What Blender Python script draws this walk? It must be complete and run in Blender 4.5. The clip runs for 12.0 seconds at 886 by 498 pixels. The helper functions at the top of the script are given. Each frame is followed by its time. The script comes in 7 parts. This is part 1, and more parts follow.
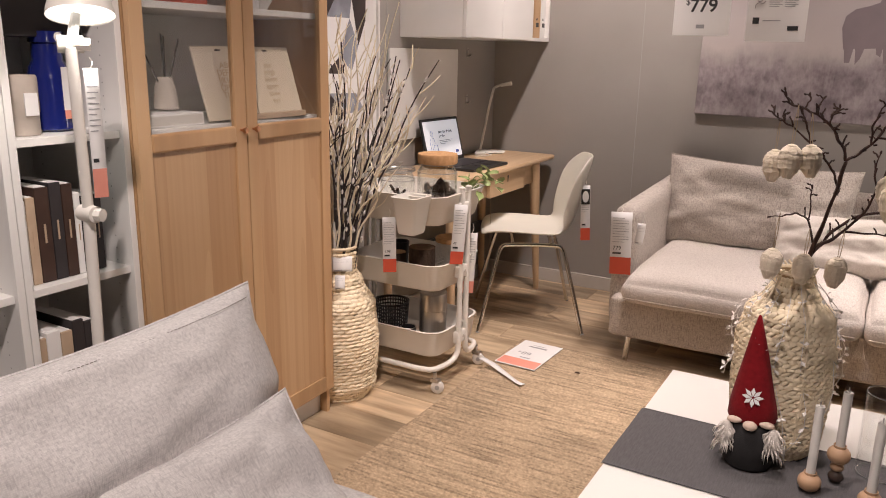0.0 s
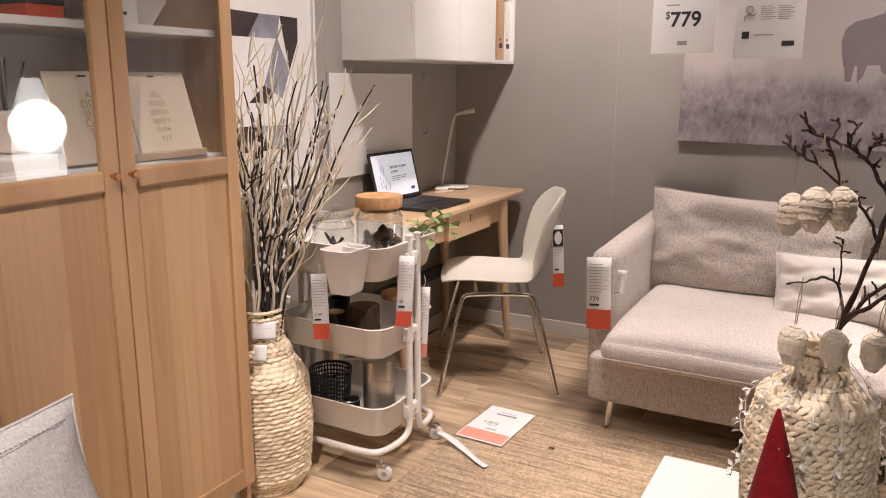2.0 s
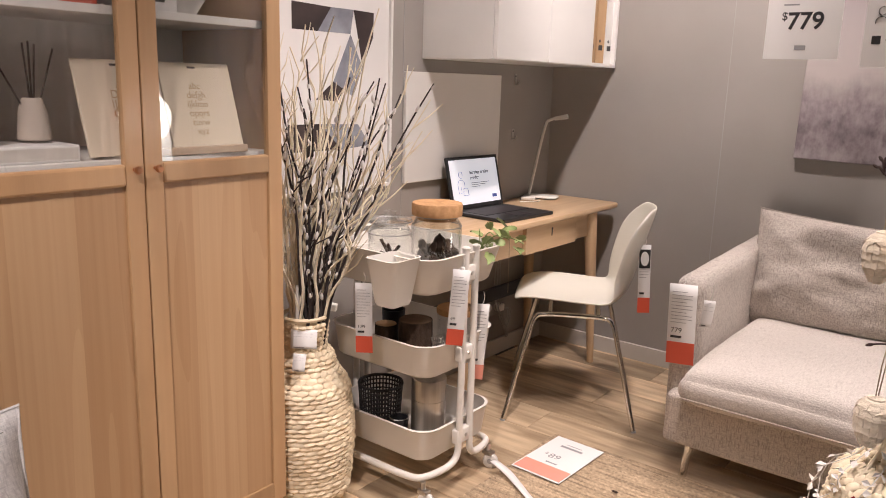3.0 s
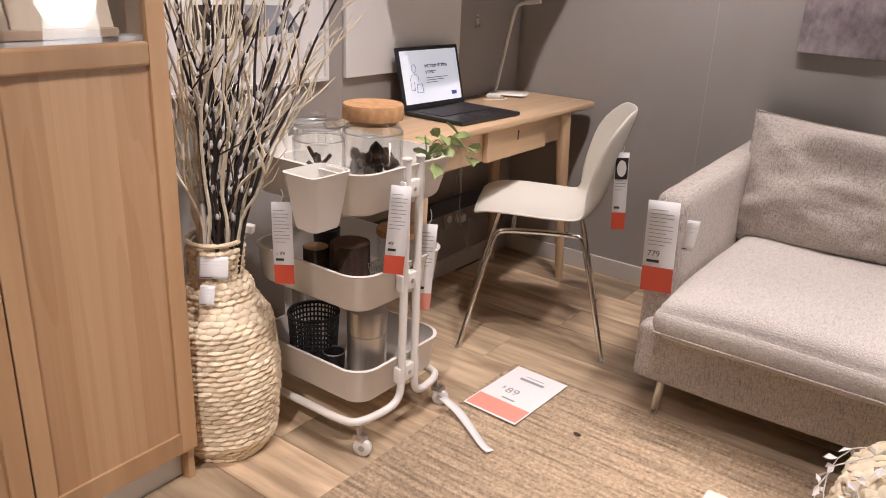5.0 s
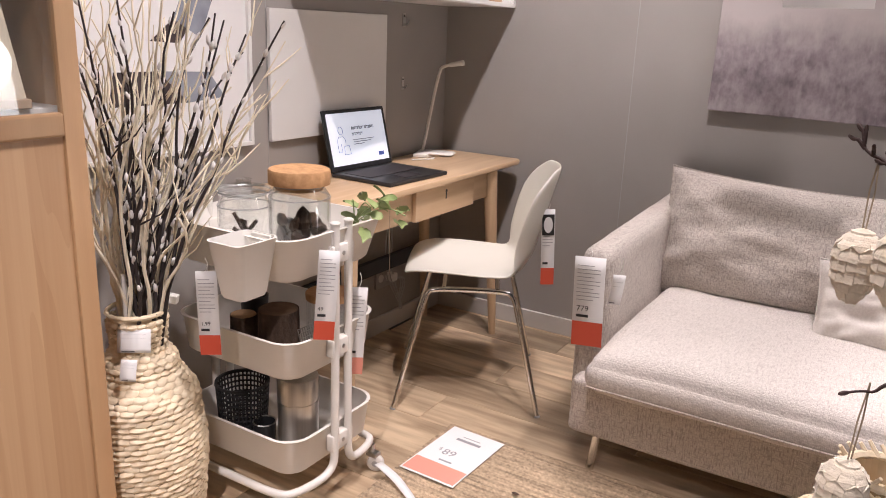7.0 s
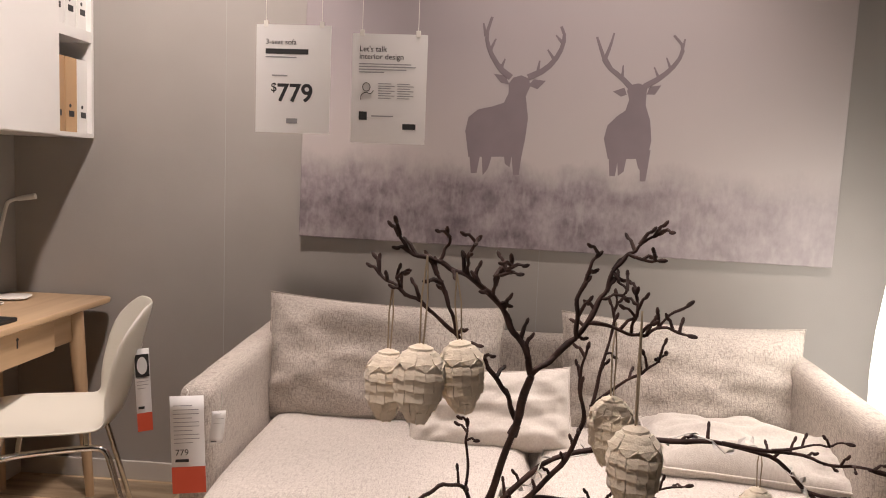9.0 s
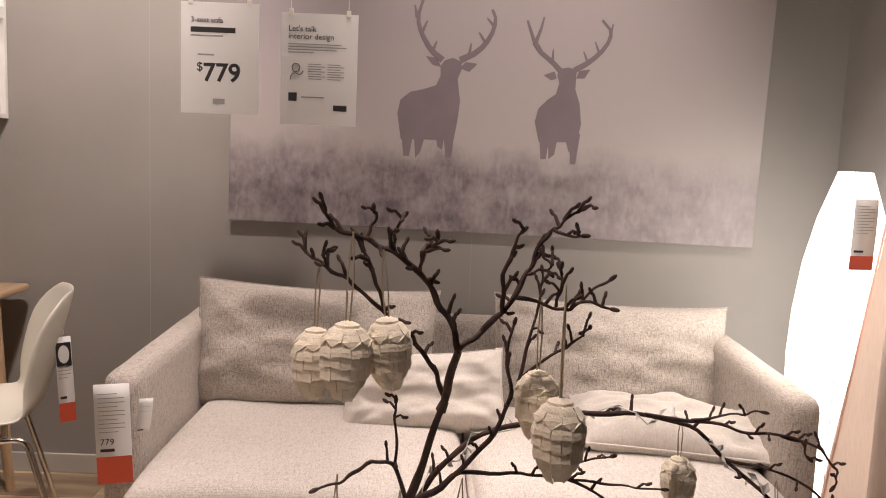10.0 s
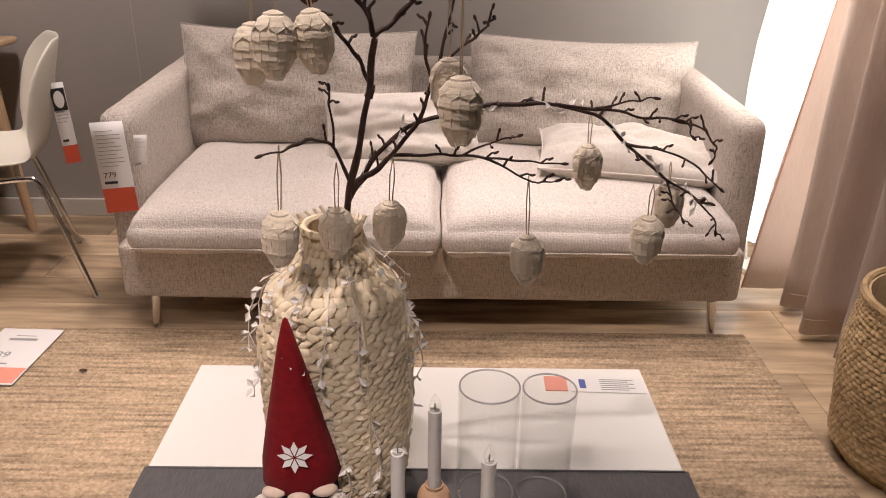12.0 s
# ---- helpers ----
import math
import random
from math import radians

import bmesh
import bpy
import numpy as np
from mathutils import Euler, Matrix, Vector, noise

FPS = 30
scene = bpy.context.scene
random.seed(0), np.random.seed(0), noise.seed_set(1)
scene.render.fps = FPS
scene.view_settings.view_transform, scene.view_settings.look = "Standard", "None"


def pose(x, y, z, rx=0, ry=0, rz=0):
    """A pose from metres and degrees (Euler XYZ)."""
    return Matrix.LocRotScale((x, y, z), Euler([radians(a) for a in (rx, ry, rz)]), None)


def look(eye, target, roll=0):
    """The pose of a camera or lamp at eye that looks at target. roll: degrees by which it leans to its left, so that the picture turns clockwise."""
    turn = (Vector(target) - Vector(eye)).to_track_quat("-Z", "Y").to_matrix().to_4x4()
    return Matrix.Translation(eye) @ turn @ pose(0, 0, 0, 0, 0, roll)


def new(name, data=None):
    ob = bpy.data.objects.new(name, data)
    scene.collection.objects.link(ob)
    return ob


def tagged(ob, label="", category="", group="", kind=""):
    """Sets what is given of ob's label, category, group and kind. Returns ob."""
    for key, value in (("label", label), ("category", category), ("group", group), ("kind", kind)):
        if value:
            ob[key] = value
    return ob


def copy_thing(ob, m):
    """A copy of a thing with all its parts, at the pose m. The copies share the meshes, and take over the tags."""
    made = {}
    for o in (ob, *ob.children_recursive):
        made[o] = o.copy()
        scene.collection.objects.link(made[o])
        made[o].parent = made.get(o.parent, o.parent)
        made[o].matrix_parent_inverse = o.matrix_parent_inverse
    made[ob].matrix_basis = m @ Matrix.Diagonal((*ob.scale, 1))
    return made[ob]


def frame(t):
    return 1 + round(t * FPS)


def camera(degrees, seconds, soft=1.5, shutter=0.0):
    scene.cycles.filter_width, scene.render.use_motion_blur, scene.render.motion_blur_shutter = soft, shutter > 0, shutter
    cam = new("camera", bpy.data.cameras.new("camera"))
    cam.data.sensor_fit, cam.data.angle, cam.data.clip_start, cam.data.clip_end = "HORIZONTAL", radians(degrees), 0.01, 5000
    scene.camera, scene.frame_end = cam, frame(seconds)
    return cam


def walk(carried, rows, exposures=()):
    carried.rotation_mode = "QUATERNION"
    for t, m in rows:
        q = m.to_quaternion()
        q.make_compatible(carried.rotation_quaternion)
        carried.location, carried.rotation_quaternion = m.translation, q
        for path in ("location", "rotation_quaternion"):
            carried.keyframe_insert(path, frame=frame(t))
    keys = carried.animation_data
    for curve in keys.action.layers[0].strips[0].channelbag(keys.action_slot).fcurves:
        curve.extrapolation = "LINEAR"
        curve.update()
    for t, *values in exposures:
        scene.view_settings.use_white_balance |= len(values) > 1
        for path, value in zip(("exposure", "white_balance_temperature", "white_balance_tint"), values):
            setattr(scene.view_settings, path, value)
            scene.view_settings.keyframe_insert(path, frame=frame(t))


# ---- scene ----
cam = camera(59.6, 12.0, 1.0)
PATH = [
    (0, (1.813, 1.874, 1.286), (0.85, 3.555, 0.79), 1.1),
    (0.5, (1.824, 1.925, 1.281), (0.859, 3.61, 0.803), 1.1),
    (1, (1.79, 2.049, 1.258), (0.899, 3.778, 0.792), 1.3),
    (1.5, (1.726, 2.239, 1.266), (0.942, 4.027, 0.832), 1.5),
    (2, (1.688, 2.349, 1.272), (0.752, 4.064, 0.843), 0.2),
    (2.5, (1.705, 2.487, 1.27), (0.546, 4.061, 0.848), 0.1),
    (3, (1.751, 2.616, 1.263), (0.55, 4.158, 0.839), 1.8),
    (3.5, (1.721, 2.731, 1.251), (0.497, 4.232, 0.751), 1.9),
    (3.7, (1.701, 2.78, 1.244), (0.489, 4.267, 0.678), 2.2),
    (5.5, (1.594, 2.986, 1.232), (0.502, 4.513, 0.545), 2.4),
    (6, (1.583, 2.986, 1.239), (0.507, 4.524, 0.548), 2.4),
    (6.5, (1.573, 2.986, 1.235), (0.516, 4.542, 0.556), 2.2),
    (7, (1.612, 2.985, 1.253), (0.614, 4.634, 0.704), 2.3),
    (7.5, (1.646, 3.0, 1.281), (0.891, 4.81, 0.889), 2.4),
    (7.7, (1.657, 3.012, 1.278), (1.002, 4.867, 0.912), 2.4),
    (9.5, (1.698, 3.045, 1.263), (1.665, 5.037, 1.092), 2.2),
    (10, (1.702, 3.045, 1.257), (1.727, 5.032, 1.029), 2.3),
    (10.5, (1.701, 3.043, 1.245), (1.766, 5.004, 0.857), 1.8),
    (11, (1.724, 3.025, 1.221), (1.8, 4.934, 0.627), 1.3),
    (11.5, (1.77, 2.95, 1.206), (1.835, 4.815, 0.486), 1.2),
    (12, (1.808, 2.878, 1.204), (1.827, 4.709, 0.4), 0.9),
]
# the clip's camera shifts its white balance and exposure as it turns
EXPOSURES = [(0, -0.16, 6250, 10), (1.2, -0.14, 6200, 10), (2.4, 0.04, 6100, 10), (3.5, 0.02, 6050, 9), (5.5, -0.07, 5800, 9), (6.6, -0.07, 5800, 9), (7.4, 0.24, 5600, 9), (7.9, 0.2, 5700, 9), (9.3, -0.3, 6350, 9), (10.5, -0.27, 6350, 10), (12, -0.27, 6300, 11)]
walk(cam, [(t, look(eye, target, roll)) for t, eye, target, roll in PATH], EXPOSURES)

# ---- light ----
def spot(name, eye, target, watts, cone=75, blend=0.6, size=0.05, colour=(1.0, 0.82, 0.735)):
    lamp = bpy.data.lights.new(name, "SPOT")
    lamp.energy, lamp.spot_size, lamp.spot_blend, lamp.shadow_soft_size, lamp.color = watts, radians(cone), blend, size, colour
    ob = new(name, lamp)
    ob.matrix_world = look(eye, target)
    return ob


spot("ceiling_spot", (0.95, 4.85, 3.05), (0.4, 5.88, 1.65), 250, 66, 0.9)
spot("ceiling_spot", (1.4, 5.34, 3.05), (1.4, 5.12, 0.4), 180, 43, 0.8, 0.04)
spot("ceiling_spot", (2.25, 5.34, 3.05), (2.25, 5.12, 0.4), 150, 43, 0.8, 0.04)
spot("ceiling_spot", (2.0, 4.55, 3.05), (1.95, 5.94, 1.75), 150, 60, 1.0)
spot("ceiling_spot", (2.3, 4.3, 3.05), (2.97, 5.05, 0.7), 185, 58, 0.9)
spot("ceiling_spot", (1.25, 4.1, 3.05), (0.25, 4.35, 0.45), 125, 50, 0.7, 0.03)
spot("ceiling_spot", (1.6, 4.6, 3.05), (1.2, 4.4, 0.0), 125, 64, 0.6, 0.03)
spot("ceiling_spot", (0.75, 5.05, 3.05), (0.62, 5.12, 0.0), 50, 36, 0.5, 0.02)
spot("ceiling_spot", (1.28, 3.42, 3.05), (1.75, 3.95, 0.5), 175, 56, 0.7, 0.03)
spot("ceiling_spot", (1.35, 3.2, 3.05), (0.05, 3.55, 1.45), 32, 36, 0.7)
spot("ceiling_spot", (0.95, 4.34, 3.05), (-0.2, 4.72, 1.2), 150, 56, 0.7, 0.02)
spot("ceiling_spot", (1.6, 1.9, 3.05), (0.85, 2.75, 0.6), 290, 63, 0.6)
hall = bpy.data.lights.new("hall_light", "AREA")
hall.shape, hall.size, hall.size_y, hall.energy, hall.color = "RECTANGLE", 2.6, 2.2, 0.7, (1.0, 0.86, 0.8)
new("hall_light", hall).matrix_world = look((1.6, 1.0, 3.12), (1.6, 1.1, 0))
world = bpy.data.worlds.new("hall")
world.use_nodes = True
world.node_tree.nodes["Background"].inputs[0].default_value = (0.025, 0.022, 0.02, 1)
world.node_tree.nodes["Background"].inputs[1].default_value = 1.0
scene.world = world
scene.view_settings.exposure = 0.0


# ---- materials ----
def surf(name, c1, c2=None, rough=0.55, metal=0.0, scale=6.0, stretch=(1, 1, 1), bump=0.0, bscale=120.0, bstretch=None,
         dirt=0.06, rand=0.0, contrast=(0.3, 0.7), sheen=0.0, spec=0.5, coat=0.0, emit=None, through_light=0.0, bdist=0.002, streak=None):
    """Two-tone surface: a broad and a fine noise mix the tones, a fine one gives relief."""
    c2 = c2 or tuple(v * 0.86 for v in c1)
    m = bpy.data.materials.new(name)
    m.use_nodes = True
    nt = m.node_tree
    N, L = nt.nodes, nt.links
    b = N["Principled BSDF"]
    b.inputs["Roughness"].default_value, b.inputs["Metallic"].default_value = rough, metal
    b.inputs["Specular IOR Level"].default_value = spec
    b.inputs["Sheen Weight"].default_value, b.inputs["Coat Weight"].default_value = sheen, coat
    tc = N.new("ShaderNodeTexCoord")

    def noise_at(sc, st, detail=6.0):
        mp = N.new("ShaderNodeMapping")
        mp.inputs["Scale"].default_value = st
        tx = N.new("ShaderNodeTexNoise")
        tx.inputs["Scale"].default_value, tx.inputs["Detail"].default_value = sc, detail
        L.new(tc.outputs["Object"], mp.inputs["Vector"])
        if rand:
            info, add = N.new("ShaderNodeObjectInfo"), N.new("ShaderNodeVectorMath")
            mul = N.new("ShaderNodeMath")
            mul.operation, mul.inputs[1].default_value = "MULTIPLY", 37.0
            L.new(info.outputs["Random"], mul.inputs[0])
            L.new(mp.outputs["Vector"], add.inputs[0])
            L.new(mul.outputs[0], add.inputs[1])
            L.new(add.outputs[0], tx.inputs["Vector"])
        else:
            L.new(mp.outputs["Vector"], tx.inputs["Vector"])
        return tx

    n1 = noise_at(scale, stretch)
    ramp = N.new("ShaderNodeValToRGB")
    e = ramp.color_ramp.elements
    e[0].position, e[1].position = contrast
    e[0].color, e[1].color = (*c2, 1), (*c1, 1)
    L.new(n1.outputs["Fac"], ramp.inputs["Fac"])
    n2 = noise_at(2.3, (1, 1, 1), 3.0)
    hsv = N.new("ShaderNodeHueSaturation")
    mr = N.new("ShaderNodeMapRange")
    mr.inputs["From Min"].default_value, mr.inputs["From Max"].default_value = 0.3, 0.7
    mr.inputs["To Min"].default_value, mr.inputs["To Max"].default_value = 1 - dirt, 1 + dirt
    L.new(n2.outputs["Fac"], mr.inputs["Value"])
    L.new(ramp.outputs["Color"], hsv.inputs["Color"])
    last = mr.outputs["Result"]
    if rand:
        info, mr2, mul = N.new("ShaderNodeObjectInfo"), N.new("ShaderNodeMapRange"), N.new("ShaderNodeMath")
        mr2.inputs["To Min"].default_value, mr2.inputs["To Max"].default_value = 1 - rand, 1 + rand
        mul.operation = "MULTIPLY"
        L.new(info.outputs["Random"], mr2.inputs["Value"])
        L.new(mr2.outputs["Result"], mul.inputs[0])
        L.new(last, mul.inputs[1])
        last = mul.outputs[0]
    if streak:
        n4, mr4, mul4 = noise_at(streak[0], streak[1], 3.0), N.new("ShaderNodeMapRange"), N.new("ShaderNodeMath")
        mr4.inputs["From Min"].default_value, mr4.inputs["From Max"].default_value = 0.32, 0.58
        mr4.inputs["To Min"].default_value, mr4.inputs["To Max"].default_value = 1 - streak[2], 1.08
        mul4.operation = "MULTIPLY"
        L.new(n4.outputs["Fac"], mr4.inputs["Value"])
        L.new(mr4.outputs["Result"], mul4.inputs[0])
        L.new(last, mul4.inputs[1])
        last = mul4.outputs[0]
    L.new(last, hsv.inputs["Value"])
    L.new(hsv.outputs["Color"], b.inputs["Base Color"])
    if bump:
        n3 = noise_at(bscale, bstretch or (1, 1, 1), 4.0)
        bp = N.new("ShaderNodeBump")
        bp.inputs["Strength"].default_value, bp.inputs["Distance"].default_value = bump, bdist
        L.new(n3.outputs["Fac"], bp.inputs["Height"])
        L.new(bp.outputs["Normal"], b.inputs["Normal"])
    if emit:
        b.inputs["Emission Color"].default_value, b.inputs["Emission Strength"].default_value = (*emit[:3], 1), emit[3]
    if through_light:
        tr, mix = N.new("ShaderNodeBsdfTranslucent"), N.new("ShaderNodeMixShader")
        L.new(hsv.outputs["Color"], tr.inputs["Color"])
        mix.inputs[0].default_value = through_light
        L.new(b.outputs[0], mix.inputs[1])
        L.new(tr.outputs[0], mix.inputs[2])
        L.new(mix.outputs[0], N["Material Output"].inputs["Surface"])
    return m


def glass(name, tint=(0.98, 0.99, 0.98), rough=0.0, ior=1.45, thin=False, edge=0.04, facing=0.6, gloss_rough=0.01):
    m = bpy.data.materials.new(name)
    m.use_nodes = True
    N, L = m.node_tree.nodes, m.node_tree.links
    b = N["Principled BSDF"]
    b.inputs["Base Color"].default_value = (*tint, 1)
    b.inputs["Roughness"].default_value, b.inputs["IOR"].default_value = rough, ior
    b.inputs["Transmission Weight"].default_value = 1.0
    if thin:
        clear, gloss, mix, fr = N.new("ShaderNodeBsdfTransparent"), N.new("ShaderNodeBsdfGlossy"), N.new("ShaderNodeMixShader"), N.new("ShaderNodeLayerWeight")
        clear.inputs[0].default_value = (*tint, 1)
        gloss.inputs["Roughness"].default_value = gloss_rough
        fr.inputs["Blend"].default_value = 0.5
        power, scale_ = N.new("ShaderNodeMath"), N.new("ShaderNodeMath")
        power.operation, power.inputs[1].default_value = "POWER", 4.0
        scale_.operation, scale_.inputs[1].default_value, scale_.inputs[2].default_value = "MULTIPLY_ADD", facing, edge
        L.new(fr.outputs["Facing"], power.inputs[0])
        L.new(power.outputs[0], scale_.inputs[0])
        L.new(scale_.outputs[0], mix.inputs[0])
        L.new(clear.outputs[0], mix.inputs[1])
        L.new(gloss.outputs[0], mix.inputs[2])
        L.new(mix.outputs[0], N["Material Output"].inputs["Surface"])
    return m


def woven(name, c1, c2, fleck, up="Z", period=0.0042, rough=0.95, amount=0.6):
    """Basket weave of pale threads with sparse dark slubs lying along the warp."""
    m = bpy.data.materials.new(name)
    m.use_nodes = True
    N, L = m.node_tree.nodes, m.node_tree.links
    b = N["Principled BSDF"]
    b.inputs["Roughness"].default_value, b.inputs["Sheen Weight"].default_value = rough, 0.12
    tc = N.new("ShaderNodeTexCoord")

    def wave(axis, scale):
        w = N.new("ShaderNodeTexWave")
        w.bands_direction = axis
        w.inputs["Scale"].default_value, w.inputs["Distortion"].default_value = scale, 0.8
        w.inputs["Detail"].default_value, w.inputs["Detail Scale"].default_value = 2.0, 2.5
        L.new(tc.outputs["Object"], w.inputs["Vector"])
        return w.outputs["Fac"]

    def speck(scale, st, detail=3.0):
        mp, tx = N.new("ShaderNodeMapping"), N.new("ShaderNodeTexNoise")
        mp.inputs["Scale"].default_value = st
        tx.inputs["Scale"].default_value, tx.inputs["Detail"].default_value = scale, detail
        L.new(tc.outputs["Object"], mp.inputs[0])
        L.new(mp.outputs[0], tx.inputs["Vector"])
        return tx.outputs["Fac"]

    def calc(op, a, c):
        n = N.new("ShaderNodeMath")
        n.operation = op
        for i, v in enumerate((a, c)):
            if isinstance(v, (int, float)):
                n.inputs[i].default_value = v
            else:
                L.new(v, n.inputs[i])
        return n.outputs[0]

    def span(src, a, c, lo, hi):
        r = N.new("ShaderNodeMapRange")
        for k, v in zip(("From Min", "From Max", "To Min", "To Max"), (a, c, lo, hi)):
            r.inputs[k].default_value = v
        L.new(src, r.inputs["Value"])
        return r.outputs["Result"]

    def tone(f, a, c):
        n = N.new("ShaderNodeMix")
        n.data_type = "RGBA"
        L.new(f, n.inputs[0])
        for i, v in ((6, a), (7, c)):
            if isinstance(v, tuple):
                n.inputs[i].default_value = (*v, 1)
            else:
                L.new(v, n.inputs[i])
        return n.outputs[2]

    k = 0.314 / period
    threads = calc("MULTIPLY", wave("X", k), wave(up, k * 1.15))
    grain = calc("ADD", calc("MULTIPLY", threads, 0.16), calc("MULTIPLY", speck(190, (1, 1, 1)), 0.95))
    col = tone(span(grain, 0.28, 0.72, 0, 1), c2, c1)
    along = (280, 280, 48) if up == "Z" else (280, 48, 280)
    slub = span(speck(1.0, along), 0.5, 0.66, 0, amount)
    across = span(speck(1.0, tuple(48 if v == 280 else 280 for v in along)), 0.53, 0.68, 0, amount * 0.8)
    col = tone(calc("MAXIMUM", slub, across), col, fleck)
    soil = span(speck(2.2, (1, 1, 1)), 0.3, 0.7, 0.93, 1.06)
    hsv = N.new("ShaderNodeHueSaturation")
    L.new(col, hsv.inputs["Color"])
    L.new(soil, hsv.inputs["Value"])
    L.new(hsv.outputs[0], b.inputs["Base Color"])
    bp = N.new("ShaderNodeBump")
    bp.inputs["Strength"].default_value, bp.inputs["Distance"].default_value = 0.7, 0.002
    L.new(grain, bp.inputs["Height"])
    L.new(bp.outputs["Normal"], b.inputs["Normal"])
    return m


def birch_panel(name, c1, c2):
    """Book-matched birch veneer: upright leaves of differing tone with arched figure."""
    m = bpy.data.materials.new(name)
    m.use_nodes = True
    N, L = m.node_tree.nodes, m.node_tree.links
    b = N["Principled BSDF"]
    b.inputs["Roughness"].default_value, b.inputs["Coat Weight"].default_value = 0.36, 0.08
    tc, sep = N.new("ShaderNodeTexCoord"), N.new("ShaderNodeSeparateXYZ")
    L.new(tc.outputs["Object"], sep.inputs[0])

    def calc(op, a, c):
        n = N.new("ShaderNodeMath")
        n.operation = op
        for i, v in enumerate((a, c)):
            if isinstance(v, (int, float)):
                n.inputs[i].default_value = v
            else:
                L.new(v, n.inputs[i])
        return n.outputs[0]

    leaf_no = calc("FLOOR", calc("ADD", calc("MULTIPLY", sep.outputs["Y"], 7.1), 0.35), 0.0)
    rnd_tone = N.new("ShaderNodeTexWhiteNoise")
    rnd_tone.noise_dimensions = "1D"
    L.new(leaf_no, rnd_tone.inputs["W"])
    shift = N.new("ShaderNodeCombineXYZ")
    L.new(calc("MULTIPLY", leaf_no, 3.7), shift.inputs[2])
    add = N.new("ShaderNodeVectorMath")
    L.new(tc.outputs["Object"], add.inputs[0])
    L.new(shift.outputs[0], add.inputs[1])

    def figure(scale, st, detail):
        mp, tx = N.new("ShaderNodeMapping"), N.new("ShaderNodeTexNoise")
        mp.inputs["Scale"].default_value = st
        tx.inputs["Scale"].default_value, tx.inputs["Detail"].default_value = scale, detail
        L.new(add.outputs[0], mp.inputs[0])
        L.new(mp.outputs[0], tx.inputs["Vector"])
        return tx.outputs["Fac"]

    arch = calc("FRACT", calc("MULTIPLY", figure(1.0, (1, 6.5, 0.5), 1.0), 6.0), 0.0)
    fine = figure(3.0, (4, 30, 0.5), 5.0)
    mixv = calc("ADD", calc("MULTIPLY", arch, 0.16), calc("ADD", calc("MULTIPLY", fine, 0.5), calc("MULTIPLY", rnd_tone.outputs["Value"], 0.42)))
    ramp = N.new("ShaderNodeValToRGB")
    e = ramp.color_ramp.elements
    e[0].position, e[1].position = 0.2, 0.95
    e[0].color, e[1].color = (*c1, 1), (*c2, 1)
    L.new(mixv, ramp.inputs["Fac"])
    L.new(ramp.outputs["Color"], b.inputs["Base Color"])
    return m


M_WALL = surf("wall_paint", (0.36, 0.338, 0.315), (0.34, 0.32, 0.297), 0.8, scale=3, bump=0.15, bscale=220, dirt=0.04)
# Near-black for the unseen closing surfaces, so they bounce little fill light.
M_UNSEEN = surf("unseen_closing_dark", (0.05, 0.047, 0.045), None, 0.9)
M_TRIM = surf("white_trim", (0.62, 0.59, 0.55), (0.57, 0.54, 0.5), 0.5, scale=5, dirt=0.05)
M_OAK = surf("floor_oak", (0.63, 0.49, 0.325), (0.36, 0.26, 0.165), 0.34, scale=2.6, stretch=(1.2, 9, 9), bump=0.25, bscale=30, bstretch=(0.7, 18, 18), dirt=0.22, rand=0.3, contrast=(0.36, 0.64), streak=(1.6, (0.9, 4, 4), 0.18))
M_SUB = surf("subfloor", (0.06, 0.045, 0.035), None, 0.9)
M_JUTE = surf("jute", (0.55, 0.42, 0.28), (0.27, 0.195, 0.125), 0.95, scale=90, stretch=(1, 1.2, 1), bump=0.8, bscale=420, dirt=0.12, contrast=(0.24, 0.64), bdist=0.003, streak=(9.0, (0.5, 9, 1), 0.42))
M_BIRCH = surf("birch_veneer", (0.545, 0.355, 0.193), (0.415, 0.25, 0.126), 0.36, scale=2.2, stretch=(2.4, 2.4, 0.22), bump=0.08, bscale=60, bstretch=(8, 8, 0.4), dirt=0.06, rand=0.06, contrast=(0.36, 0.64), coat=0.08, streak=(3.0, (4, 4, 0.1), 0.1))
M_DESK = surf("desk_ash", (0.66, 0.48, 0.3), (0.53, 0.36, 0.21), 0.42, scale=2.6, stretch=(10, 0.7, 10), bump=0.1, bscale=60, bstretch=(9, 0.6, 9), dirt=0.05)
M_LEGWOOD = surf("leg_ash", (0.66, 0.48, 0.3), (0.54, 0.37, 0.22), 0.42, scale=3, stretch=(12, 12, 0.8), dirt=0.06)
M_WHITE = surf("white_laminate", (0.8, 0.79, 0.77), (0.77, 0.76, 0.74), 0.4, scale=4, dirt=0.03)
M_METALW = surf("white_powder_coat", (0.8, 0.77, 0.72), (0.76, 0.73, 0.68), 0.35, scale=9, bump=0.06, bscale=300, dirt=0.03)
M_PLASTIC = surf("white_plastic", (0.8, 0.78, 0.73), (0.77, 0.75, 0.7), 0.32, scale=5, dirt=0.03)
M_CREAM = surf("off_white_shell", (0.76, 0.74, 0.66), (0.73, 0.71, 0.63), 0.42, scale=4, dirt=0.03)
M_CHROME = surf("chrome", (0.75, 0.73, 0.7), (0.68, 0.66, 0.63), 0.14, 1.0, scale=6, dirt=0.03)
M_STEEL = surf("brushed_steel", (0.62, 0.6, 0.57), (0.5, 0.48, 0.46), 0.28, 1.0, scale=8, stretch=(20, 20, 0.5), dirt=0.05)
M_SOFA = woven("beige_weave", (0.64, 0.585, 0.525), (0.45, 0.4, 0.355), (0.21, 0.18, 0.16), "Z")
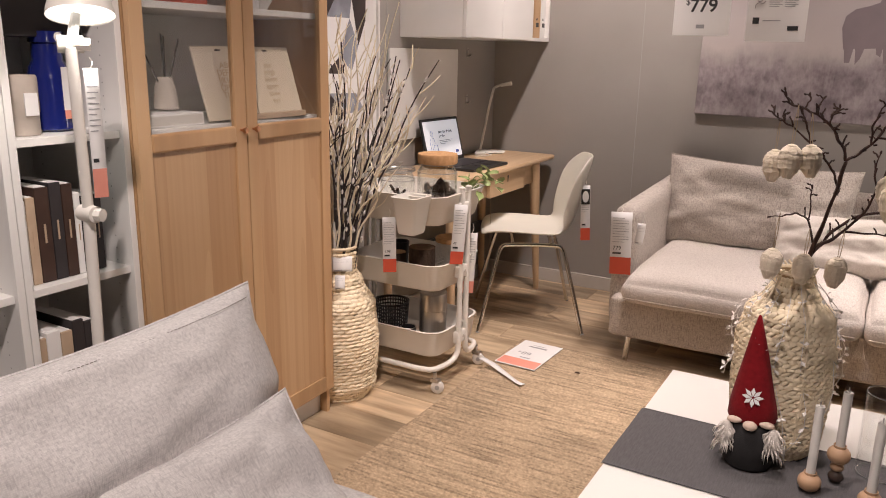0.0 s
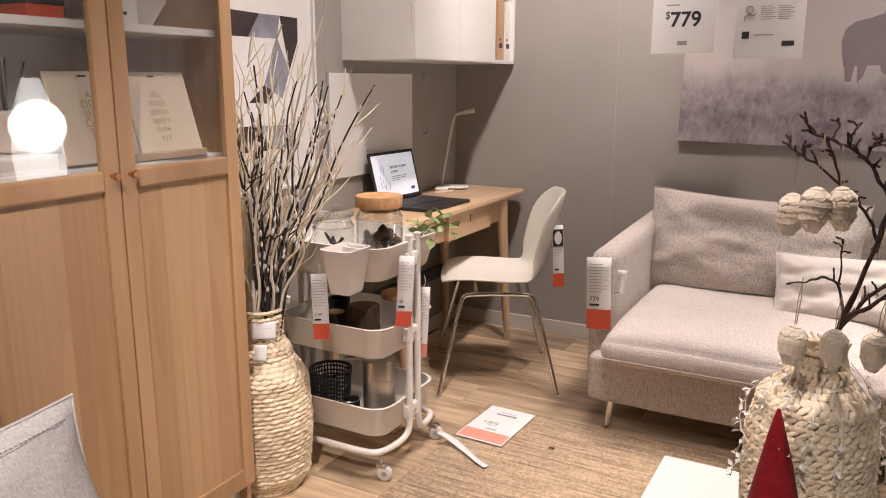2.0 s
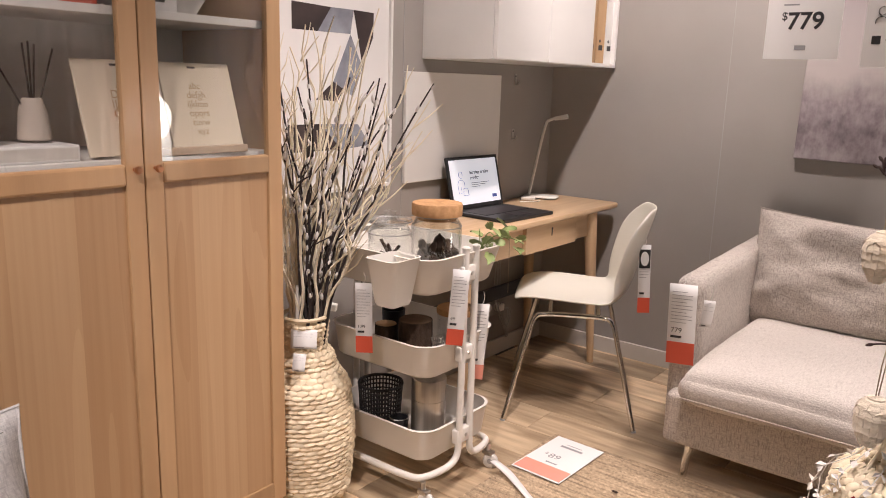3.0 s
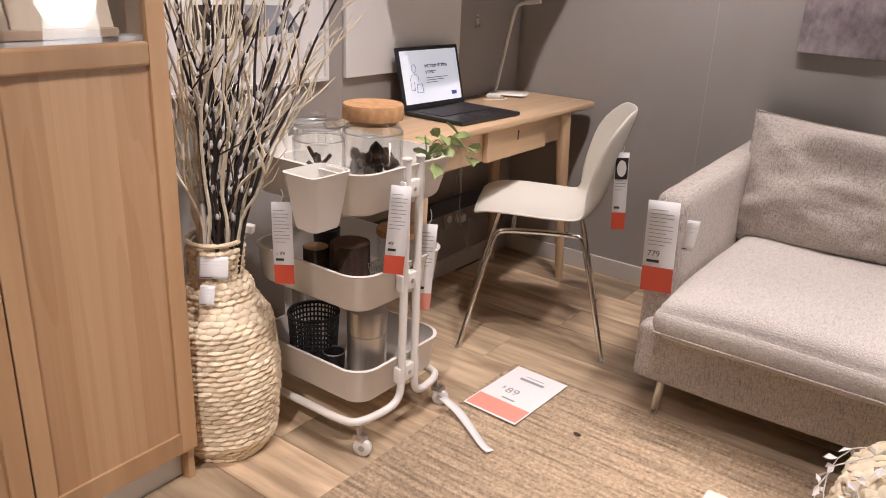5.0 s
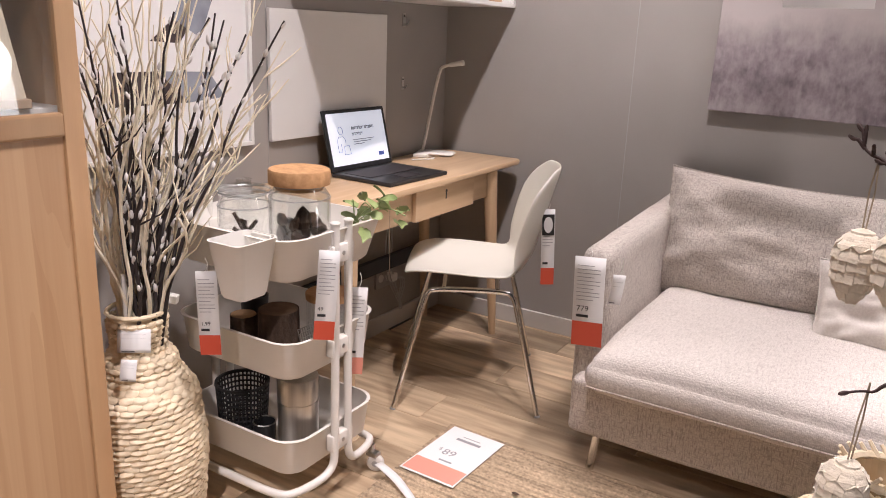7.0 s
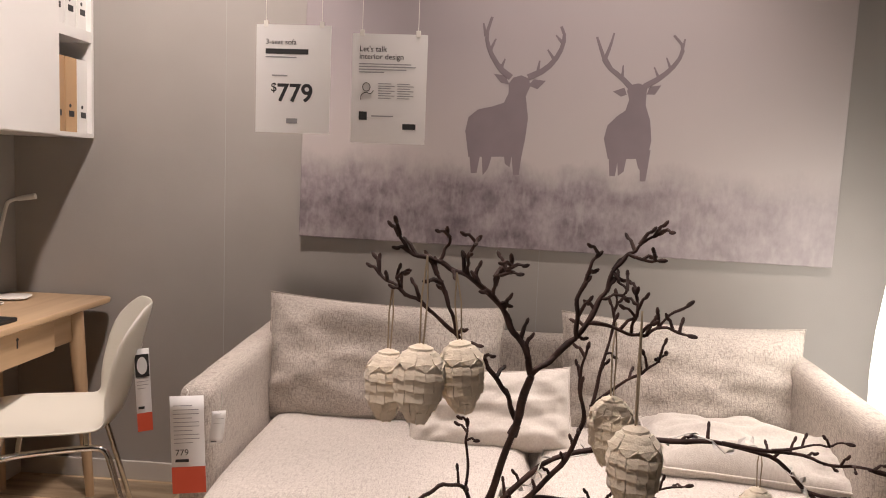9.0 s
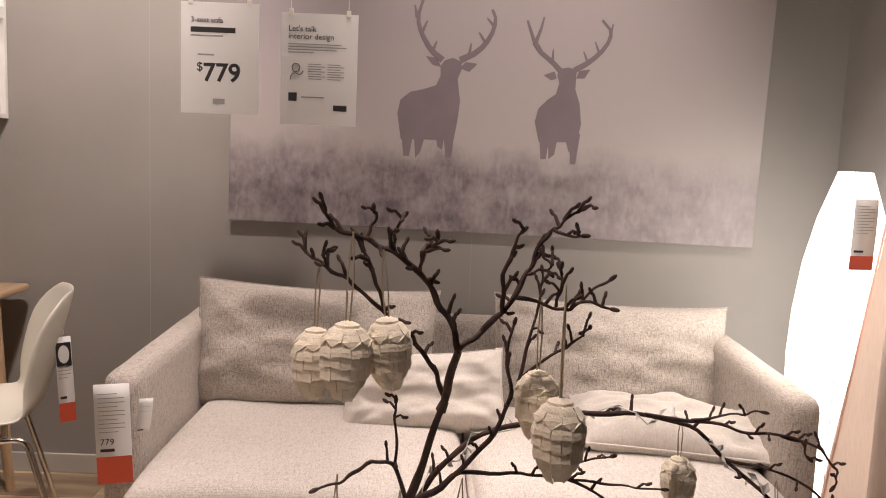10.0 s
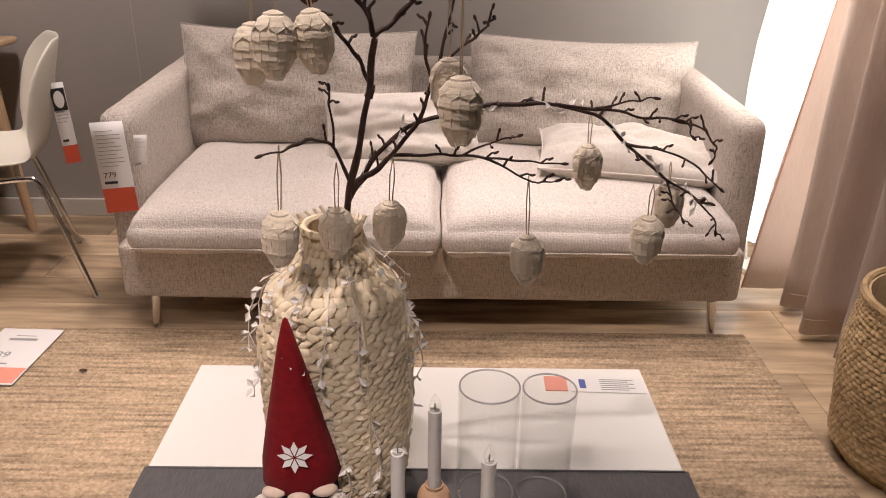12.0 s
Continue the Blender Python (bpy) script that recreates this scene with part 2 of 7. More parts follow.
# Same sofa fabric, made paler: the strong light on the seats is in its colour.
M_SOFA_LIT = woven("beige_weave_lit", (0.68, 0.63, 0.585), (0.5, 0.455, 0.415), (0.26, 0.22, 0.2), "Y", amount=0.4)
M_LINEN = surf("white_linen", (0.7, 0.655, 0.6), (0.6, 0.55, 0.5), 0.95, scale=60, stretch=(3, 0.6, 3), bump=0.5, bscale=350, dirt=0.05, sheen=0.2)
M_GREYLINEN = woven("grey_linen", (0.7, 0.675, 0.66), (0.54, 0.52, 0.515), (0.34, 0.325, 0.335), "Z", 0.0035, amount=0.45)
M_BIRCHPANEL = birch_panel("birch_veneer_panel", (0.57, 0.38, 0.215), (0.4, 0.232, 0.112))
M_SEAM = surf("seam_thread", (0.3, 0.28, 0.26), None, 0.9)
M_PAPER = surf("paper", (0.8, 0.79, 0.78), (0.78, 0.77, 0.76), 0.6, scale=4, dirt=0.02)
M_INK = surf("black_ink", (0.03, 0.03, 0.032), (0.025, 0.025, 0.027), 0.6)
M_GREYINK = surf("grey_ink", (0.33, 0.33, 0.34), (0.3, 0.3, 0.31), 0.6)
M_RED = surf("red_print", (0.66, 0.1, 0.05), (0.62, 0.09, 0.045), 0.55, scale=6, dirt=0.03)
M_PINKRED = surf("faded_red_print", (0.78, 0.33, 0.25), (0.74, 0.3, 0.23), 0.55, dirt=0.04)
M_CORK = surf("cork", (0.58, 0.34, 0.16), (0.42, 0.23, 0.1), 0.8, scale=60, bump=0.5, bscale=150, dirt=0.08)
M_GLASS = glass("clear_glass", (0.993, 0.995, 0.993), thin=True, edge=0.04, facing=0.5)
M_GLASSRIM = glass("glass_rim", (0.86, 0.87, 0.86), thin=True, edge=0.34, facing=0.4, gloss_rough=0.3)
M_JAR = glass("jar_glass", (0.97, 0.975, 0.97), thin=True, edge=0.09, facing=0.8)
M_PANE = glass("door_pane", (0.96, 0.965, 0.96), thin=True, edge=0.085)
M_BARK = surf("dark_bark", (0.075, 0.036, 0.028), (0.022, 0.01, 0.009), 0.75, scale=50, stretch=(1, 1, 0.4), bump=0.8, bscale=160, dirt=0.15)
M_LOGBARK = surf("log_bark", (0.1, 0.062, 0.04), (0.03, 0.018, 0.012), 0.9, scale=40, stretch=(1, 1, 0.25), bump=1.0, bscale=90, dirt=0.15, bdist=0.006)
M_LOGEND = surf("log_end", (0.46, 0.3, 0.17), (0.3, 0.18, 0.09), 0.8, scale=30, dirt=0.1)
M_LOGDARK = surf("dark_log_end", (0.16, 0.1, 0.06), (0.09, 0.055, 0.03), 0.85, scale=30, dirt=0.1)
M_FELT = surf("cream_felt", (0.84, 0.75, 0.61), (0.74, 0.64, 0.5), 0.97, scale=90, bump=0.6, bscale=300, dirt=0.08, sheen=0.3)
M_TWINE = surf("twine", (0.45, 0.36, 0.25), None, 0.95, scale=120)
M_RATTAN = surf("pale_woven_fibre", (0.86, 0.74, 0.54), (0.68, 0.53, 0.34), 0.55, scale=26, stretch=(1, 1, 3), bump=0.5, bscale=140, dirt=0.12, contrast=(0.25, 0.6))
M_RATTAN2 = surf("cream_woven_fibre", (0.86, 0.75, 0.56), (0.74, 0.61, 0.41), 0.75, scale=26, stretch=(1, 1, 3), bump=0.5, bscale=140, dirt=0.14, contrast=(0.25, 0.6))
M_SEAGRASS = surf("seagrass", (0.56, 0.41, 0.22), (0.32, 0.22, 0.11), 0.85, scale=26, stretch=(1, 1, 3), bump=0.6, bscale=140, dirt=0.15)
M_CORE = surf("woven_core", (0.62, 0.48, 0.3), (0.5, 0.37, 0.21), 0.9, scale=30)
M_STRAW = surf("pale_twig", (0.88, 0.81, 0.66), (0.76, 0.67, 0.5), 0.85, scale=40, dirt=0.1)
M_BUD = surf("willow_bud", (0.8, 0.77, 0.74), (0.66, 0.63, 0.61), 0.95, scale=60, sheen=0.4)
M_BLACKTWIG = surf("black_twig", (0.035, 0.025, 0.025), (0.02, 0.014, 0.014), 0.6, scale=40)
M_REDFELT = surf("red_felt", (0.2, 0.007, 0.011), (0.15, 0.005, 0.008), 0.97, scale=80, bump=0.5, bscale=320, dirt=0.07, sheen=0.04, spec=0.2)
M_BLACKFELT = surf("black_felt", (0.018, 0.017, 0.018), None, 0.95, scale=80, bump=0.4, bscale=300)
M_FUR = surf("white_fur", (0.72, 0.67, 0.61), (0.5, 0.46, 0.42), 0.98, scale=120, stretch=(1, 1, 0.2), bump=1.0, bscale=260, bstretch=(1, 1, 0.15), sheen=0.4, bdist=0.004)
M_SKIN = surf("pale_felt_nose", (0.72, 0.58, 0.48), None, 0.95, scale=60)
M_RUNNER = surf("grey_runner", (0.115, 0.11, 0.115), (0.085, 0.082, 0.086), 0.9, scale=60, stretch=(4, 0.6, 1), bump=0.5, bscale=400, dirt=0.08)
M_TABLE = surf("white_tabletop", (0.8, 0.79, 0.76), (0.78, 0.77, 0.74), 0.3, scale=4, dirt=0.02)
M_WAX = surf("candle_white", (0.78, 0.76, 0.73), None, 0.4, dirt=0.02)
M_BALLWOOD = surf("turned_beech", (0.58, 0.38, 0.24), (0.46, 0.29, 0.17), 0.5, scale=12, stretch=(1, 1, 5), dirt=0.08)
M_BLACKBALL = surf("dark_turned_wood", (0.07, 0.045, 0.035), None, 0.5)
M_BLACKPL = surf("black_plastic", (0.02, 0.02, 0.022), None, 0.4, scale=10)
M_BLACKMESH = surf("black_metal_mesh", (0.02, 0.02, 0.022), None, 0.5, scale=10)
M_CURTAIN = surf("pink_curtain", (0.8, 0.71, 0.65), (0.74, 0.65, 0.59), 0.95, scale=60, stretch=(4, 4, 0.4), bump=0.3, bscale=380, dirt=0.05, sheen=0.2, through_light=0.58)
M_SHEER = surf("pale_curtain_lining", (0.8, 0.6, 0.52), (0.76, 0.56, 0.48), 0.95, scale=60, stretch=(4, 4, 0.4), dirt=0.04, through_light=0.6)
M_SHADE = surf("paper_lampshade", (0.85, 0.84, 0.82), (0.83, 0.82, 0.8), 0.8, scale=20, emit=(1.0, 0.93, 0.86, 3.6))
M_BULB = surf("lit_lamp_inside", (0.9, 0.88, 0.85), None, 0.6, emit=(1.0, 0.93, 0.84, 2.6))
M_SCREEN = surf("lit_screen", (0.8, 0.8, 0.82), (0.78, 0.78, 0.8), 0.3, emit=(0.92, 0.93, 1.0, 0.42))
M_BLUEINK = surf("blue_line", (0.08, 0.12, 0.4), None, 0.5)
M_BLUEGLASS = surf("cobalt_glass", (0.012, 0.02, 0.16), (0.01, 0.016, 0.13), 0.08, scale=4, coat=0.5)
M_POT = surf("stone_pot", (0.5, 0.44, 0.38), (0.42, 0.37, 0.32), 0.8, scale=20, bump=0.3, bscale=90)
M_CERAMIC = surf("white_ceramic", (0.76, 0.73, 0.69), None, 0.3)
M_BROWNBOOK = surf("brown_book", (0.055, 0.026, 0.018), (0.035, 0.017, 0.012), 0.6, scale=20)
M_TAN = surf("tan_cover", (0.5, 0.38, 0.27), (0.44, 0.33, 0.23), 0.7, scale=20)
M_PLUM = surf("dark_box", (0.03, 0.025, 0.028), None, 0.6, scale=20)
M_ABC = surf("cream_card", (0.66, 0.58, 0.46), (0.6, 0.52, 0.4), 0.75, scale=10)
M_GOLD = surf("brown_lettering", (0.36, 0.24, 0.12), None, 0.6)
M_LEAF = surf("green_leaf", (0.34, 0.41, 0.16), (0.2, 0.27, 0.085), 0.55, scale=25, dirt=0.15)
M_WHITELEAF = surf("white_leaf", (0.78, 0.75, 0.72), (0.68, 0.65, 0.62), 0.6, scale=25)
M_POSTER1 = surf("dark_brown_print", (0.06, 0.042, 0.04), (0.03, 0.022, 0.022), 0.6, scale=9, dirt=0.15)
M_POSTER2 = surf("slate_blue_print", (0.32, 0.34, 0.39), (0.2, 0.21, 0.25), 0.6, scale=14, dirt=0.12)
M_DEER = surf("mauve_grey_print", (0.235, 0.195, 0.21), (0.215, 0.178, 0.192), 0.8, scale=12, dirt=0.06)
M_BRASS = surf("copper_knob", (0.62, 0.34, 0.2), None, 0.3, 1.0)
M_GREYPLATE = surf("grey_plate", (0.42, 0.41, 0.4), None, 0.4)


def canvas_print():
    """Misty meadow: pale mauve air above, dark tufted heather below, paler to the far side."""
    m = bpy.data.materials.new("misty_meadow_print")
    m.use_nodes = True
    N, L = m.node_tree.nodes, m.node_tree.links
    b = N["Principled BSDF"]
    b.inputs["Roughness"].default_value = 0.85
    tc, sep = N.new("ShaderNodeTexCoord"), N.new("ShaderNodeSeparateXYZ")
    L.new(tc.outputs["Object"], sep.inputs[0])

    def rng(src, a, c, lo=0.0, hi=1.0):
        r = N.new("ShaderNodeMapRange")
        r.inputs["From Min"].default_value, r.inputs["From Max"].default_value = a, c
        r.inputs["To Min"].default_value, r.inputs["To Max"].default_value = lo, hi
        L.new(src, r.inputs["Value"])
        return r.outputs["Result"]

    def tufts(scale, st, detail):
        mp, tx = N.new("ShaderNodeMapping"), N.new("ShaderNodeTexNoise")
        mp.inputs["Scale"].default_value = st
        tx.inputs["Scale"].default_value, tx.inputs["Detail"].default_value = scale, detail
        L.new(tc.outputs["Object"], mp.inputs[0])
        L.new(mp.outputs[0], tx.inputs["Vector"])
        return tx.outputs["Fac"]

    def calc(op, a, c):
        n = N.new("ShaderNodeMath")
        n.operation = op
        for i, v in enumerate((a, c)):
            if isinstance(v, (int, float)):
                n.inputs[i].default_value = v
            else:
                L.new(v, n.inputs[i])
        return n.outputs[0]

    def blend(f, a, c):
        n = N.new("ShaderNodeMix")
        n.data_type = "RGBA"
        L.new(f, n.inputs[0])
        for i, v in ((6, a), (7, c)):
            if isinstance(v, tuple):
                n.inputs[i].default_value = (*v, 1)
            else:
                L.new(v, n.inputs[i])
        return n.outputs[2]

    air = blend(rng(sep.outputs["X"], 0.2, 2.0), (0.36, 0.32, 0.33), (0.52, 0.475, 0.47))
    low = blend(rng(sep.outputs["Z"], 0.25, 0.75, 1, 0), air, (0.5, 0.46, 0.445))
    edge = calc("ADD", sep.outputs["Z"], calc("ADD", calc("MULTIPLY", calc("SUBTRACT", tufts(7, (1, 1, 0.5), 10), 0.5), 0.16), calc("MULTIPLY", calc("SUBTRACT", tufts(60, (1.6, 1, 0.7), 4), 0.5), 0.035)))
    ground = rng(edge, 0.22, 0.33, 1, 0)
    patch = rng(calc("ADD", calc("MULTIPLY", tufts(9, (1, 1, 1.3), 12), 0.65), calc("MULTIPLY", tufts(45, (1.4, 1, 0.8), 6), 0.35)), 0.34, 0.66)
    dark = blend(patch, (0.15, 0.12, 0.138), (0.38, 0.335, 0.35))
    streak = rng(tufts(14, (2, 1, 0.8), 6), 0.55, 0.75, 0, 0.5)
    dark = blend(streak, dark, (0.47, 0.43, 0.43))
    haze = rng(sep.outputs["X"], 1.0, 2.0, 0.0, 0.62)
    dark = blend(haze, dark, (0.5, 0.46, 0.45))
    L.new(blend(ground, low, dark), b.inputs["Base Color"])
    n3, bp = tufts(500, (1, 1, 1), 2), N.new("ShaderNodeBump")
    bp.inputs["Strength"].default_value, bp.inputs["Distance"].default_value = 0.2, 0.001
    L.new(n3, bp.inputs["Height"])
    L.new(bp.outputs["Normal"], b.inputs["Normal"])
    return m


M_CANVAS = canvas_print()


# ---- building helpers ----
def thing(name, place, label, category, group="", turn=0.0):
    ob = new(name)
    ob.empty_display_size = 0.05
    ob.matrix_world = pose(*place, 0, 0, turn)
    return tagged(ob, label, category, group)


def part(name, bm, material, parent=None, label="", smooth=False):
    me = bpy.data.meshes.new(name)
    bm.to_mesh(me)
    bm.free()
    return part_mesh(name, me, material, parent, label, smooth)


def part_mesh(name, me, material, parent=None, label="", smooth=False):
    for m in (material if isinstance(material, (list, tuple)) else [material]):
        me.materials.append(m)
    if smooth:
        me.polygons.foreach_set("use_smooth", [True] * len(me.polygons))
        if hasattr(me, "set_sharp_from_angle"):
            me.set_sharp_from_angle(angle=radians(50))
    ob = new(name, me)
    if parent:
        ob.parent = parent
    if label:
        ob["label"] = label
    return ob


def structure(name, bm, material, label, category):
    return tagged(part(name, bm, material), label, category, kind="structure")


def join(bm, other):
    me = bpy.data.meshes.new("tmp")
    other.to_mesh(me)
    other.free()
    bm.from_mesh(me)
    bpy.data.meshes.remove(me)
    return bm


def box(x0, x1, y0, y1, z0, z1, bevel=0.0, bm=None, segs=2, m=None):
    b = bmesh.new()
    mat = Matrix.Translation(((x0 + x1) / 2, (y0 + y1) / 2, (z0 + z1) / 2)) @ Matrix.Diagonal((x1 - x0, y1 - y0, z1 - z0, 1))
    bmesh.ops.create_cube(b, size=1, matrix=mat)
    if bevel:
        bmesh.ops.bevel(b, geom=b.edges[:], offset=bevel, segments=segs, affect="EDGES", profile=0.5)
    if m:
        bmesh.ops.transform(b, matrix=m, verts=b.verts)
    return join(bm, b) if bm else b


def soft_box(x0, x1, y0, y1, z0, z1, r, puff=0.0, n=14, rough=0.0, bm=None):
    """Upholstered block: rounded edges, a bulging top and a slightly uneven face."""
    b = bmesh.new()
    bmesh.ops.create_cube(b, size=2)
    bmesh.ops.subdivide_edges(b, edges=b.edges[:], cuts=n, use_grid_fill=True)
    c, h = Vector(((x0 + x1) / 2, (y0 + y1) / 2, (z0 + z1) / 2)), Vector(((x1 - x0) / 2, (y1 - y0) / 2, (z1 - z0) / 2))
    for v in b.verts:
        u = v.co.copy()
        warp = [math.copysign(1 - (1 - abs(a)) ** 1.6, a) for a in u]
        p = Vector([warp[i] * h[i] for i in range(3)])
        q = Vector([max(-(h[i] - r), min(h[i] - r, p[i])) for i in range(3)])
        d = p - q
        p = q + d.normalized() * r if d.length > r * 0.999 and d.length > 0 else p
        if puff and u.z > 0:
            p.z += puff * u.z * (1 - u.x ** 4) * (1 - u.y ** 4)
        p += c
        if rough:
            p += noise.noise_vector(p * 5.0) * rough + noise.noise_vector(p * 14.0) * rough * 0.4
        v.co = p
    return join(bm, b) if bm else b


def pillow(w, h, t, n=34, seed=0.0, ears=0.05, crease=0.006, sag=0.012):
    """A stuffed pillow lying in local x (width) and z (height), thick in y, with pinched corners and creases."""
    b = bmesh.new()
    grids = []
    for side in (1, -1):
        rows = []
        for i in range(n + 1):
            row = []
            for j in range(n + 1):
                u, v = 2 * i / n - 1, 2 * j / n - 1
                k = (max(0.0, 1 - abs(u) ** 2.3) * max(0.0, 1 - abs(v) ** 2.3)) ** 0.48
                pull = 1 - ears * (1 - (u * v) ** 2) * (abs(u) ** 6 + abs(v) ** 6) * 0.5
                p = Vector((u * w / 2 * pull, side * t / 2 * k, v * h / 2 * pull - (sag * (1 - u * u) * max(0.0, v))))
                f = noise.noise(Vector((u * 2.2 + seed, v * 2.2, side * 3.0))) * crease * 2.2 + noise.noise(Vector((u * 6 + seed, v * 5, side * 5.0))) * crease
                for cu in (-1, 1):
                    for cv in (-1, 1):
                        d = math.hypot(u - cu, (v - cv) * 0.7)
                        f += crease * 0.7 * math.exp(-2.6 * d) * math.sin(11 * math.atan2(v - cv, u - cu) + seed + side)
                p.y += side * f * min(1.0, k * 2)
                if side == -1 and (i in (0, n) or j in (0, n)):
                    row.append(grids[0][i][j])
                else:
                    row.append(b.verts.new(p))
            rows.append(row)
        grids.append(rows)
        for i in range(n):
            for j in range(n):
                q = (rows[i][j], rows[i + 1][j], rows[i + 1][j + 1], rows[i][j + 1])
                b.faces.new(q if side == -1 else q[::-1])
    return b


def pillow_edge(w, h, u, v, ears, sag):
    pull = 1 - ears * (1 - (u * v) ** 2) * (abs(u) ** 6 + abs(v) ** 6) * 0.5
    return (u * w / 2 * pull, 0, v * h / 2 * pull - sag * (1 - u * u) * max(0.0, v))


def tube(points, r, segs=8, bm=None, caps=True, smooth_steps=0):
    """A round bar along the points; r: one radius, or one for each point."""
    pts = [Vector(p) for p in points]
    rs = list(r) if isinstance(r, (list, tuple)) else [r] * len(pts)
    for _ in range(smooth_steps):
        np_, nr = [pts[0]], [rs[0]]
        for i in range(len(pts) - 1):
            np_ += [pts[i].lerp(pts[i + 1], 0.25), pts[i].lerp(pts[i + 1], 0.75)]
            nr += [rs[i] * 0.75 + rs[i + 1] * 0.25, rs[i] * 0.25 + rs[i + 1] * 0.75]
        pts, rs = np_ + [pts[-1]], nr + [rs[-1]]
    b = bm or bmesh.new()
    rings, side = [], None
    for i, p in enumerate(pts):
        d = (pts[min(i + 1, len(pts) - 1)] - pts[max(i - 1, 0)]).normalized()
        if side is None:
            side = d.orthogonal().normalized()
        side = (side - d * side.dot(d)).normalized()
        up = d.cross(side)
        rings.append([b.verts.new(p + (side * math.cos(a) + up * math.sin(a)) * rs[i]) for a in [2 * math.pi * k / segs for k in range(segs)]])
    for a, c in zip(rings, rings[1:]):
        for k in range(segs):
            b.faces.new((a[k], a[(k + 1) % segs], c[(k + 1) % segs], c[k]))
    if caps:
        b.faces.new(rings[0][::-1])
        b.faces.new(rings[-1])
    return b


def lathe(profile, segs=28, bm=None, centre=(0, 0, 0), close=False):
    b = bm or bmesh.new()
    c = Vector(centre)
    rings = []
    for r, z in profile:
        rings.append([b.verts.new(c + Vector((r * math.cos(2 * math.pi * k / segs), r * math.sin(2 * math.pi * k / segs), z))) for k in range(segs)])
    pairs = list(zip(rings, rings[1:])) + ([(rings[-1], rings[0])] if close else [])
    for a, d in pairs:
        for k in range(segs):
            b.faces.new((a[k], a[(k + 1) % segs], d[(k + 1) % segs], d[k]))
    if not close:
        if profile[0][0] > 1e-4:
            b.faces.new(rings[0][::-1])
        if profile[-1][0] > 1e-4:
            b.faces.new(rings[-1])
    return b


def ball(centre, radii, bm=None, u=12, v=8, m=None):
    b = bmesh.new()
    bmesh.ops.create_uvsphere(b, u_segments=u, v_segments=v, radius=1)
    bmesh.ops.transform(b, matrix=Matrix.Translation(centre) @ (m or Matrix()) @ Matrix.Diagonal((*radii, 1)), verts=b.verts)
    return join(bm, b) if bm else b


def letters(body, size, m, material, parent, name="lettering", bold=0.0, align="LEFT"):
    """Flat writing in the local x-y plane of the pose m."""
    cu = bpy.data.curves.new("text", "FONT")
    cu.body, cu.size, cu.align_x, cu.offset = body, size, align, bold
    ob = bpy.data.objects.new("text", cu)
    scene.collection.objects.link(ob)
    bpy.context.view_layer.update()
    me = bpy.data.meshes.new_from_object(ob.evaluated_get(bpy.context.evaluated_depsgraph_get()))
    bpy.data.objects.remove(ob)
    me.transform(m)
    return part_mesh(name, me, material, parent)


def rect(w, h, m, bm=None, x=0.0, y=0.0):
    """A flat bar of print, with its lower left corner at x, y in the plane of m."""
    b = bm or bmesh.new()
    b.faces.new([b.verts.new(m @ Vector(p)) for p in ((x, y, 0), (x + w, y, 0), (x + w, y + h, 0), (x, y + h, 0))])
    return b


# ---- the room ----
LEFT, BACK, RIGHT, FRONT, TOP = -0.20, 5.94, 3.2, -1.0, 3.2
structure("wall_west", box(LEFT - 0.1, LEFT, FRONT, BACK, 0, TOP), M_WALL, "warm grey painted wall behind the bookcases and desk", "wall")
structure("wall_north", box(LEFT - 0.1, RIGHT + 0.1, BACK, BACK + 0.1, 0, TOP), M_WALL, "warm grey painted panel wall behind the sofa", "wall")
# Unseen stretch of wall, added near-black to hold down the fill.
structure("wall_east", box(RIGHT, RIGHT + 0.1, FRONT, 3.9, 0, TOP), M_UNSEEN, "unseen near-black wall added on the aisle side to cut bounced light", "wall")
structure("wall_east_2", box(RIGHT, RIGHT + 0.1, 3.9, BACK, 0, TOP), M_WALL, "grey painted wall behind the curtain", "wall")
# Unseen south wall and ceiling, added to close the room and swallow bounce.
structure("wall_south", box(LEFT - 0.1, RIGHT + 0.1, FRONT - 0.1, FRONT, 0, TOP), M_UNSEEN, "unseen near-black wall added behind the camera to cut bounced light", "wall")
structure("ceiling", box(LEFT - 0.1, RIGHT + 0.1, FRONT - 0.1, BACK + 0.1, TOP, TOP + 0.1), M_UNSEEN, "unseen near-black ceiling added to close the showroom and cut bounced light", "ceiling")
floor = structure("floor", box(LEFT, RIGHT, FRONT, BACK, -0.06, -0.012), M_SUB, "oak laminate floor of staggered planks", "floor")
structure("baseboard", box(LEFT + 0.014, RIGHT, BACK - 0.014, BACK, 0, 0.075, 0.003), M_TRIM, "white painted baseboard along the grey wall", "baseboard")
structure("baseboard", box(LEFT, LEFT + 0.014, 3.95, BACK, 0, 0.075, 0.003), M_TRIM, "white painted baseboard below the desk", "baseboard")
for sx in (0.64, 1.845):
    structure("trim", box(sx - 0.0012, sx + 0.0012, BACK - 0.0012, BACK, 0.075, TOP), M_GREYPLATE, "thin joint between two wall panels", "trim")
structure("trim", box(LEFT, LEFT + 0.0012, 4.845, 4.8475, 0.075, TOP), M_GREYPLATE, "thin joint between two wall panels", "trim")

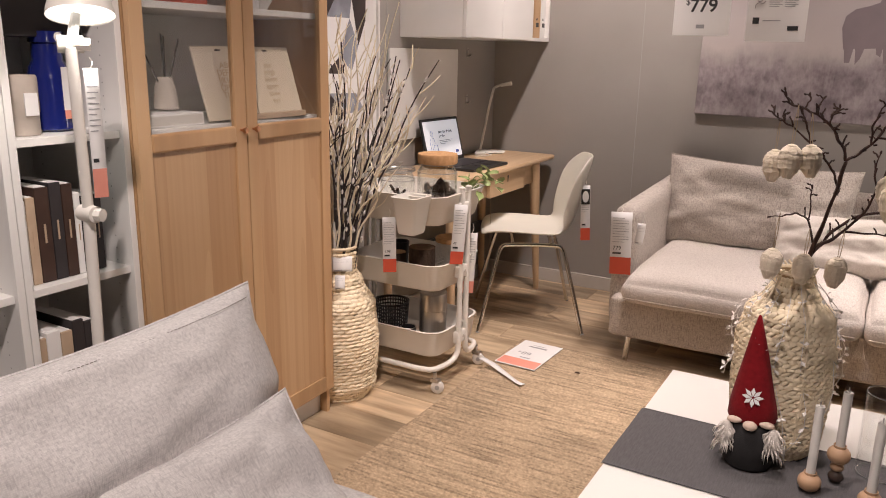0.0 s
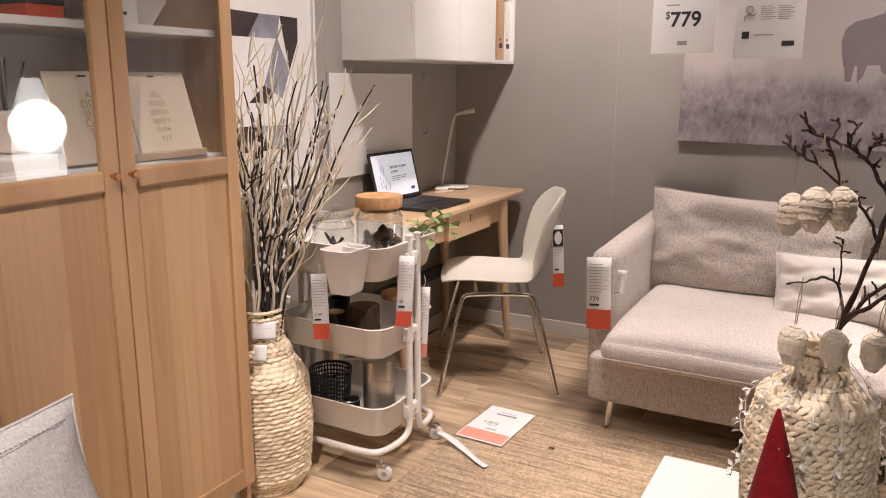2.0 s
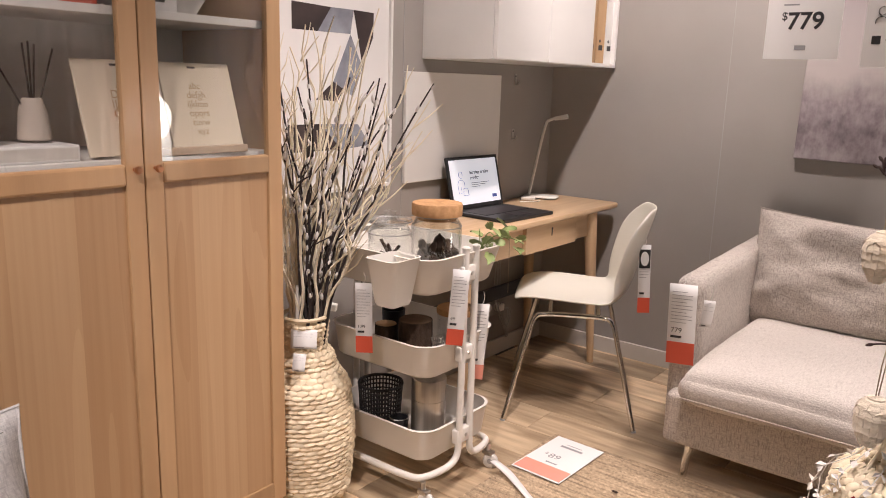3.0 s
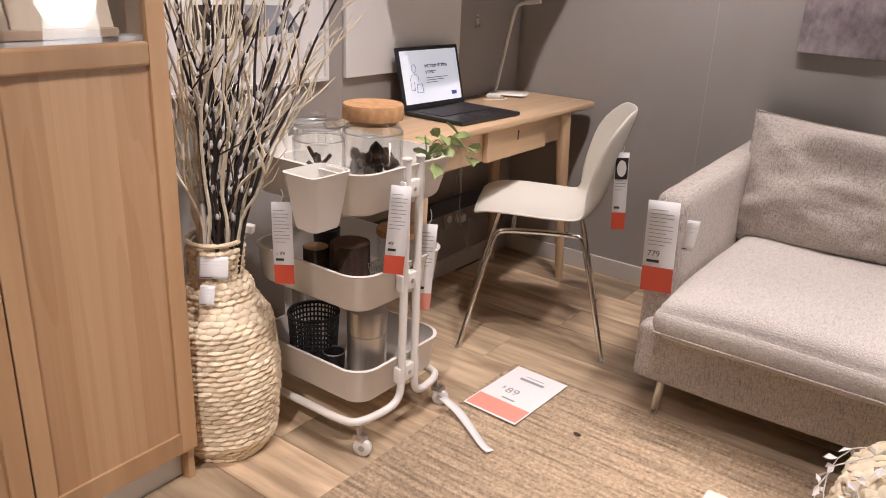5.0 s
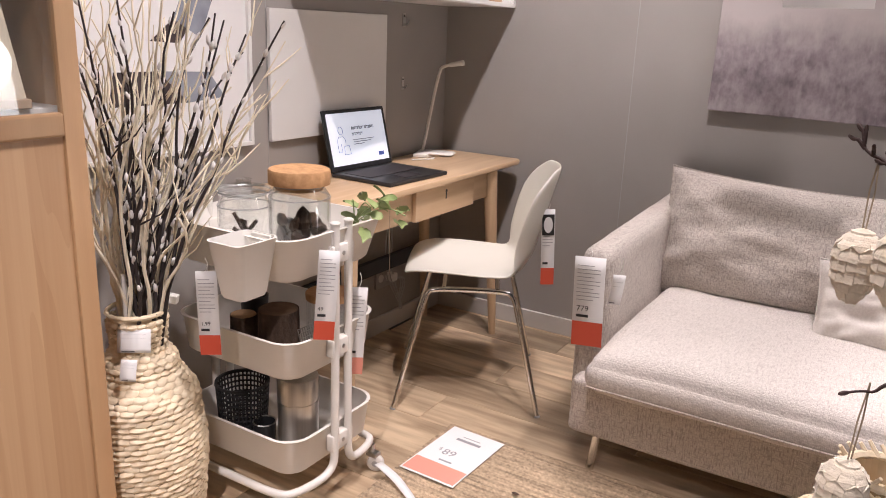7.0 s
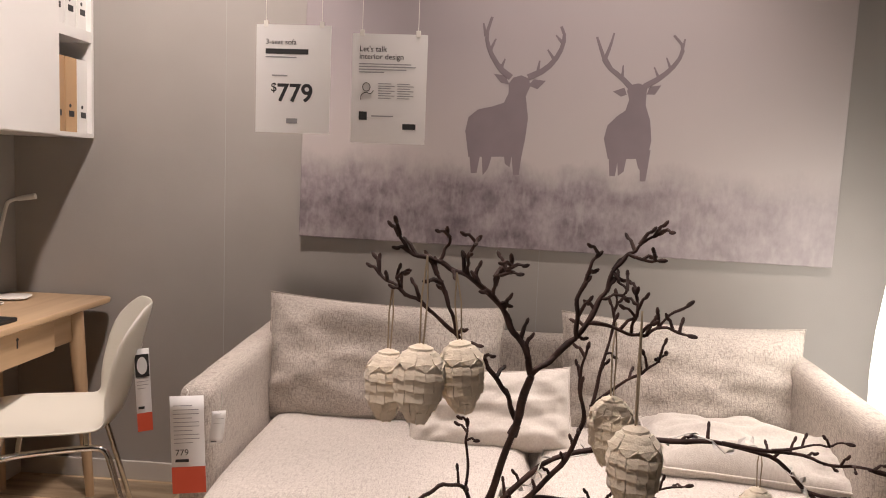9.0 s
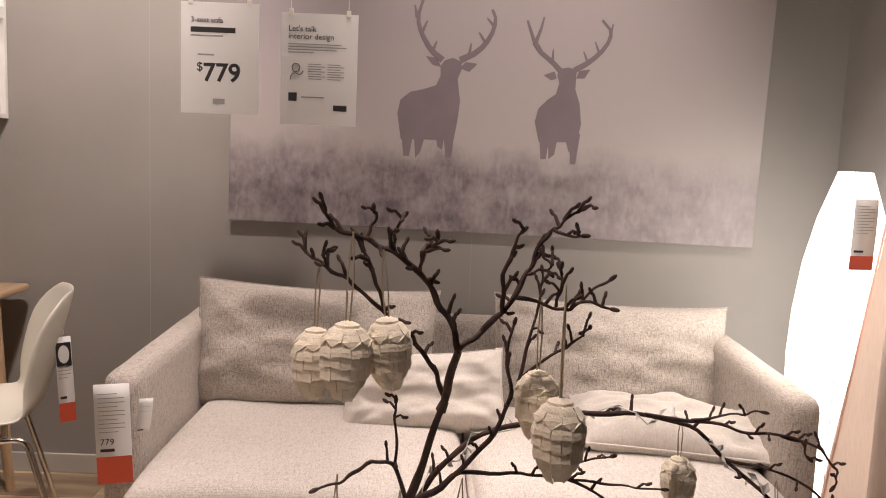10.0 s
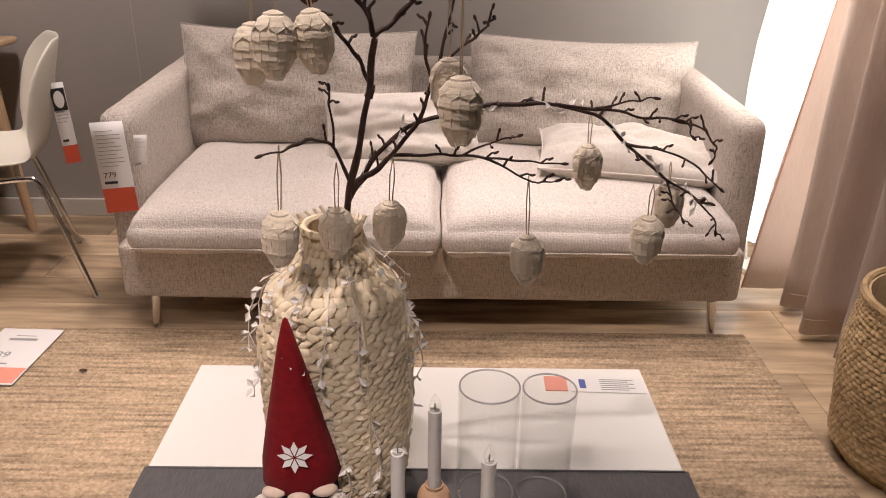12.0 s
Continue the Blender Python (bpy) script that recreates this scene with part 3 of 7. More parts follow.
# ---- jute rug ----
def make_rug(x0, x1, y0, y1):
    """Flat weave of knotted rows: a fine relief of staggered beads."""
    w, d = x1 - x0, y1 - y0
    rows, beads = int(d / 0.012), int(w / 0.0115)
    nv, nu = rows * 3 + 1, beads * 3 + 1
    u, v = np.meshgrid(np.linspace(0, 1, nu), np.linspace(0, 1, nv))
    x, y = u * w, v * d
    wave = 0.5 * np.sin(x * 7.0 + 3 * np.sin(y * 5)) + 0.5 * np.sin(y * 11.0 + x * 2.0)
    row = np.floor(v * rows - 1e-6)
    rib = np.abs(np.sin(np.pi * v * rows))
    bead = np.abs(np.sin(np.pi * (u * beads + 0.5 * (row % 2) + 0.5 * wave)))
    rough = np.random.default_rng(4).random((nv, nu))
    z = 0.0045 + rib * (0.002 + 0.005 * bead) + rough * 0.0012 + wave * 0.0006
    edge = np.minimum(np.minimum(x, w - x), np.minimum(y, d - y))
    z = z * np.minimum(1, 0.3 + edge / 0.006)
    x = x + 0.003 * np.sin(y * 13) * np.where((u == 0) | (u == 1), 1, 0)
    y = y + 0.0025 * np.sin(x * 6.0)
    co = np.stack([x, y, z], -1).reshape(-1, 3)
    i = np.arange(nv * nu).reshape(nv, nu)
    quads = np.stack([i[:-1, :-1], i[:-1, 1:], i[1:, 1:], i[1:, :-1]], -1).reshape(-1, 4)
    me = bpy.data.meshes.new("weave")
    me.vertices.add(len(co))
    me.vertices.foreach_set("co", co.ravel())
    me.loops.add(quads.size)
    me.loops.foreach_set("vertex_index", quads.ravel())
    me.polygons.add(len(quads))
    me.polygons.foreach_set("loop_start", np.arange(0, quads.size, 4))
    me.update()
    me.validate()
    rug = thing("rug", (x0, y0, 0), "flat-woven natural jute rug on the oak floor", "rug")
    part_mesh("weave", me, M_JUTE, rug)
    hem = bmesh.new()
    for p, q in (((0, 0), (w, 0)), ((0, d), (w, d)), ((0, 0), (0, d)), ((w, 0), (w, d))):
        tube([(p[0], p[1], 0.005), (q[0], q[1], 0.005)], 0.0045, 6, hem)
    part("hem", hem, M_JUTE, rug, "tightly bound jute edge")


make_rug(0.475, 2.765, 3.38, 4.965)


# ---- bookcases ----
def carcass(case, w, d, h, shelves, material, inner, t=0.018):
    part("side_panel", box(0, d, 0, t, 0, h, 0.001), material, case)
    part("side_panel", box(0, d, w - t, w, 0, h, 0.001), material, case)
    part("back_panel", box(0, 0.006, t, w - t, 0.08, h - 0.02), inner, case)
    part("top_panel", box(0, d, t, w - t, h - t, h), material, case)
    part("plinth", box(d - 0.045, d - 0.03, t, w - t, 0, 0.078), M_WHITE, case, "recessed white plinth")
    for z in shelves:
        part("shelf", box(0.006, d - 0.012, t, w - t, z - 0.018, z, 0.001), inner, case)
    holes = bmesh.new()
    for yy in (t + 0.0006, w - t - 0.0006):
        for k in range(40):
            for xx in (0.05, d - 0.06):
                z = 0.3 + k * 0.032
                if z < h - 0.1:
                    bmesh.ops.create_circle(holes, cap_ends=True, segments=6, radius=0.0022, matrix=pose(xx, yy, z, 90, 0, 0))
    tagged(part("peg_holes", holes, M_GREYPLATE, case, "rows of small shelf-peg holes"), kind="stuff")


def panel_door(case, y0, y1, x, z0, z1, rail, knob_y):
    """Frame-and-panel door: wooden panel below, glass pane above."""
    s, t = 0.043, 0.018
    door = part("door", box(x, x + t, y0, y0 + s, z0, z1, 0.0015), M_BIRCH, case, "birch-veneer framed door with a glass upper half")
    part("stile", box(x, x + t, y1 - s, y1, z0, z1, 0.0015), M_BIRCH, door)
    part("bottom_rail", box(x + 0.0005, x + t - 0.0005, y0 + s, y1 - s, z0, z0 + 0.055, 0.001), M_BIRCH, door)
    part("middle_rail", box(x + 0.0005, x + t + 0.003, y0 + s, y1 - s, rail - 0.048, rail, 0.006), M_BIRCH, door)
    part("top_rail", box(x + 0.0005, x + t - 0.0005, y0 + s, y1 - s, z1 - 0.05, z1, 0.001), M_BIRCH, door)
    part("wood_panel", box(x + 0.004, x + 0.010, y0 + s, y1 - s, z0 + 0.055, rail - 0.048), M_BIRCHPANEL, door, "smooth birch-veneer panel")
    pane = part("glass_pane", box(x + 0.006, x + 0.009, y0 + s, y1 - s, rail, z1 - 0.05), M_PANE, door, "clear glass pane")
    pane.visible_shadow = False
    k = lathe([(0.004, 0), (0.004, 0.008), (0.008, 0.012), (0.0095, 0.018), (0.007, 0.023), (0.0, 0.024)], 14)
    bmesh.ops.transform(k, matrix=pose(x + t, knob_y, rail - 0.012, 0, 90, 0), verts=k.verts)
    part("knob", k, M_BRASS, door, "small copper knob", smooth=True)


birch = thing("bookcase", (-0.179, 3.14, 0), "birch-veneer bookcase with closed half-glass doors", "bookcase", turn=1.5)
carcass(birch, 0.785, 0.367, 2.02, (0.10, 0.40, 0.735, 1.075, 1.395, 1.72), M_BIRCH, M_WHITE)
panel_door(birch, 0.003, 0.389, 0.37, 0.098, 2.015, 1.068, 0.366)
panel_door(birch, 0.393, 0.783, 0.37, 0.098, 2.015, 1.068, 0.416)

narrow = thing("bookcase", (LEFT, 2.842, 0), "narrow white open bookcase with books and bottles", "bookcase")
carcass(narrow, 0.306, 0.385, 2.02, (0.10, 0.41, 0.739, 1.082, 1.43, 1.75), M_WHITE, M_WHITE)
wide = thing("bookcase", (LEFT, 2.035, 0), "white open bookcase with empty shelves", "bookcase")
carcass(wide, 0.805, 0.385, 2.02, (0.10, 0.41, 0.739, 1.082, 1.43, 1.75), M_WHITE, M_WHITE)


# ---- what stands in the bookcases ----
def make_book(x, y, z, w, d, h, cover, label, lean=0.0):
    b = thing("book", (x, y, z), label, "book", "books on the white shelf")
    rot = pose(0, 0, 0, -lean, 0, 0)
    part("cover", box(0, d, 0, w, 0, h, 0.002, m=rot), cover, b)
    part("page_block", box(0.004, d - 0.006, 0.003, w - 0.003, h, h + 0.0015, m=rot), M_PAPER, b, "pale paper pages")
    part("spine_print", box(d, d + 0.0012, w * 0.42, w * 0.56, h * 0.42, h * 0.62, m=rot), M_TAN, b, "pale print on the spine")


y = 2.868
for w, h, cov, lab in ((0.022, 0.2, M_PAPER, "pale paperback standing on the shelf"), (0.022, 0.205, M_TAN, "tan book standing on the shelf"), (0.034, 0.225, M_BROWNBOOK, "dark brown leather-look book"),
                       (0.03, 0.232, M_PLUM, "black book standing on the shelf"), (0.028, 0.225, M_BROWNBOOK, "brown book standing on the shelf"), (0.016, 0.2, M_PAPER, "thin white book standing between dark ones"), (0.03, 0.19, M_PLUM, "short black book standing on the shelf"), (0.024, 0.19, M_PLUM, "short black book standing on the shelf")):
    make_book(-0.02, y, 0.74, w, 0.16, h, cov, lab)
    y += w + 0.0015
y = 2.868
for w, h, cov in ((0.03, 0.2, M_TAN), (0.035, 0.21, M_PAPER), (0.03, 0.2, M_TAN), (0.03, 0.22, M_PLUM), (0.028, 0.21, M_PLUM)):
    make_book(-0.02, y, 0.411, w, 0.17, h, cov, "book standing on the lower white shelf")
    y += w + 0.0015
bottle = thing("bottle", (0.06, 3.035, 1.083), "cobalt blue glass bottle with a white tag", "bottle")
part("glass_body", lathe([(0.04, 0), (0.048, 0.006), (0.049, 0.12), (0.043, 0.148), (0.034, 0.165), (0.034, 0.203), (0.039, 0.206), (0.039, 0.231), (0, 0.233)], 28), M_BLUEGLASS, bottle, smooth=True)
part("sticker", lathe([(0.0, 0), (0.011, 0.0005), (0.011, 0.001), (0, 0.0012)], 16, centre=(0, 0, 0)), M_PAPER, bottle).matrix_local = pose(0.0385, 0.006, 0.218, 0, 90, 0)
part("label_tag", box(0.049, 0.0505, -0.002, 0.04, 0.05, 0.15), M_PAPER, bottle, "white price tag")
part("label_band", box(0.0506, 0.0518, -0.002, 0.04, 0.03, 0.05), M_PINKRED, bottle, "red band of the tag")
mug = thing("canister", (0.1, 2.93, 1.083), "pale ribbed stoneware canister on the shelf", "canister")
part("body", lathe([(0.036, 0), (0.038, 0.004), (0.038, 0.05), (0.04, 0.052), (0.04, 0.128), (0.037, 0.134), (0.035, 0.128), (0.034, 0.01), (0, 0.009)], 26), M_POT, mug, smooth=True)
part("paper_label", box(0.038, 0.0415, -0.013, 0.018, 0.045, 0.095), M_PAPER, mug, "small white label")
carton = thing("storage_box", (-0.08, 2.875, 1.083), "white patterned box at the back of the shelf", "box")
part("body", box(0, 0.09, 0, 0.075, 0, 0.2, 0.002), M_PAPER, carton)
dots = bmesh.new()
for i in range(3):
    for j in range(6):
        rect(0.004, 0.013, pose(0.0905, 0.01, 0.02, 90, 0, 90), dots, i * 0.024 + (j % 2) * 0.012, j * 0.03)
part("dash_pattern", dots, M_PLUM, carton)
dark = thing("storage_box", (-0.08, 2.87, 1.432), "dark grey box on the upper white shelf", "box")
part("body", box(0, 0.2, 0, 0.24, 0, 0.2, 0.004), M_PLUM, dark)
under = thing("storage_box", (-0.12, 2.875, 1.3), "dark plum box hung below the shelf", "box")
part("body", box(0, 0.2, 0, 0.245, 0, 0.11, 0.004), M_PLUM, under)

diff = thing("reed_diffuser", (0.06, 3.375, 1.115), "stone reed diffuser with dark sticks", "diffuser")
part("pot", lathe([(0.03, 0), (0.034, 0.004), (0.028, 0.06), (0.02, 0.085), (0.017, 0.088), (0.017, 0.08), (0, 0.08)], 22), M_POT, diff, smooth=True)
for dx, dy in ((0.0, -0.075), (0.02, -0.02), (-0.02, 0.022), (0.012, 0.045), (-0.01, 0.005)):
    part("reed", tube([(0, 0, 0.03), (dx, dy, 0.205 - abs(dy) * 0.35)], 0.0022, 6), M_BLACKTWIG, diff)
bowl = thing("bowl", (0.03, 3.25, 1.115), "small white footed ceramic bowl", "bowl")
part("body", lathe([(0.018, 0), (0.02, 0.004), (0.012, 0.03), (0.04, 0.06), (0.045, 0.1), (0.042, 0.1), (0.036, 0.066), (0, 0.05)], 24), M_CERAMIC, bowl, smooth=True)
slab = thing("book", (0.0, 3.19, 1.076), "large white book lying flat on the shelf", "book")
part("cover", box(0, 0.15, 0, 0.235, 0, 0.034, 0.002), M_PAPER, slab)
part("page_block", box(0.002, 0.1515, 0.004, 0.231, 0.005, 0.029), M_TRIM, slab, "stacked page edges")
abc = thing("display_book", (0.06, 3.445, 1.076), "open cream alphabet card set leaning on a stand", "display")
tilt = pose(0.085, 0, 0.004, 0, -17, 0)
part("card", box(0, 0.008, 0.0, 0.2, 0, 0.215, 0.003, m=tilt), M_ABC, abc)
part("card", box(0, 0.008, 0.203, 0.4, 0, 0.215, 0.003, m=tilt), M_ABC, abc)
part("ledge", box(0.03, 0.105, 0.09, 0.4, 0, 0.018, 0.002), M_TAN, abc, "wooden ledge of the stand")
part("strut", box(-0.06, 0.03, 0.19, 0.21, 0, 0.012, 0.002), M_TAN, abc)
face = tilt @ pose(0.0085, 0, 0, 90, 0, 90)
for i, line in enumerate(("ABC", "DEFGH", "IJKLMN", "OPQRS", "TUVW", "XYZ")):
    letters(line, 0.026, face @ pose(0.115, 0.15 - i * 0.022, 0), M_GOLD, abc, align="CENTER")
for i, line in enumerate(("abc", "defgh", "ijklmn", "opqrs", "tuvw", "xyz")):
    letters(line, 0.024, face @ pose(0.29, 0.15 - i * 0.022, 0), M_GOLD, abc, align="CENTER")
slot = bmesh.new()
rect(0.022, 0.005, face, slot, 0.085, 0.2)
rect(0.022, 0.005, face, slot, 0.28, 0.2)
part("hang_slot", slot, M_POSTER1, abc)
up = thing("storage_box", (-0.05, 3.42, 1.396), "red and white box on the upper shelf", "box")
part("body", box(0, 0.15, 0, 0.09, 0, 0.09, 0.003), M_RED, up)
part("lid", box(-0.002, 0.152, -0.002, 0.092, 0.03, 0.12, 0.003), M_PLUM, up)
up2 = thing("bowl", (0.06, 3.72, 1.396), "pale ribbed bowl behind the glass door", "bowl")
part("body", lathe([(0.04, 0), (0.05, 0.004), (0.085, 0.06), (0.095, 0.09), (0.09, 0.09), (0.08, 0.062), (0, 0.02)], 26), M_CERAMIC, up2, smooth=True)
up3 = thing("price_card", (0.13, 3.59, 1.396), "small white card standing on the shelf", "sign")
part("card", box(0, 0.002, 0, 0.09, 0, 0.06), M_PAPER, up3)
part("print_bar", rect(0.03, 0.008, pose(0.0025, 0, 0, 90, 0, 90), None, 0.03, 0.02), M_INK, up3)


# ---- poster ----
poster = thing("framed_poster", (LEFT, 4.0, 0.875), "white-framed graphic print with a dark angular letter", "poster")
W, Hh = 0.765, 1.05
part("print", box(0.006, 0.008, 0.012, W - 0.012, 0.012, Hh - 0.012), M_PAPER, poster, "off-white poster paper")
for a in ((0, 0.02, 0, W, 0, 0.012), (0, 0.02, 0, W, Hh - 0.012, Hh), (0, 0.02, 0, 0.012, 0.012, Hh - 0.012), (0, 0.02, W - 0.012, W, 0.012, Hh - 0.012)):
    part("frame_bar", box(*a, 0.001), M_WHITE, poster)
pl = pose(0.0086, -4.0, -0.875, 90, 0, 90)
for pts, mt in ((((4.3, 1.41), (4.41, 1.41), (4.47, 1.49), (4.3, 1.495)), M_POSTER1), (((4.41, 1.41), (4.56, 1.41), (4.575, 1.49), (4.47, 1.49)), M_POSTER2), (((4.575, 1.49), (4.674, 1.488), (4.672, 1.405), (4.62, 1.3)), M_POSTER1),
                (((4.56, 1.41), (4.62, 1.3), (4.575, 1.2), (4.48, 1.25)), M_POSTER2), (((4.48, 1.25), (4.53, 1.225), (4.5, 1.185), (4.4, 1.19)), M_POSTER1), (((4.28, 1.11), (4.42, 1.11), (4.52, 1.02), (4.26, 1.02)), M_POSTER1),
                (((4.42, 1.11), (4.6, 1.105), (4.66, 1.03), (4.52, 1.02)), M_POSTER2)):
    b = bmesh.new()
    b.faces.new([b.verts.new(pl @ Vector((p[0], p[1], 0))) for p in pts])
    part("printed_shape", b, mt, poster)

# ---- wall board, hooks and cabinet above the desk ----
board = thing("magnetic_board", (LEFT, 4.845, 0.875), "plain white magnetic board on the grey wall", "board")
part("panel", box(0.004, 0.018, 0, 0.63, 0, 0.42, 0.002), M_WHITE, board)
part("mount", box(0, 0.004, 0.05, 0.58, 0.05, 0.37), M_GREYPLATE, board)
for z in (1.26, 1.015):
    hook = thing("wall_hook", (LEFT, 5.61, z), "small steel wall hook on a plate", "hook", "hooks by the desk")
    part("plate", box(0, 0.003, -0.009, 0.009, -0.005, 0.045, 0.001), M_STEEL, hook)
    part("prong", tube([(0.003, 0, 0.005), (0.018, 0, 0.002), (0.024, 0, 0.015)], 0.003, 6, smooth_steps=2), M_STEEL, hook)
    part("screw", ball((0.003, 0, 0.035), (0.002, 0.004, 0.004)), M_INK, hook)

cab = thing("wall_cabinet", (LEFT, 4.955, 1.345), "white wall cabinet with two doors and open cubbies", "cabinet")
cw, cd, ch, t = 0.98, 0.325, 0.75, 0.016
part("side_panel", box(0, cd, 0, t, 0, ch, 0.001), M_WHITE, cab)
part("side_panel", box(0, cd, cw - t, cw, 0, ch, 0.001), M_WHITE, cab)
part("divider", box(0.004, cd, 0.72, 0.72 + t, t, ch - t, 0.001), M_WHITE, cab)
part("bottom_panel", box(0, cd, t, cw - t, 0, t), M_WHITE, cab)
part("top_panel", box(0, cd, t, cw - t, ch - t, ch), M_WHITE, cab)
part("back_panel", box(0, 0.004, t, cw - t, t, ch - t), M_WHITE, cab)
part("shelf", box(0.004, cd, 0.72 + t, cw - t, 0.355, 0.395, 0.001), M_WHITE, cab)
for a, b in ((0.002, 0.36), (0.363, 0.719)):
    part("door", box(cd + 0.002, cd + 0.018, a, b, 0.002, ch - 0.002, 0.0012), M_WHITE, cab)


def make_file(x, y, z, wood, h=0.26):
    f = thing("magazine_file", (x, y, z), "birch plywood magazine file" if wood else "white magazine file with a black label", "magazine file", "files in the cabinet")
    mt = M_BIRCH if wood else M_WHITE
    part("spine", box(0.23, 0.236, 0, 0.075, 0, h, 0.001), mt, f)
    for yy in (0, 0.071):
        b = bmesh.new()
        ps = [(0.006, yy, 0), (0.23, yy, 0), (0.23, yy, h), (0.1, yy, h), (0.006, yy, h * 0.45)]
        fc = b.faces.new([b.verts.new(p) for p in ps])
        ex = bmesh.ops.extrude_face_region(b, geom=[fc])
        bmesh.ops.translate(b, vec=(0, 0.004, 0), verts=[v for v in ex["geom"] if isinstance(v, bmesh.types.BMVert)])
        part("side", b, mt, f)
    part("base", box(0.006, 0.23, 0.004, 0.071, 0, 0.004), mt, f)
    part("label", rect(0.036, 0.022, pose(0.2366, 0, 0, 90, 0, 90), None, 0.02, 0.055), M_BLACKPL, f, "black label")
    part("finger_hole", lathe([(0, 0), (0.007, 0.0), (0.007, 0.0006), (0, 0.0006)], 14), M_BLACKPL, f).matrix_local = pose(0.2362, 0.03, 0.095, 0, 90, 0)


for yy, z, wood in ((5.70, 1.362, True), (5.782, 1.362, True), (5.862, 1.362, False)):
    make_file(-0.13, yy - 0.008, z, wood, 0.27)
for yy in (5.70, 5.782, 5.862):
    make_file(-0.13, yy - 0.008, 1.741, False, 0.26)

# ---- desk ----
desk = thing("desk", (LEFT, 4.74, 0), "light ash desk with a drawer and rounded corners", "desk")
dw, dd = 1.17, 0.415
bm = bmesh.new()
def slab_top(bm, x0, x1, y0, y1, z0, z1, r, segs=8):
    ring = []
    for cx, cy, a0 in ((x1 - r, y1 - r, 0), (x0 + r, y1 - r, 90), (x0 + r, y0 + r, 180), (x1 - r, y0 + r, 270)):
        for k in range(segs + 1):
            a = radians(a0 + 90 * k / segs)
            ring.append((cx + r * math.cos(a), cy + r * math.sin(a)))
    inset = 0.006
    levels = [(z0, inset * 2.2), (z0 + 0.006, 0.002), (z1 - 0.004, 0), (z1, 0.003)]
    cx, cy = (x0 + x1) / 2, (y0 + y1) / 2
    rings = [[bm.verts.new((cx + (px - cx) * (1 - i / (x1 - x0) * 2), cy + (py - cy) * (1 - i / (y1 - y0) * 2), z)) for px, py in ring] for z, i in levels]
    for a, b in zip(rings, rings[1:]):
        for k in range(len(a)):
            bm.faces.new((a[k], a[(k + 1) % len(a)], b[(k + 1) % len(a)], b[k]))
    bm.faces.new(rings[0][::-1])
    bm.faces.new(rings[-1])
    return bm
part("desktop", slab_top(bm, 0.005, dd, 0, dw, 0.716, 0.74, 0.035), M_DESK, desk, smooth=True)
part("apron", box(0.03, 0.375, 0.12, dw - 0.16, 0.61, 0.7155), M_DESK, desk)
drawer = part("drawer_front", box(0.376, 0.394, 0.40, 0.80, 0.607, 0.714, 0.002), M_DESK, desk, "light ash drawer front")
part("keyhole", lathe([(0, 0), (0.006, 0), (0.006, 0.001), (0, 0.001)], 14), M_BLACKPL, drawer, "dark round finger hole").matrix_local = pose(0.3946, 0.595, 0.69, 0, 90, 0)
part("keyhole_slot", box(0.394, 0.3955, 0.592, 0.598, 0.662, 0.69), M_BLACKPL, drawer)
for x, yy, sx, sy in ((0.375, dw - 0.21, 0.02, 0.06), (0.375, 0.06, 0.02, -0.02), (0.06, dw - 0.21, -0.015, 0.06), (0.06, 0.06, -0.015, -0.02)):
    part("leg", tube([(x + sx, yy + sy, 0), (x, yy, 0.7155)], (0.0155, 0.03), 12), M_LEGWOOD, desk, smooth=True)
part("stretcher", box(0.05, 0.07, 0.2, dw - 0.2, 0.3, 0.36, 0.002), M_BLACKPL, desk, "dark cable tray under the desk")

laptop = thing("laptop", (0.03, 5.215, 0.741), "open black display laptop with a white screen", "laptop", turn=-3)
part("keyboard_base", box(-0.125, 0.135, -0.17, 0.165, 0, 0.014, 0.004), M_BLACKPL, laptop)
part("keyboard", box(-0.09, 0.03, -0.145, 0.14, 0.0142, 0.0156), M_PLUM, laptop, "dark flat keyboard")
part("trackpad", box(0.045, 0.11, -0.05, 0.045, 0.0142, 0.015), M_PLUM, laptop)
lidm = pose(-0.122, 0, 0.014, 0, -14, 0)
lid = part("screen_lid", box(-0.008, 0, -0.17, 0.165, 0, 0.215, 0.003, m=lidm), M_BLACKPL, laptop)
part("screen", box(0.0005, 0.0012, -0.155, 0.15, 0.018, 0.202, m=lidm), M_SCREEN, lid, "white lit screen")
sf = lidm @ pose(0.0018, 0, 0, 90, 0, 90)
letters("interior design", 0.021, sf @ pose(-0.035, 0.14, 0), M_INK, lid, bold=0.0006)
letters("service", 0.021, sf @ pose(-0.035, 0.119, 0), M_INK, lid, bold=0.0006)
bars = bmesh.new()
for i, w in enumerate((0.12, 0.1, 0.06)):
    rect(w, 0.003, sf, bars, -0.035, 0.102 - i * 0.008)
part("small_print", bars, M_GREYINK, lid)
part("logo_bar", rect(0.03, 0.014, sf, None, 0.095, 0.035), M_BLUEINK, lid)
icon = tube([sf @ Vector((-0.095 + 0.012 * math.cos(a), 0.14 + 0.014 * math.sin(a), 0.0006)) for a in [k * math.pi / 6 for k in range(13)]], 0.0009, 5)
tube([sf @ Vector(p) for p in ((-0.118, 0.065, 0), (-0.118, 0.105, 0), (-0.108, 0.119, 0), (-0.085, 0.119, 0), (-0.076, 0.108, 0), (-0.076, 0.09, 0))], 0.0009, 5, icon)
tube([sf @ Vector(p) for p in ((-0.118, 0.065, 0), (-0.1, 0.065, 0), (-0.1, 0.095, 0))], 0.0009, 5, icon)
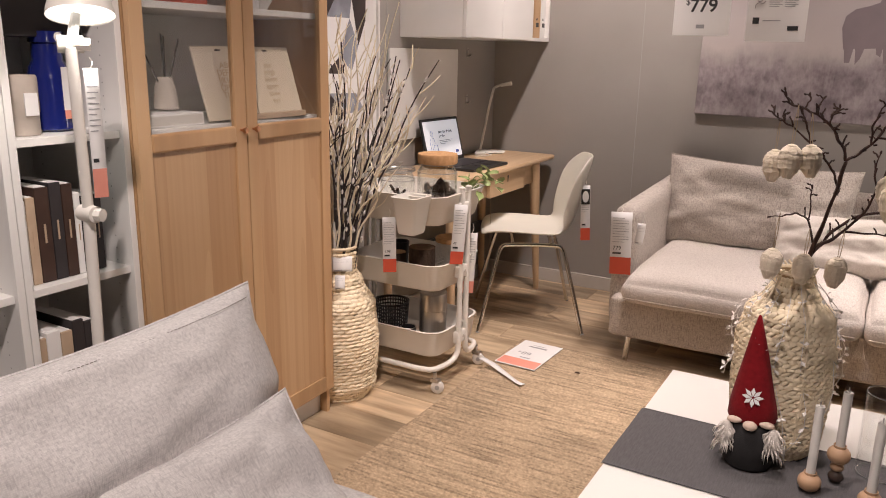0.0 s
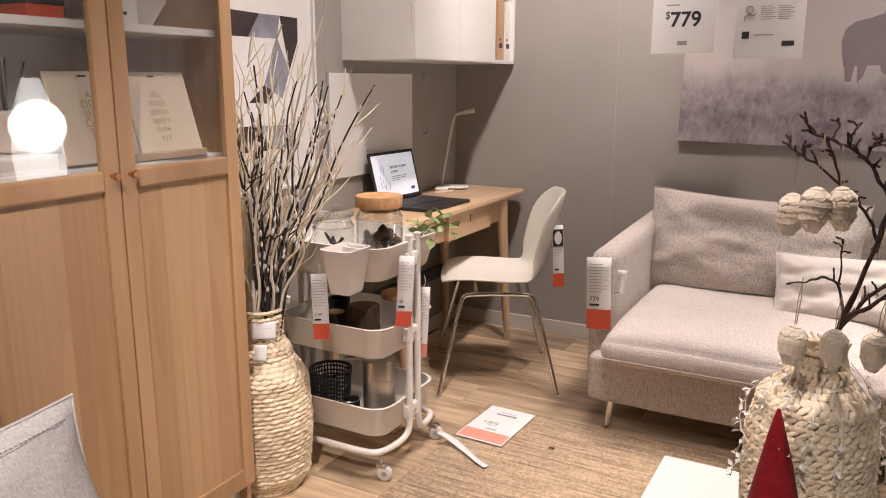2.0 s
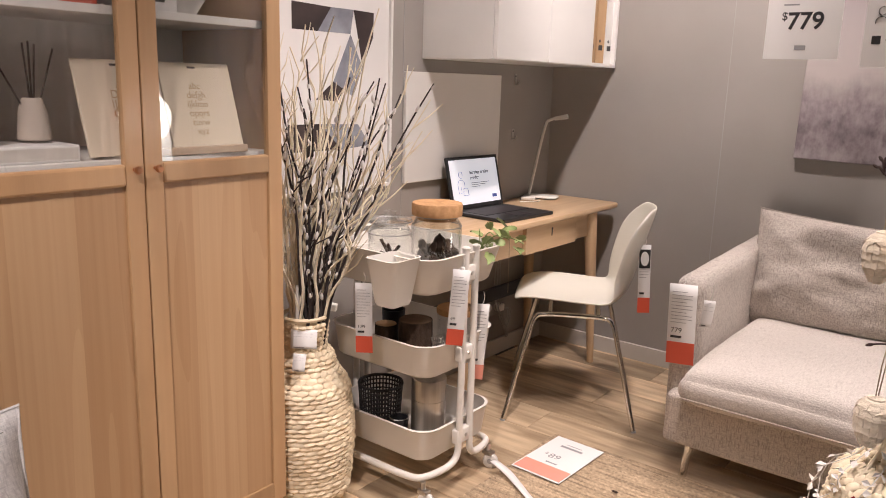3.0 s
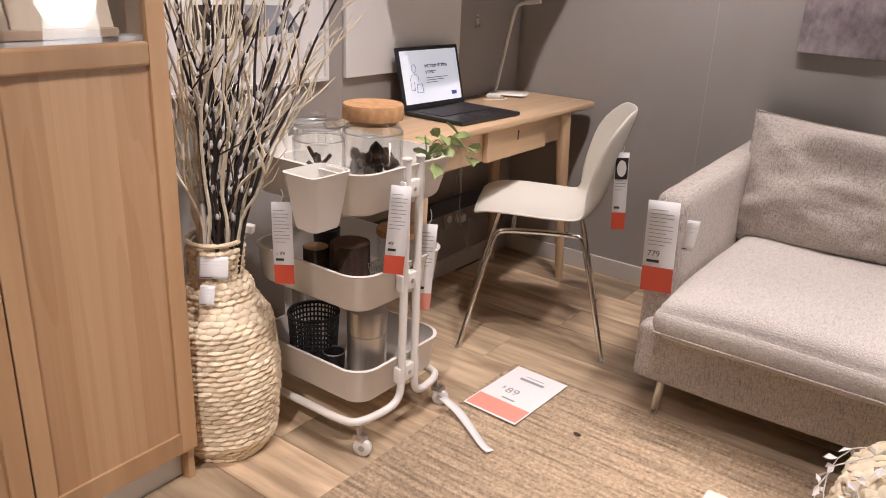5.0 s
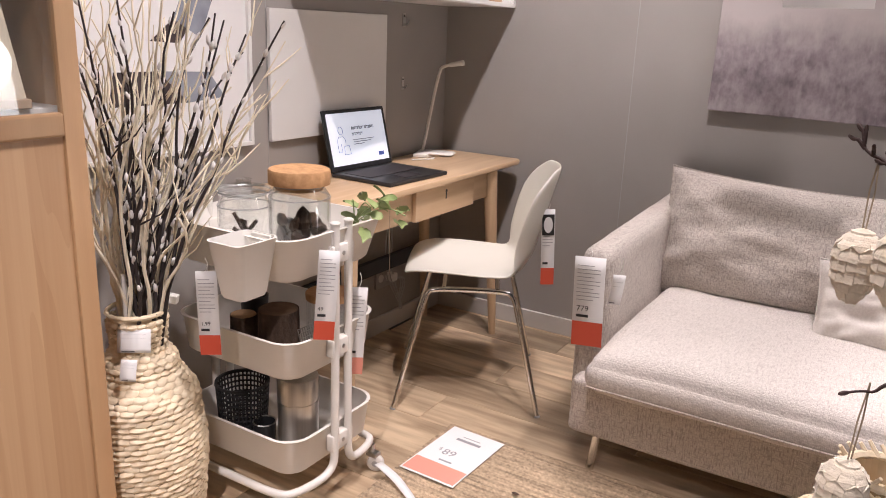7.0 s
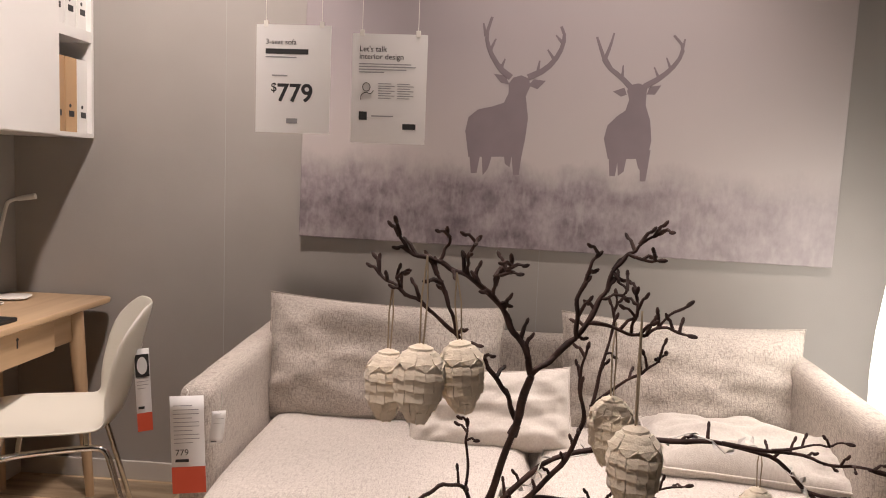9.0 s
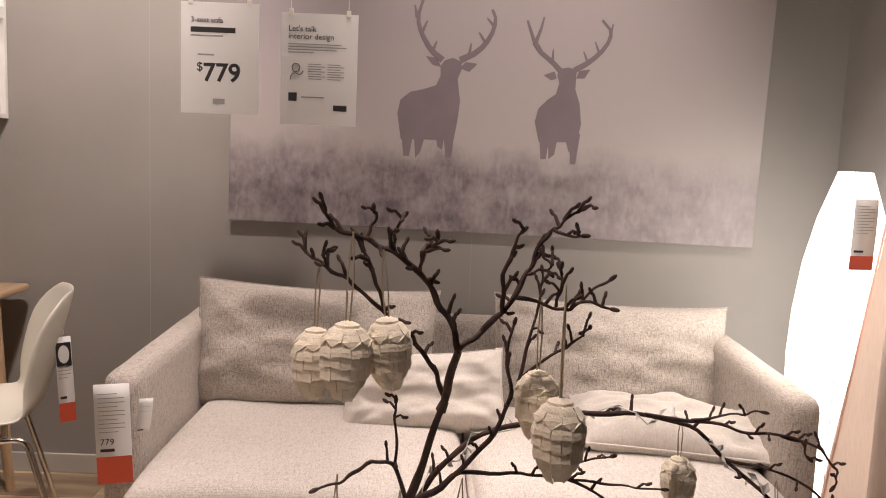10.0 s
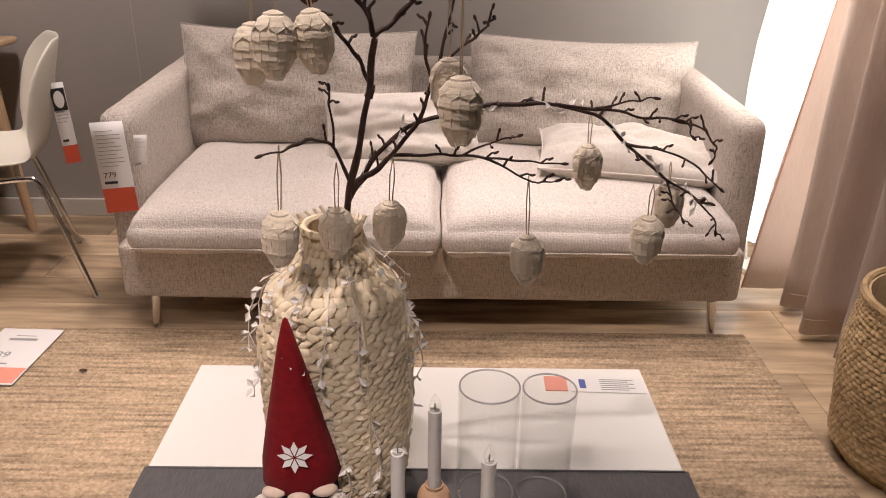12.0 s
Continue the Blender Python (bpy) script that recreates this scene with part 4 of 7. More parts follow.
tube([sf @ Vector(p) for p in ((-0.085, 0.085, 0), (-0.06, 0.085, 0), (-0.057, 0.055, 0), (-0.09, 0.055, 0), (-0.085, 0.085, 0))], 0.0012, 5, icon)
part("line_icon", icon, M_BLUEINK, lid, "blue line drawing of a figure with a bag")

dl = thing("desk_lamp", (-0.12, 5.74, 0.741), "slim white bent-arm desk lamp", "lamp", turn=18)
part("base", slab_top(bmesh.new(), -0.07, 0.09, -0.055, 0.055, 0, 0.011, 0.03), M_METALW, dl, smooth=True)
part("arm", tube([(-0.05, 0.0, 0.008), (-0.045, 0.0, 0.03), (0.01, 0.0, 0.345), (0.03, 0, 0.365), (0.09, -0.01, 0.378)], 0.0065, 10, smooth_steps=2), M_METALW, dl, smooth=True)
part("head", tube([(0.055, -0.005, 0.37), (0.115, -0.012, 0.382)], (0.009, 0.0115), 12), M_METALW, dl, smooth=True)
part("switch_box", box(-0.06, 0.0, -0.11, -0.08, 0, 0.014, 0.003), M_PLASTIC, dl)
part("cord", tube([(0.0, -0.095, 0.007), (0.05, -0.13, 0.004), (-0.04, -0.2, 0.004)], 0.0025, 6, smooth_steps=2), M_PLASTIC, dl)

sock = thing("power_socket", (LEFT, 5.44, 0.2), "grey double wall socket with plugged cords", "socket")
part("plate", box(0, 0.012, 0, 0.11, 0, 0.085, 0.003), M_GREYPLATE, sock)
for yy in (0.03, 0.08):
    part("outlet", lathe([(0, 0), (0.017, 0), (0.017, 0.002), (0, 0.002)], 16), M_PLASTIC, sock).matrix_local = pose(0.0122, yy, 0.043, 0, 90, 0)
part("plug", box(0.014, 0.05, 0.062, 0.1, 0.025, 0.06, 0.006), M_PLASTIC, sock)
for k in range(3):
    pts = [(0.04, 0.08, 0.04), (0.06, 0.12 + 0.02 * k, 0.03), (0.05, 0.1, -0.06 - 0.02 * k), (0.06, 0.13, -0.11), (0.05, 0.09, -0.05 + 0.02 * k), (0.04, 0.03 * k, 0.1), (0.02, 0.1, 0.5)]
    part("cord", tube(pts, 0.0025, 6, smooth_steps=3), M_GREYPLATE, sock)

# ---- shell chair ----
def make_chair(place, turn):
    """Local +x is the front of the chair."""
    chair = thing("chair", place, "off-white moulded shell chair with chrome legs", "chair", turn=turn)
    prof = [(0.235, 0.43, 0.17), (0.2, 0.45, 0.205), (0.1, 0.452, 0.222), (0.0, 0.445, 0.225), (-0.1, 0.44, 0.218), (-0.16, 0.452, 0.205), (-0.2, 0.49, 0.192),
            (-0.222, 0.55, 0.19), (-0.24, 0.63, 0.198), (-0.262, 0.72, 0.2), (-0.28, 0.785, 0.175), (-0.29, 0.822, 0.11)]
    bm = bmesh.new()
    rows, n = [], 14
    for i, (d, z, w) in enumerate(prof):
        row = []
        for j in range(n + 1):
            s = 2 * j / n - 1
            cup = abs(s) ** 2.4
            back = max(0.0, min(1.0, (i - 4) / 3))
            row.append(bm.verts.new((d + cup * 0.085 * back * (1 - 0.35 * max(0, i - 9)) - cup * 0.015 * (1 - back) * (1 if i < 2 else 0), s * w, z + cup * 0.028 * (1 - back))))
        rows.append(row)
    for a, b in zip(rows, rows[1:]):
        for j in range(n):
            bm.faces.new((a[j], b[j], b[j + 1], a[j + 1]))
    shell = part("seat_shell", bm, M_CREAM, chair, "off-white moulded plastic shell", smooth=True)
    md = shell.modifiers.new("thickness", "SOLIDIFY")
    md.thickness, md.offset = 0.009, -1
    shell.modifiers.new("smooth", "SUBSURF").levels = 1
    shell.modifiers["smooth"].render_levels = 1
    for sy in (1, -1):
        side = [(0.245, sy * 0.262, 0.0), (0.158, sy * 0.192, 0.365), (0.146, sy * 0.182, 0.4), (0.118, sy * 0.176, 0.412), (-0.115, sy * 0.172, 0.412), (-0.143, sy * 0.18, 0.4), (-0.156, sy * 0.19, 0.365), (-0.245, sy * 0.262, 0.0)]
        part("leg_frame", tube(side, 0.0095, 10, smooth_steps=2), M_CHROME, chair, "bent chrome tube side frame", smooth=True)
        for foot in (0.245, -0.245):
            part("foot_cap", tube([(foot * 1.002, sy * 0.2625, 0.0), (foot * 0.998, sy * 0.261, 0.007)], 0.0102, 10), M_GREYPLATE, chair)
    for sx in (0.09, -0.09):
        part("cross_rail", tube([(sx, 0.174, 0.414), (sx, 0.12, 0.43), (sx, -0.12, 0.43), (sx, -0.174, 0.414)], 0.0085, 8, smooth_steps=1), M_CHROME, chair, smooth=True)
    return chair


make_chair((0.337, 5.295, 0.0), 209.0)


# ---- beige sofa ----
sofa = thing("sofa", (0.835, 4.9, 0), "beige woven three-seat sofa with chrome legs", "sofa")
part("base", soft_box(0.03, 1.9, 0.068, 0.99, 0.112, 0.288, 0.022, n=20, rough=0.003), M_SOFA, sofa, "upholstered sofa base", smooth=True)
for x0, x1 in ((0.0, 0.1), (1.83, 1.93)):
    a = soft_box(x0, x1, 0.13, 1.0, 0.14, 0.665, 0.042, n=18, rough=0.003)
    for v in a.verts:
        if v.co.z > 0.5:
            v.co.z += 0.035 * (v.co.y - 0.15) / 0.85
    part("armrest", a, M_SOFA, sofa, smooth=True)
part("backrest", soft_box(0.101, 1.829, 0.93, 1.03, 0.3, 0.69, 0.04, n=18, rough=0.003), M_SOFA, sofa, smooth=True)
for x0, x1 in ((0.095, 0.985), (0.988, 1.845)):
    # Seats take the paler fabric copy, with their lit look put into the colour.
    part("seat_cushion", soft_box(x0, x1, -0.03, 0.93, 0.29, 0.39, 0.046, 0.05, 26, 0.006), M_SOFA_LIT, sofa, "loose flat seat cushion", smooth=True)
    loop = [(x0 + 0.02, -0.0295, 0.318), (x1 - 0.02, -0.0295, 0.318)]
    part("seam", tube(loop, 0.003, 6), M_SOFA, sofa)
for x in (0.108, 1.837):
    for yy in (0.091, 0.9):
        part("leg", tube([(x, yy, 0.0), (x * 0.985 + 0.015, yy, 0.116)], (0.0125, 0.0145), 14), M_CHROME, sofa, "slim chrome leg", smooth=True)


def place_pillow(name, w, h, t, place, lean, turn, material, label, seed, tilt=0.0, group="", ears=0.09, crease=0.011):
    p = thing(name, place, label, "cushion", group)
    p.matrix_world = pose(*place, 0, 0, turn) @ pose(0, 0, 0, lean, tilt, 0)
    part("cover", pillow(w, h, t, seed=seed, ears=ears, crease=crease), material, p, smooth=True)
    ring = [(-1 + k / 6, -1) for k in range(12)] + [(1, -1 + k / 6) for k in range(12)] + [(1 - k / 6, 1) for k in range(12)] + [(-1, 1 - k / 6) for k in range(13)]
    piping = [pillow_edge(w, h, u, v, ears, 0.012) for u, v in ring]
    part("edge_seam", tube(piping, 0.0034, 6), material, p)
    return p


def stitch_line(p, inset):
    """Dashed topstitching along the upper edge, laid on the cover."""
    cover = [o for o in p.children if o.name.startswith("cover")][0]
    n = 34
    top = [v.co for v in cover.data.vertices[:(n + 1) ** 2]]
    b = bmesh.new()
    for i in range(2, n - 1):
        col = top[i * (n + 1):(i + 1) * (n + 1)]
        nxt = top[(i + 1) * (n + 1):(i + 2) * (n + 1)]
        at = lambda c: c[n - 2].lerp(c[n - 1], inset)
        a, d = at(col), at(nxt)
        for s in range(3):
            for side in (1, -1):
                e, g = a.lerp(d, s / 3), a.lerp(d, (s + 0.55) / 3)
                tube([(q.x, side * (abs(q.y) + 0.0006), q.z) for q in (e, g)], 0.0011, 4, b)
    tagged(part("topstitch", b, M_SEAM, p, "dashed dark topstitching"), kind="stuff")


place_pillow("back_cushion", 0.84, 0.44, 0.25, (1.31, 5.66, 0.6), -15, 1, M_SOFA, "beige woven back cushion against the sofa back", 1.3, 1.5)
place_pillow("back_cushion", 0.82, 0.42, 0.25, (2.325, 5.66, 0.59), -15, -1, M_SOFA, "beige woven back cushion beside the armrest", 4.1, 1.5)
place_pillow("lumbar_cushion", 0.52, 0.27, 0.15, (1.69, 5.44, 0.525), -28, 4, M_LINEN, "pale off-white lumbar cushion on the seat", 7.7, -2)
place_pillow("lumbar_cushion", 0.58, 0.31, 0.15, (2.43, 5.3, 0.482), -82, -7, M_LINEN, "pale off-white lumbar cushion lying on the seat", 9.2, 2)

tassel = thing("tassel", (1.822, 4.945, 0.215), "white thread tassel hanging from the seat gap", "tassel")
part("cord", tube([(0, 0.0, 0.085), (0.001, -0.008, 0.1), (0, -0.02, 0.12)], 0.002, 6), M_LINEN, tassel)
part("knot", ball((0, 0, 0.078), (0.007, 0.006, 0.009)), M_LINEN, tassel, smooth=True)
for k in range(13):
    fan = (k - 6) / 6
    part("thread", tube([(0.003 * fan, 0.001 * (k % 3), 0.074), (0.011 * fan, -0.003 - 0.002 * (k % 2), 0.035), (0.021 * fan, -0.004, 0.004 * (k % 3))], (0.0028, 0.0026, 0.0016), 5), M_LINEN, tassel)

# ---- grey sofa beside the camera's way ----
gsofa = thing("sofa", (0.46, 1.1, 0), "grey linen sofa beside the bookcases", "sofa")
part("base", soft_box(0.02, 0.86, 0, 1.92, 0.14, 0.3, 0.02, n=18, rough=0.003), M_GREYLINEN, gsofa, smooth=True)
part("backrest", soft_box(0.0, 0.1, 0.0, 1.9, 0.2, 0.66, 0.04, n=18, rough=0.003), M_GREYLINEN, gsofa, smooth=True)
part("seat_cushion", soft_box(0.1, 0.88, 0.97, 1.93, 0.3, 0.405, 0.03, 0.03, 20, 0.004), M_GREYLINEN, gsofa, smooth=True)
part("seat_cushion", soft_box(0.1, 0.88, 0.0, 0.965, 0.3, 0.405, 0.03, 0.03, 20, 0.004), M_GREYLINEN, gsofa, smooth=True)
for x in (0.08, 0.8):
    for yy in (0.1, 1.8):
        part("leg", tube([(x, yy, 0), (x, yy, 0.145)], (0.0125, 0.0145), 12), M_CHROME, gsofa, smooth=True)
stitched = place_pillow("back_cushion", 0.86, 0.46, 0.25, (0.715, 2.63, 0.572), -18, 90, M_GREYLINEN, "grey linen back cushion on the sofa", 12.0, 0, "cushions on the grey sofa")
place_pillow("scatter_cushion", 0.6, 0.42, 0.16, (0.935, 2.665, 0.452), -38, 87, M_GREYLINEN, "grey linen scatter cushion leaning in front", 15.0, 0, "cushions on the grey sofa")

stitch_line(stitched, 0.3)

# ---- canvas ----
canvas = thing("wall_canvas", (0.938, BACK, 1.007), "large misty mauve canvas of two stags", "picture")
canvas.matrix_world = pose(0.938, BACK, 1.007, 0, 0.9, 0)
cf = box(0, 1.955, -0.032, 0, 0, 1.4, 0.003)
part("print", cf, M_CANVAS, canvas)


def stag(shape, legs, ears, antlers):
    """Flat silhouette printed on the canvas face."""
    b = bmesh.new()
    yb = -0.0335
    b.faces.new([b.verts.new((x, yb, z)) for x, z in shape])
    legs = tuple(tuple((x, z + (0.03 if k < 2 else 0)) for k, (x, z) in enumerate(q)) for q in legs)
    for step, outline in enumerate(legs + ears):
        b.faces.new([b.verts.new((x, yb + 0.0002 + 0.0001 * (step % 3), z)) for x, z in outline])
    for pts, r in antlers:
        f = tube([(x, yb, z) for x, z in pts], [r * (1 - 0.6 * k / (len(pts) - 1)) for k in range(len(pts))], 6, smooth_steps=1)
        for v in f.verts:
            v.co.y = yb + (v.co.y - yb) * 0.05
        join(b, f)
    part("stag_print", b, M_DEER, canvas, "mauve-grey stag silhouette")


stag(((0.624, 0.329), (0.607, 0.423), (0.616, 0.473), (0.65, 0.503), (0.701, 0.516), (0.742, 0.531), (0.757, 0.566), (0.755, 0.6), (0.77, 0.622), (0.799, 0.632), (0.828, 0.621), (0.834, 0.596), (0.82, 0.557), (0.833, 0.479), (0.827, 0.404), (0.818, 0.34)),
     (((0.625, 0.325), (0.67, 0.327), (0.657, 0.271), (0.636, 0.27)), ((0.67, 0.331), (0.716, 0.334), (0.698, 0.29), (0.68, 0.264)), ((0.749, 0.336), (0.785, 0.338), (0.777, 0.299), (0.759, 0.311)), ((0.778, 0.338), (0.82, 0.34), (0.812, 0.273), (0.791, 0.272))),
     (((0.759, 0.596), (0.726, 0.603), (0.699, 0.633), (0.741, 0.629)), ((0.826, 0.596), (0.86, 0.585), (0.889, 0.616), (0.845, 0.62))),
     ((((0.762, 0.622), (0.719, 0.653), (0.68, 0.711), (0.663, 0.767), (0.682, 0.834)), 0.0125), (((0.663, 0.765), (0.652, 0.811)), 0.007), (((0.68, 0.711), (0.7, 0.758)), 0.007), (((0.723, 0.649), (0.737, 0.688)), 0.007), (((0.824, 0.625), (0.888, 0.657), (0.931, 0.712), (0.948, 0.773), (0.931, 0.81)), 0.0125), (((0.941, 0.751), (0.914, 0.779)), 0.007), (((0.915, 0.69), (0.888, 0.727)), 0.007), (((0.856, 0.64), (0.862, 0.687)), 0.007)))
stag(((1.13, 0.347), (1.11, 0.42), (1.12, 0.468), (1.15, 0.501), (1.18, 0.524), (1.19, 0.563), (1.18, 0.594), (1.19, 0.615), (1.22, 0.622), (1.25, 0.613), (1.25, 0.586), (1.25, 0.545), (1.27, 0.493), (1.28, 0.42), (1.27, 0.355)),
     (((1.13, 0.349), (1.17, 0.351), (1.16, 0.287), (1.14, 0.286)), ((1.16, 0.351), (1.2, 0.353), (1.19, 0.305), (1.17, 0.288)), ((1.22, 0.354), (1.25, 0.356), (1.25, 0.309), (1.24, 0.321)), ((1.24, 0.355), (1.28, 0.357), (1.27, 0.274), (1.25, 0.273))),
     (((1.18, 0.58), (1.16, 0.572), (1.13, 0.589), (1.17, 0.605)), ((1.25, 0.584), (1.28, 0.585), (1.3, 0.619), (1.26, 0.612))),
     ((((1.19, 0.608), (1.16, 0.638), (1.1, 0.68), (1.08, 0.729), (1.06, 0.779)), 0.0115), (((1.09, 0.692), (1.11, 0.748), (1.12, 0.795)), 0.008), (((1.16, 0.638), (1.16, 0.683)), 0.006), (((1.12, 0.668), (1.1, 0.705)), 0.006), (((1.24, 0.611), (1.3, 0.648), (1.35, 0.7), (1.37, 0.754), (1.33, 0.795)), 0.0115), (((1.36, 0.728), (1.37, 0.784)), 0.007), (((1.29, 0.639), (1.27, 0.681)), 0.006), (((1.33, 0.671), (1.31, 0.717)), 0.006)))


# ---- hanging price signs ----
def hanging_sign(x, z, w, h, label):
    s = thing("hanging_sign", (x, 5.5, z), label, "sign", "signs above the sofa")
    part("sheet", box(0, w, -0.0012, 0.0012, 0, h), M_PAPER, s)
    for cx in (0.03, w - 0.03):
        part("cord", tube([(cx, 0, h), (cx, 0, TOP - z)], 0.0011, 5), M_PLASTIC, s, "thin clear cord")
        part("clip", box(cx - 0.007, cx + 0.007, -0.003, 0.003, h - 0.008, h + 0.012, 0.001), M_PLASTIC, s)
    return s, pose(0, -0.0018, 0, 90, 0, 0)


s1, f1 = hanging_sign(0.898, 1.373, 0.24, 0.338, "white hanging price sign reading 779 dollars")
letters("3-seat sofa", 0.023, f1 @ pose(0.03, 0.277, 0), M_INK, s1, bold=0.0001)
part("name_bar", rect(0.138, 0.016, f1, None, 0.03, 0.247), M_INK, s1)
part("print_line", rect(0.1, 0.004, f1, None, 0.03, 0.235), M_GREYINK, s1)
part("print_line", rect(0.05, 0.005, f1, None, 0.052, 0.177), M_GREYINK, s1)
letters("$", 0.038, f1 @ pose(0.048, 0.13, 0), M_INK, s1, bold=0.0003)
letters("779", 0.078, f1 @ pose(0.068, 0.1, 0), M_INK, s1, bold=0.0016)
part("logo_bar", rect(0.036, 0.016, f1, None, 0.1, 0.03), M_GREYINK, s1)
s2, f2 = hanging_sign(1.207, 1.35, 0.237, 0.34, "white hanging sign with design-service print")
letters("Let's talk", 0.024, f2 @ pose(0.022, 0.285, 0), M_INK, s2, bold=0.0002)
letters("interior design", 0.024, f2 @ pose(0.022, 0.262, 0), M_INK, s2, bold=0.0002)
for i, w in enumerate((0.165, 0.18, 0.15, 0.08)):
    part("print_line", rect(w, 0.0032, f2, None, 0.022, 0.245 - i * 0.0085), M_GREYINK, s2)
for i in range(7):
    for cx in (0.085, 0.145):
        part("print_line", rect(0.04 + 0.012 * ((i * 7 + int(cx * 100)) % 2), 0.0025, f2, None, cx, 0.185 - i * 0.0075), M_GREYINK, s2)
part("print_line", rect(0.07, 0.004, f2, None, 0.065, 0.083), M_GREYINK, s2)
part("square_print", rect(0.026, 0.026, f2, None, 0.025, 0.072), M_INK, s2)
part("logo_bar", rect(0.042, 0.018, f2, None, 0.165, 0.045), M_INK, s2)
figure = tube([f2 @ Vector(p) for p in ((0.03, 0.135, 0), (0.03, 0.15, 0), (0.045, 0.16, 0), (0.06, 0.152, 0), (0.07, 0.165, 0))], 0.0011, 5, smooth_steps=1)
tube([f2 @ Vector((0.047 + 0.012 * math.cos(k * 0.524), 0.175 + 0.013 * math.sin(k * 0.524), 0)) for k in range(13)], 0.0011, 5, figure)
part("line_icon", figure, M_INK, s2)


# ---- price tags ----
def price_tag(name, m, w, h, red, price, material_red=None, label="white price tag with a red foot", rows=10, strap=0.0):
    tg = thing(name, (0, 0, 0), label, "price tag", "price tags")
    tg.matrix_world = m
    n = 6
    sheet = bmesh.new()
    line = [[sheet.verts.new((x, h * k / n, 0.004 * math.sin(k / n * 2.6))) for k in range(n + 1)] for x in (0, w)]
    for k in range(n):
        sheet.faces.new((line[0][k], line[1][k], line[1][k + 1], line[0][k + 1]))
    ob = part("paper", sheet, M_PAPER, tg, smooth=True)
    ob.modifiers.new("thick", "SOLIDIFY").thickness = 0.0008
    curl = lambda yy: 0.004 * math.sin(min(1, max(0, yy / h)) * 2.6)
    b = bmesh.new()
    k0 = [b.verts.new((x, yy, curl(yy) + 0.0012)) for yy in (0, red) for x in (0.0, w)]
    b.faces.new((k0[0], k0[1], k0[3], k0[2]))
    part("red_foot", b, material_red or M_RED, tg)
    b = bmesh.new()
    top = h * 0.9
    for i in range(rows):
        yy = top - i * (h * 0.42) / rows
        ww = w * (0.75 if i % 3 else 0.55)
        z = curl(yy) + 0.0012
        b.faces.new([b.verts.new(p) for p in ((w * 0.1, yy, z), (w * 0.1 + ww, yy, z), (w * 0.1 + ww, yy + h * 0.007, z), (w * 0.1, yy + h * 0.007, z))])
    part("small_print", b, M_GREYINK, tg)
    if price:
        letters(price, w * 0.27, Matrix.Translation((w * 0.12, red + h * 0.12, curl(red + h * 0.14) + 0.0014)), M_INK, tg, bold=0.0)
    bl = rect(w * 0.4, h * 0.03, Matrix.Translation((w * 0.12, red + h * 0.05, curl(red + h * 0.06) + 0.0014)))
    part("logo_bar", bl, M_INK, tg)
    if strap:
        part("loop", tube([(w / 2, h, 0.002), (w / 2 + 0.006, h + strap * 0.5, 0.002), (w / 2, h + strap, 0.0)], 0.0012, 5, smooth_steps=1), M_PLASTIC, tg, "clear plastic loop")
    return tg


price_tag("price_tag", pose(0.846, 5.0, 0.375, 90, -2, 12), 0.088, 0.27, 0.075, "779", label="long white sofa price tag with a red foot", strap=0.02)
price_tag("price_tag", pose(0.938, 5.015, 0.515, 90, 6, 40), 0.038, 0.09, 0.0, "", label="small white square tag on the armrest", rows=3, strap=0.05)
price_tag("price_tag", pose(0.592, 5.325, 0.42, 90, -3, 30), 0.045, 0.265, 0.06, "", label="narrow white tag hung on the chair back", strap=0.03)
chair_tag = [o for o in scene.objects if o.name.startswith("price_tag")][-1]
part("emblem_field", rect(0.041, 0.072, Matrix.Translation((0, 0, 0.0062)), None, 0.002, 0.176), M_BLACKPL, chair_tag, "black square field on the tag")
ov = lathe([(0, 0), (0.015, 0), (0.015, 0.0006), (0, 0.0006)], 22)
bmesh.ops.transform(ov, matrix=pose(0.0225, 0.212, 0.0066) @ Matrix.Diagonal((1, 1.85, 1, 1)), verts=ov.verts)
part("emblem_oval", ov, M_PAPER, chair_tag, "white oval inside the black field")
price_tag("price_tag", pose(0.277, 4.12, 0.5, 90, -1, 35), 0.048, 0.205, 0.05, "1.99", label="white price tag hung on the small pot", strap=0.03)
price_tag("price_tag", pose(0.432, 4.335, 0.506, 90, 4, 40), 0.05, 0.23, 0.05, "49", label="white price tag hung on the trolley tray", strap=0.04)
price_tag("price_tag", pose(0.398, 4.505, 0.34, 90, 3, 40), 0.045, 0.25, 0.05, "", M_PINKRED, "curled white tag hung behind the trolley", strap=0.04)
price_tag("price_tag", pose(2.875, 5.2, 0.995, 90, 0, 10), 0.075, 0.2, 0.04, "", label="grey and red tag hung on the paper lamp", strap=0.03)

# ---- paper floor lamp ----
lampf = thing("floor_lamp", (3.008, 5.455, 0), "tall lit white paper floor lamp", "lamp")
prof = [(0.1, 0.14), (0.105, 0.16), (0.112, 0.2), (0.134, 0.38), (0.148, 0.55), (0.152, 0.68), (0.146, 0.82), (0.128, 0.98), (0.098, 1.12), (0.05, 1.27), (0.044, 1.272)]
bm = lathe(prof, 36)
part("shade", bm, M_SHADE, lampf, "glowing white paper shade", smooth=True)
part("foot", lathe([(0.0, 0), (0.08, 0), (0.08, 0.019), (0, 0.02)], 24), M_METALW, lampf)
for a in range(3):
    part("leg", tube([(0.07 * math.cos(a * 2.094), 0.07 * math.sin(a * 2.094), 0.018), (0.1 * math.cos(a * 2.094), 0.1 * math.sin(a * 2.094), 0.16)], 0.005, 8), M_METALW, lampf)
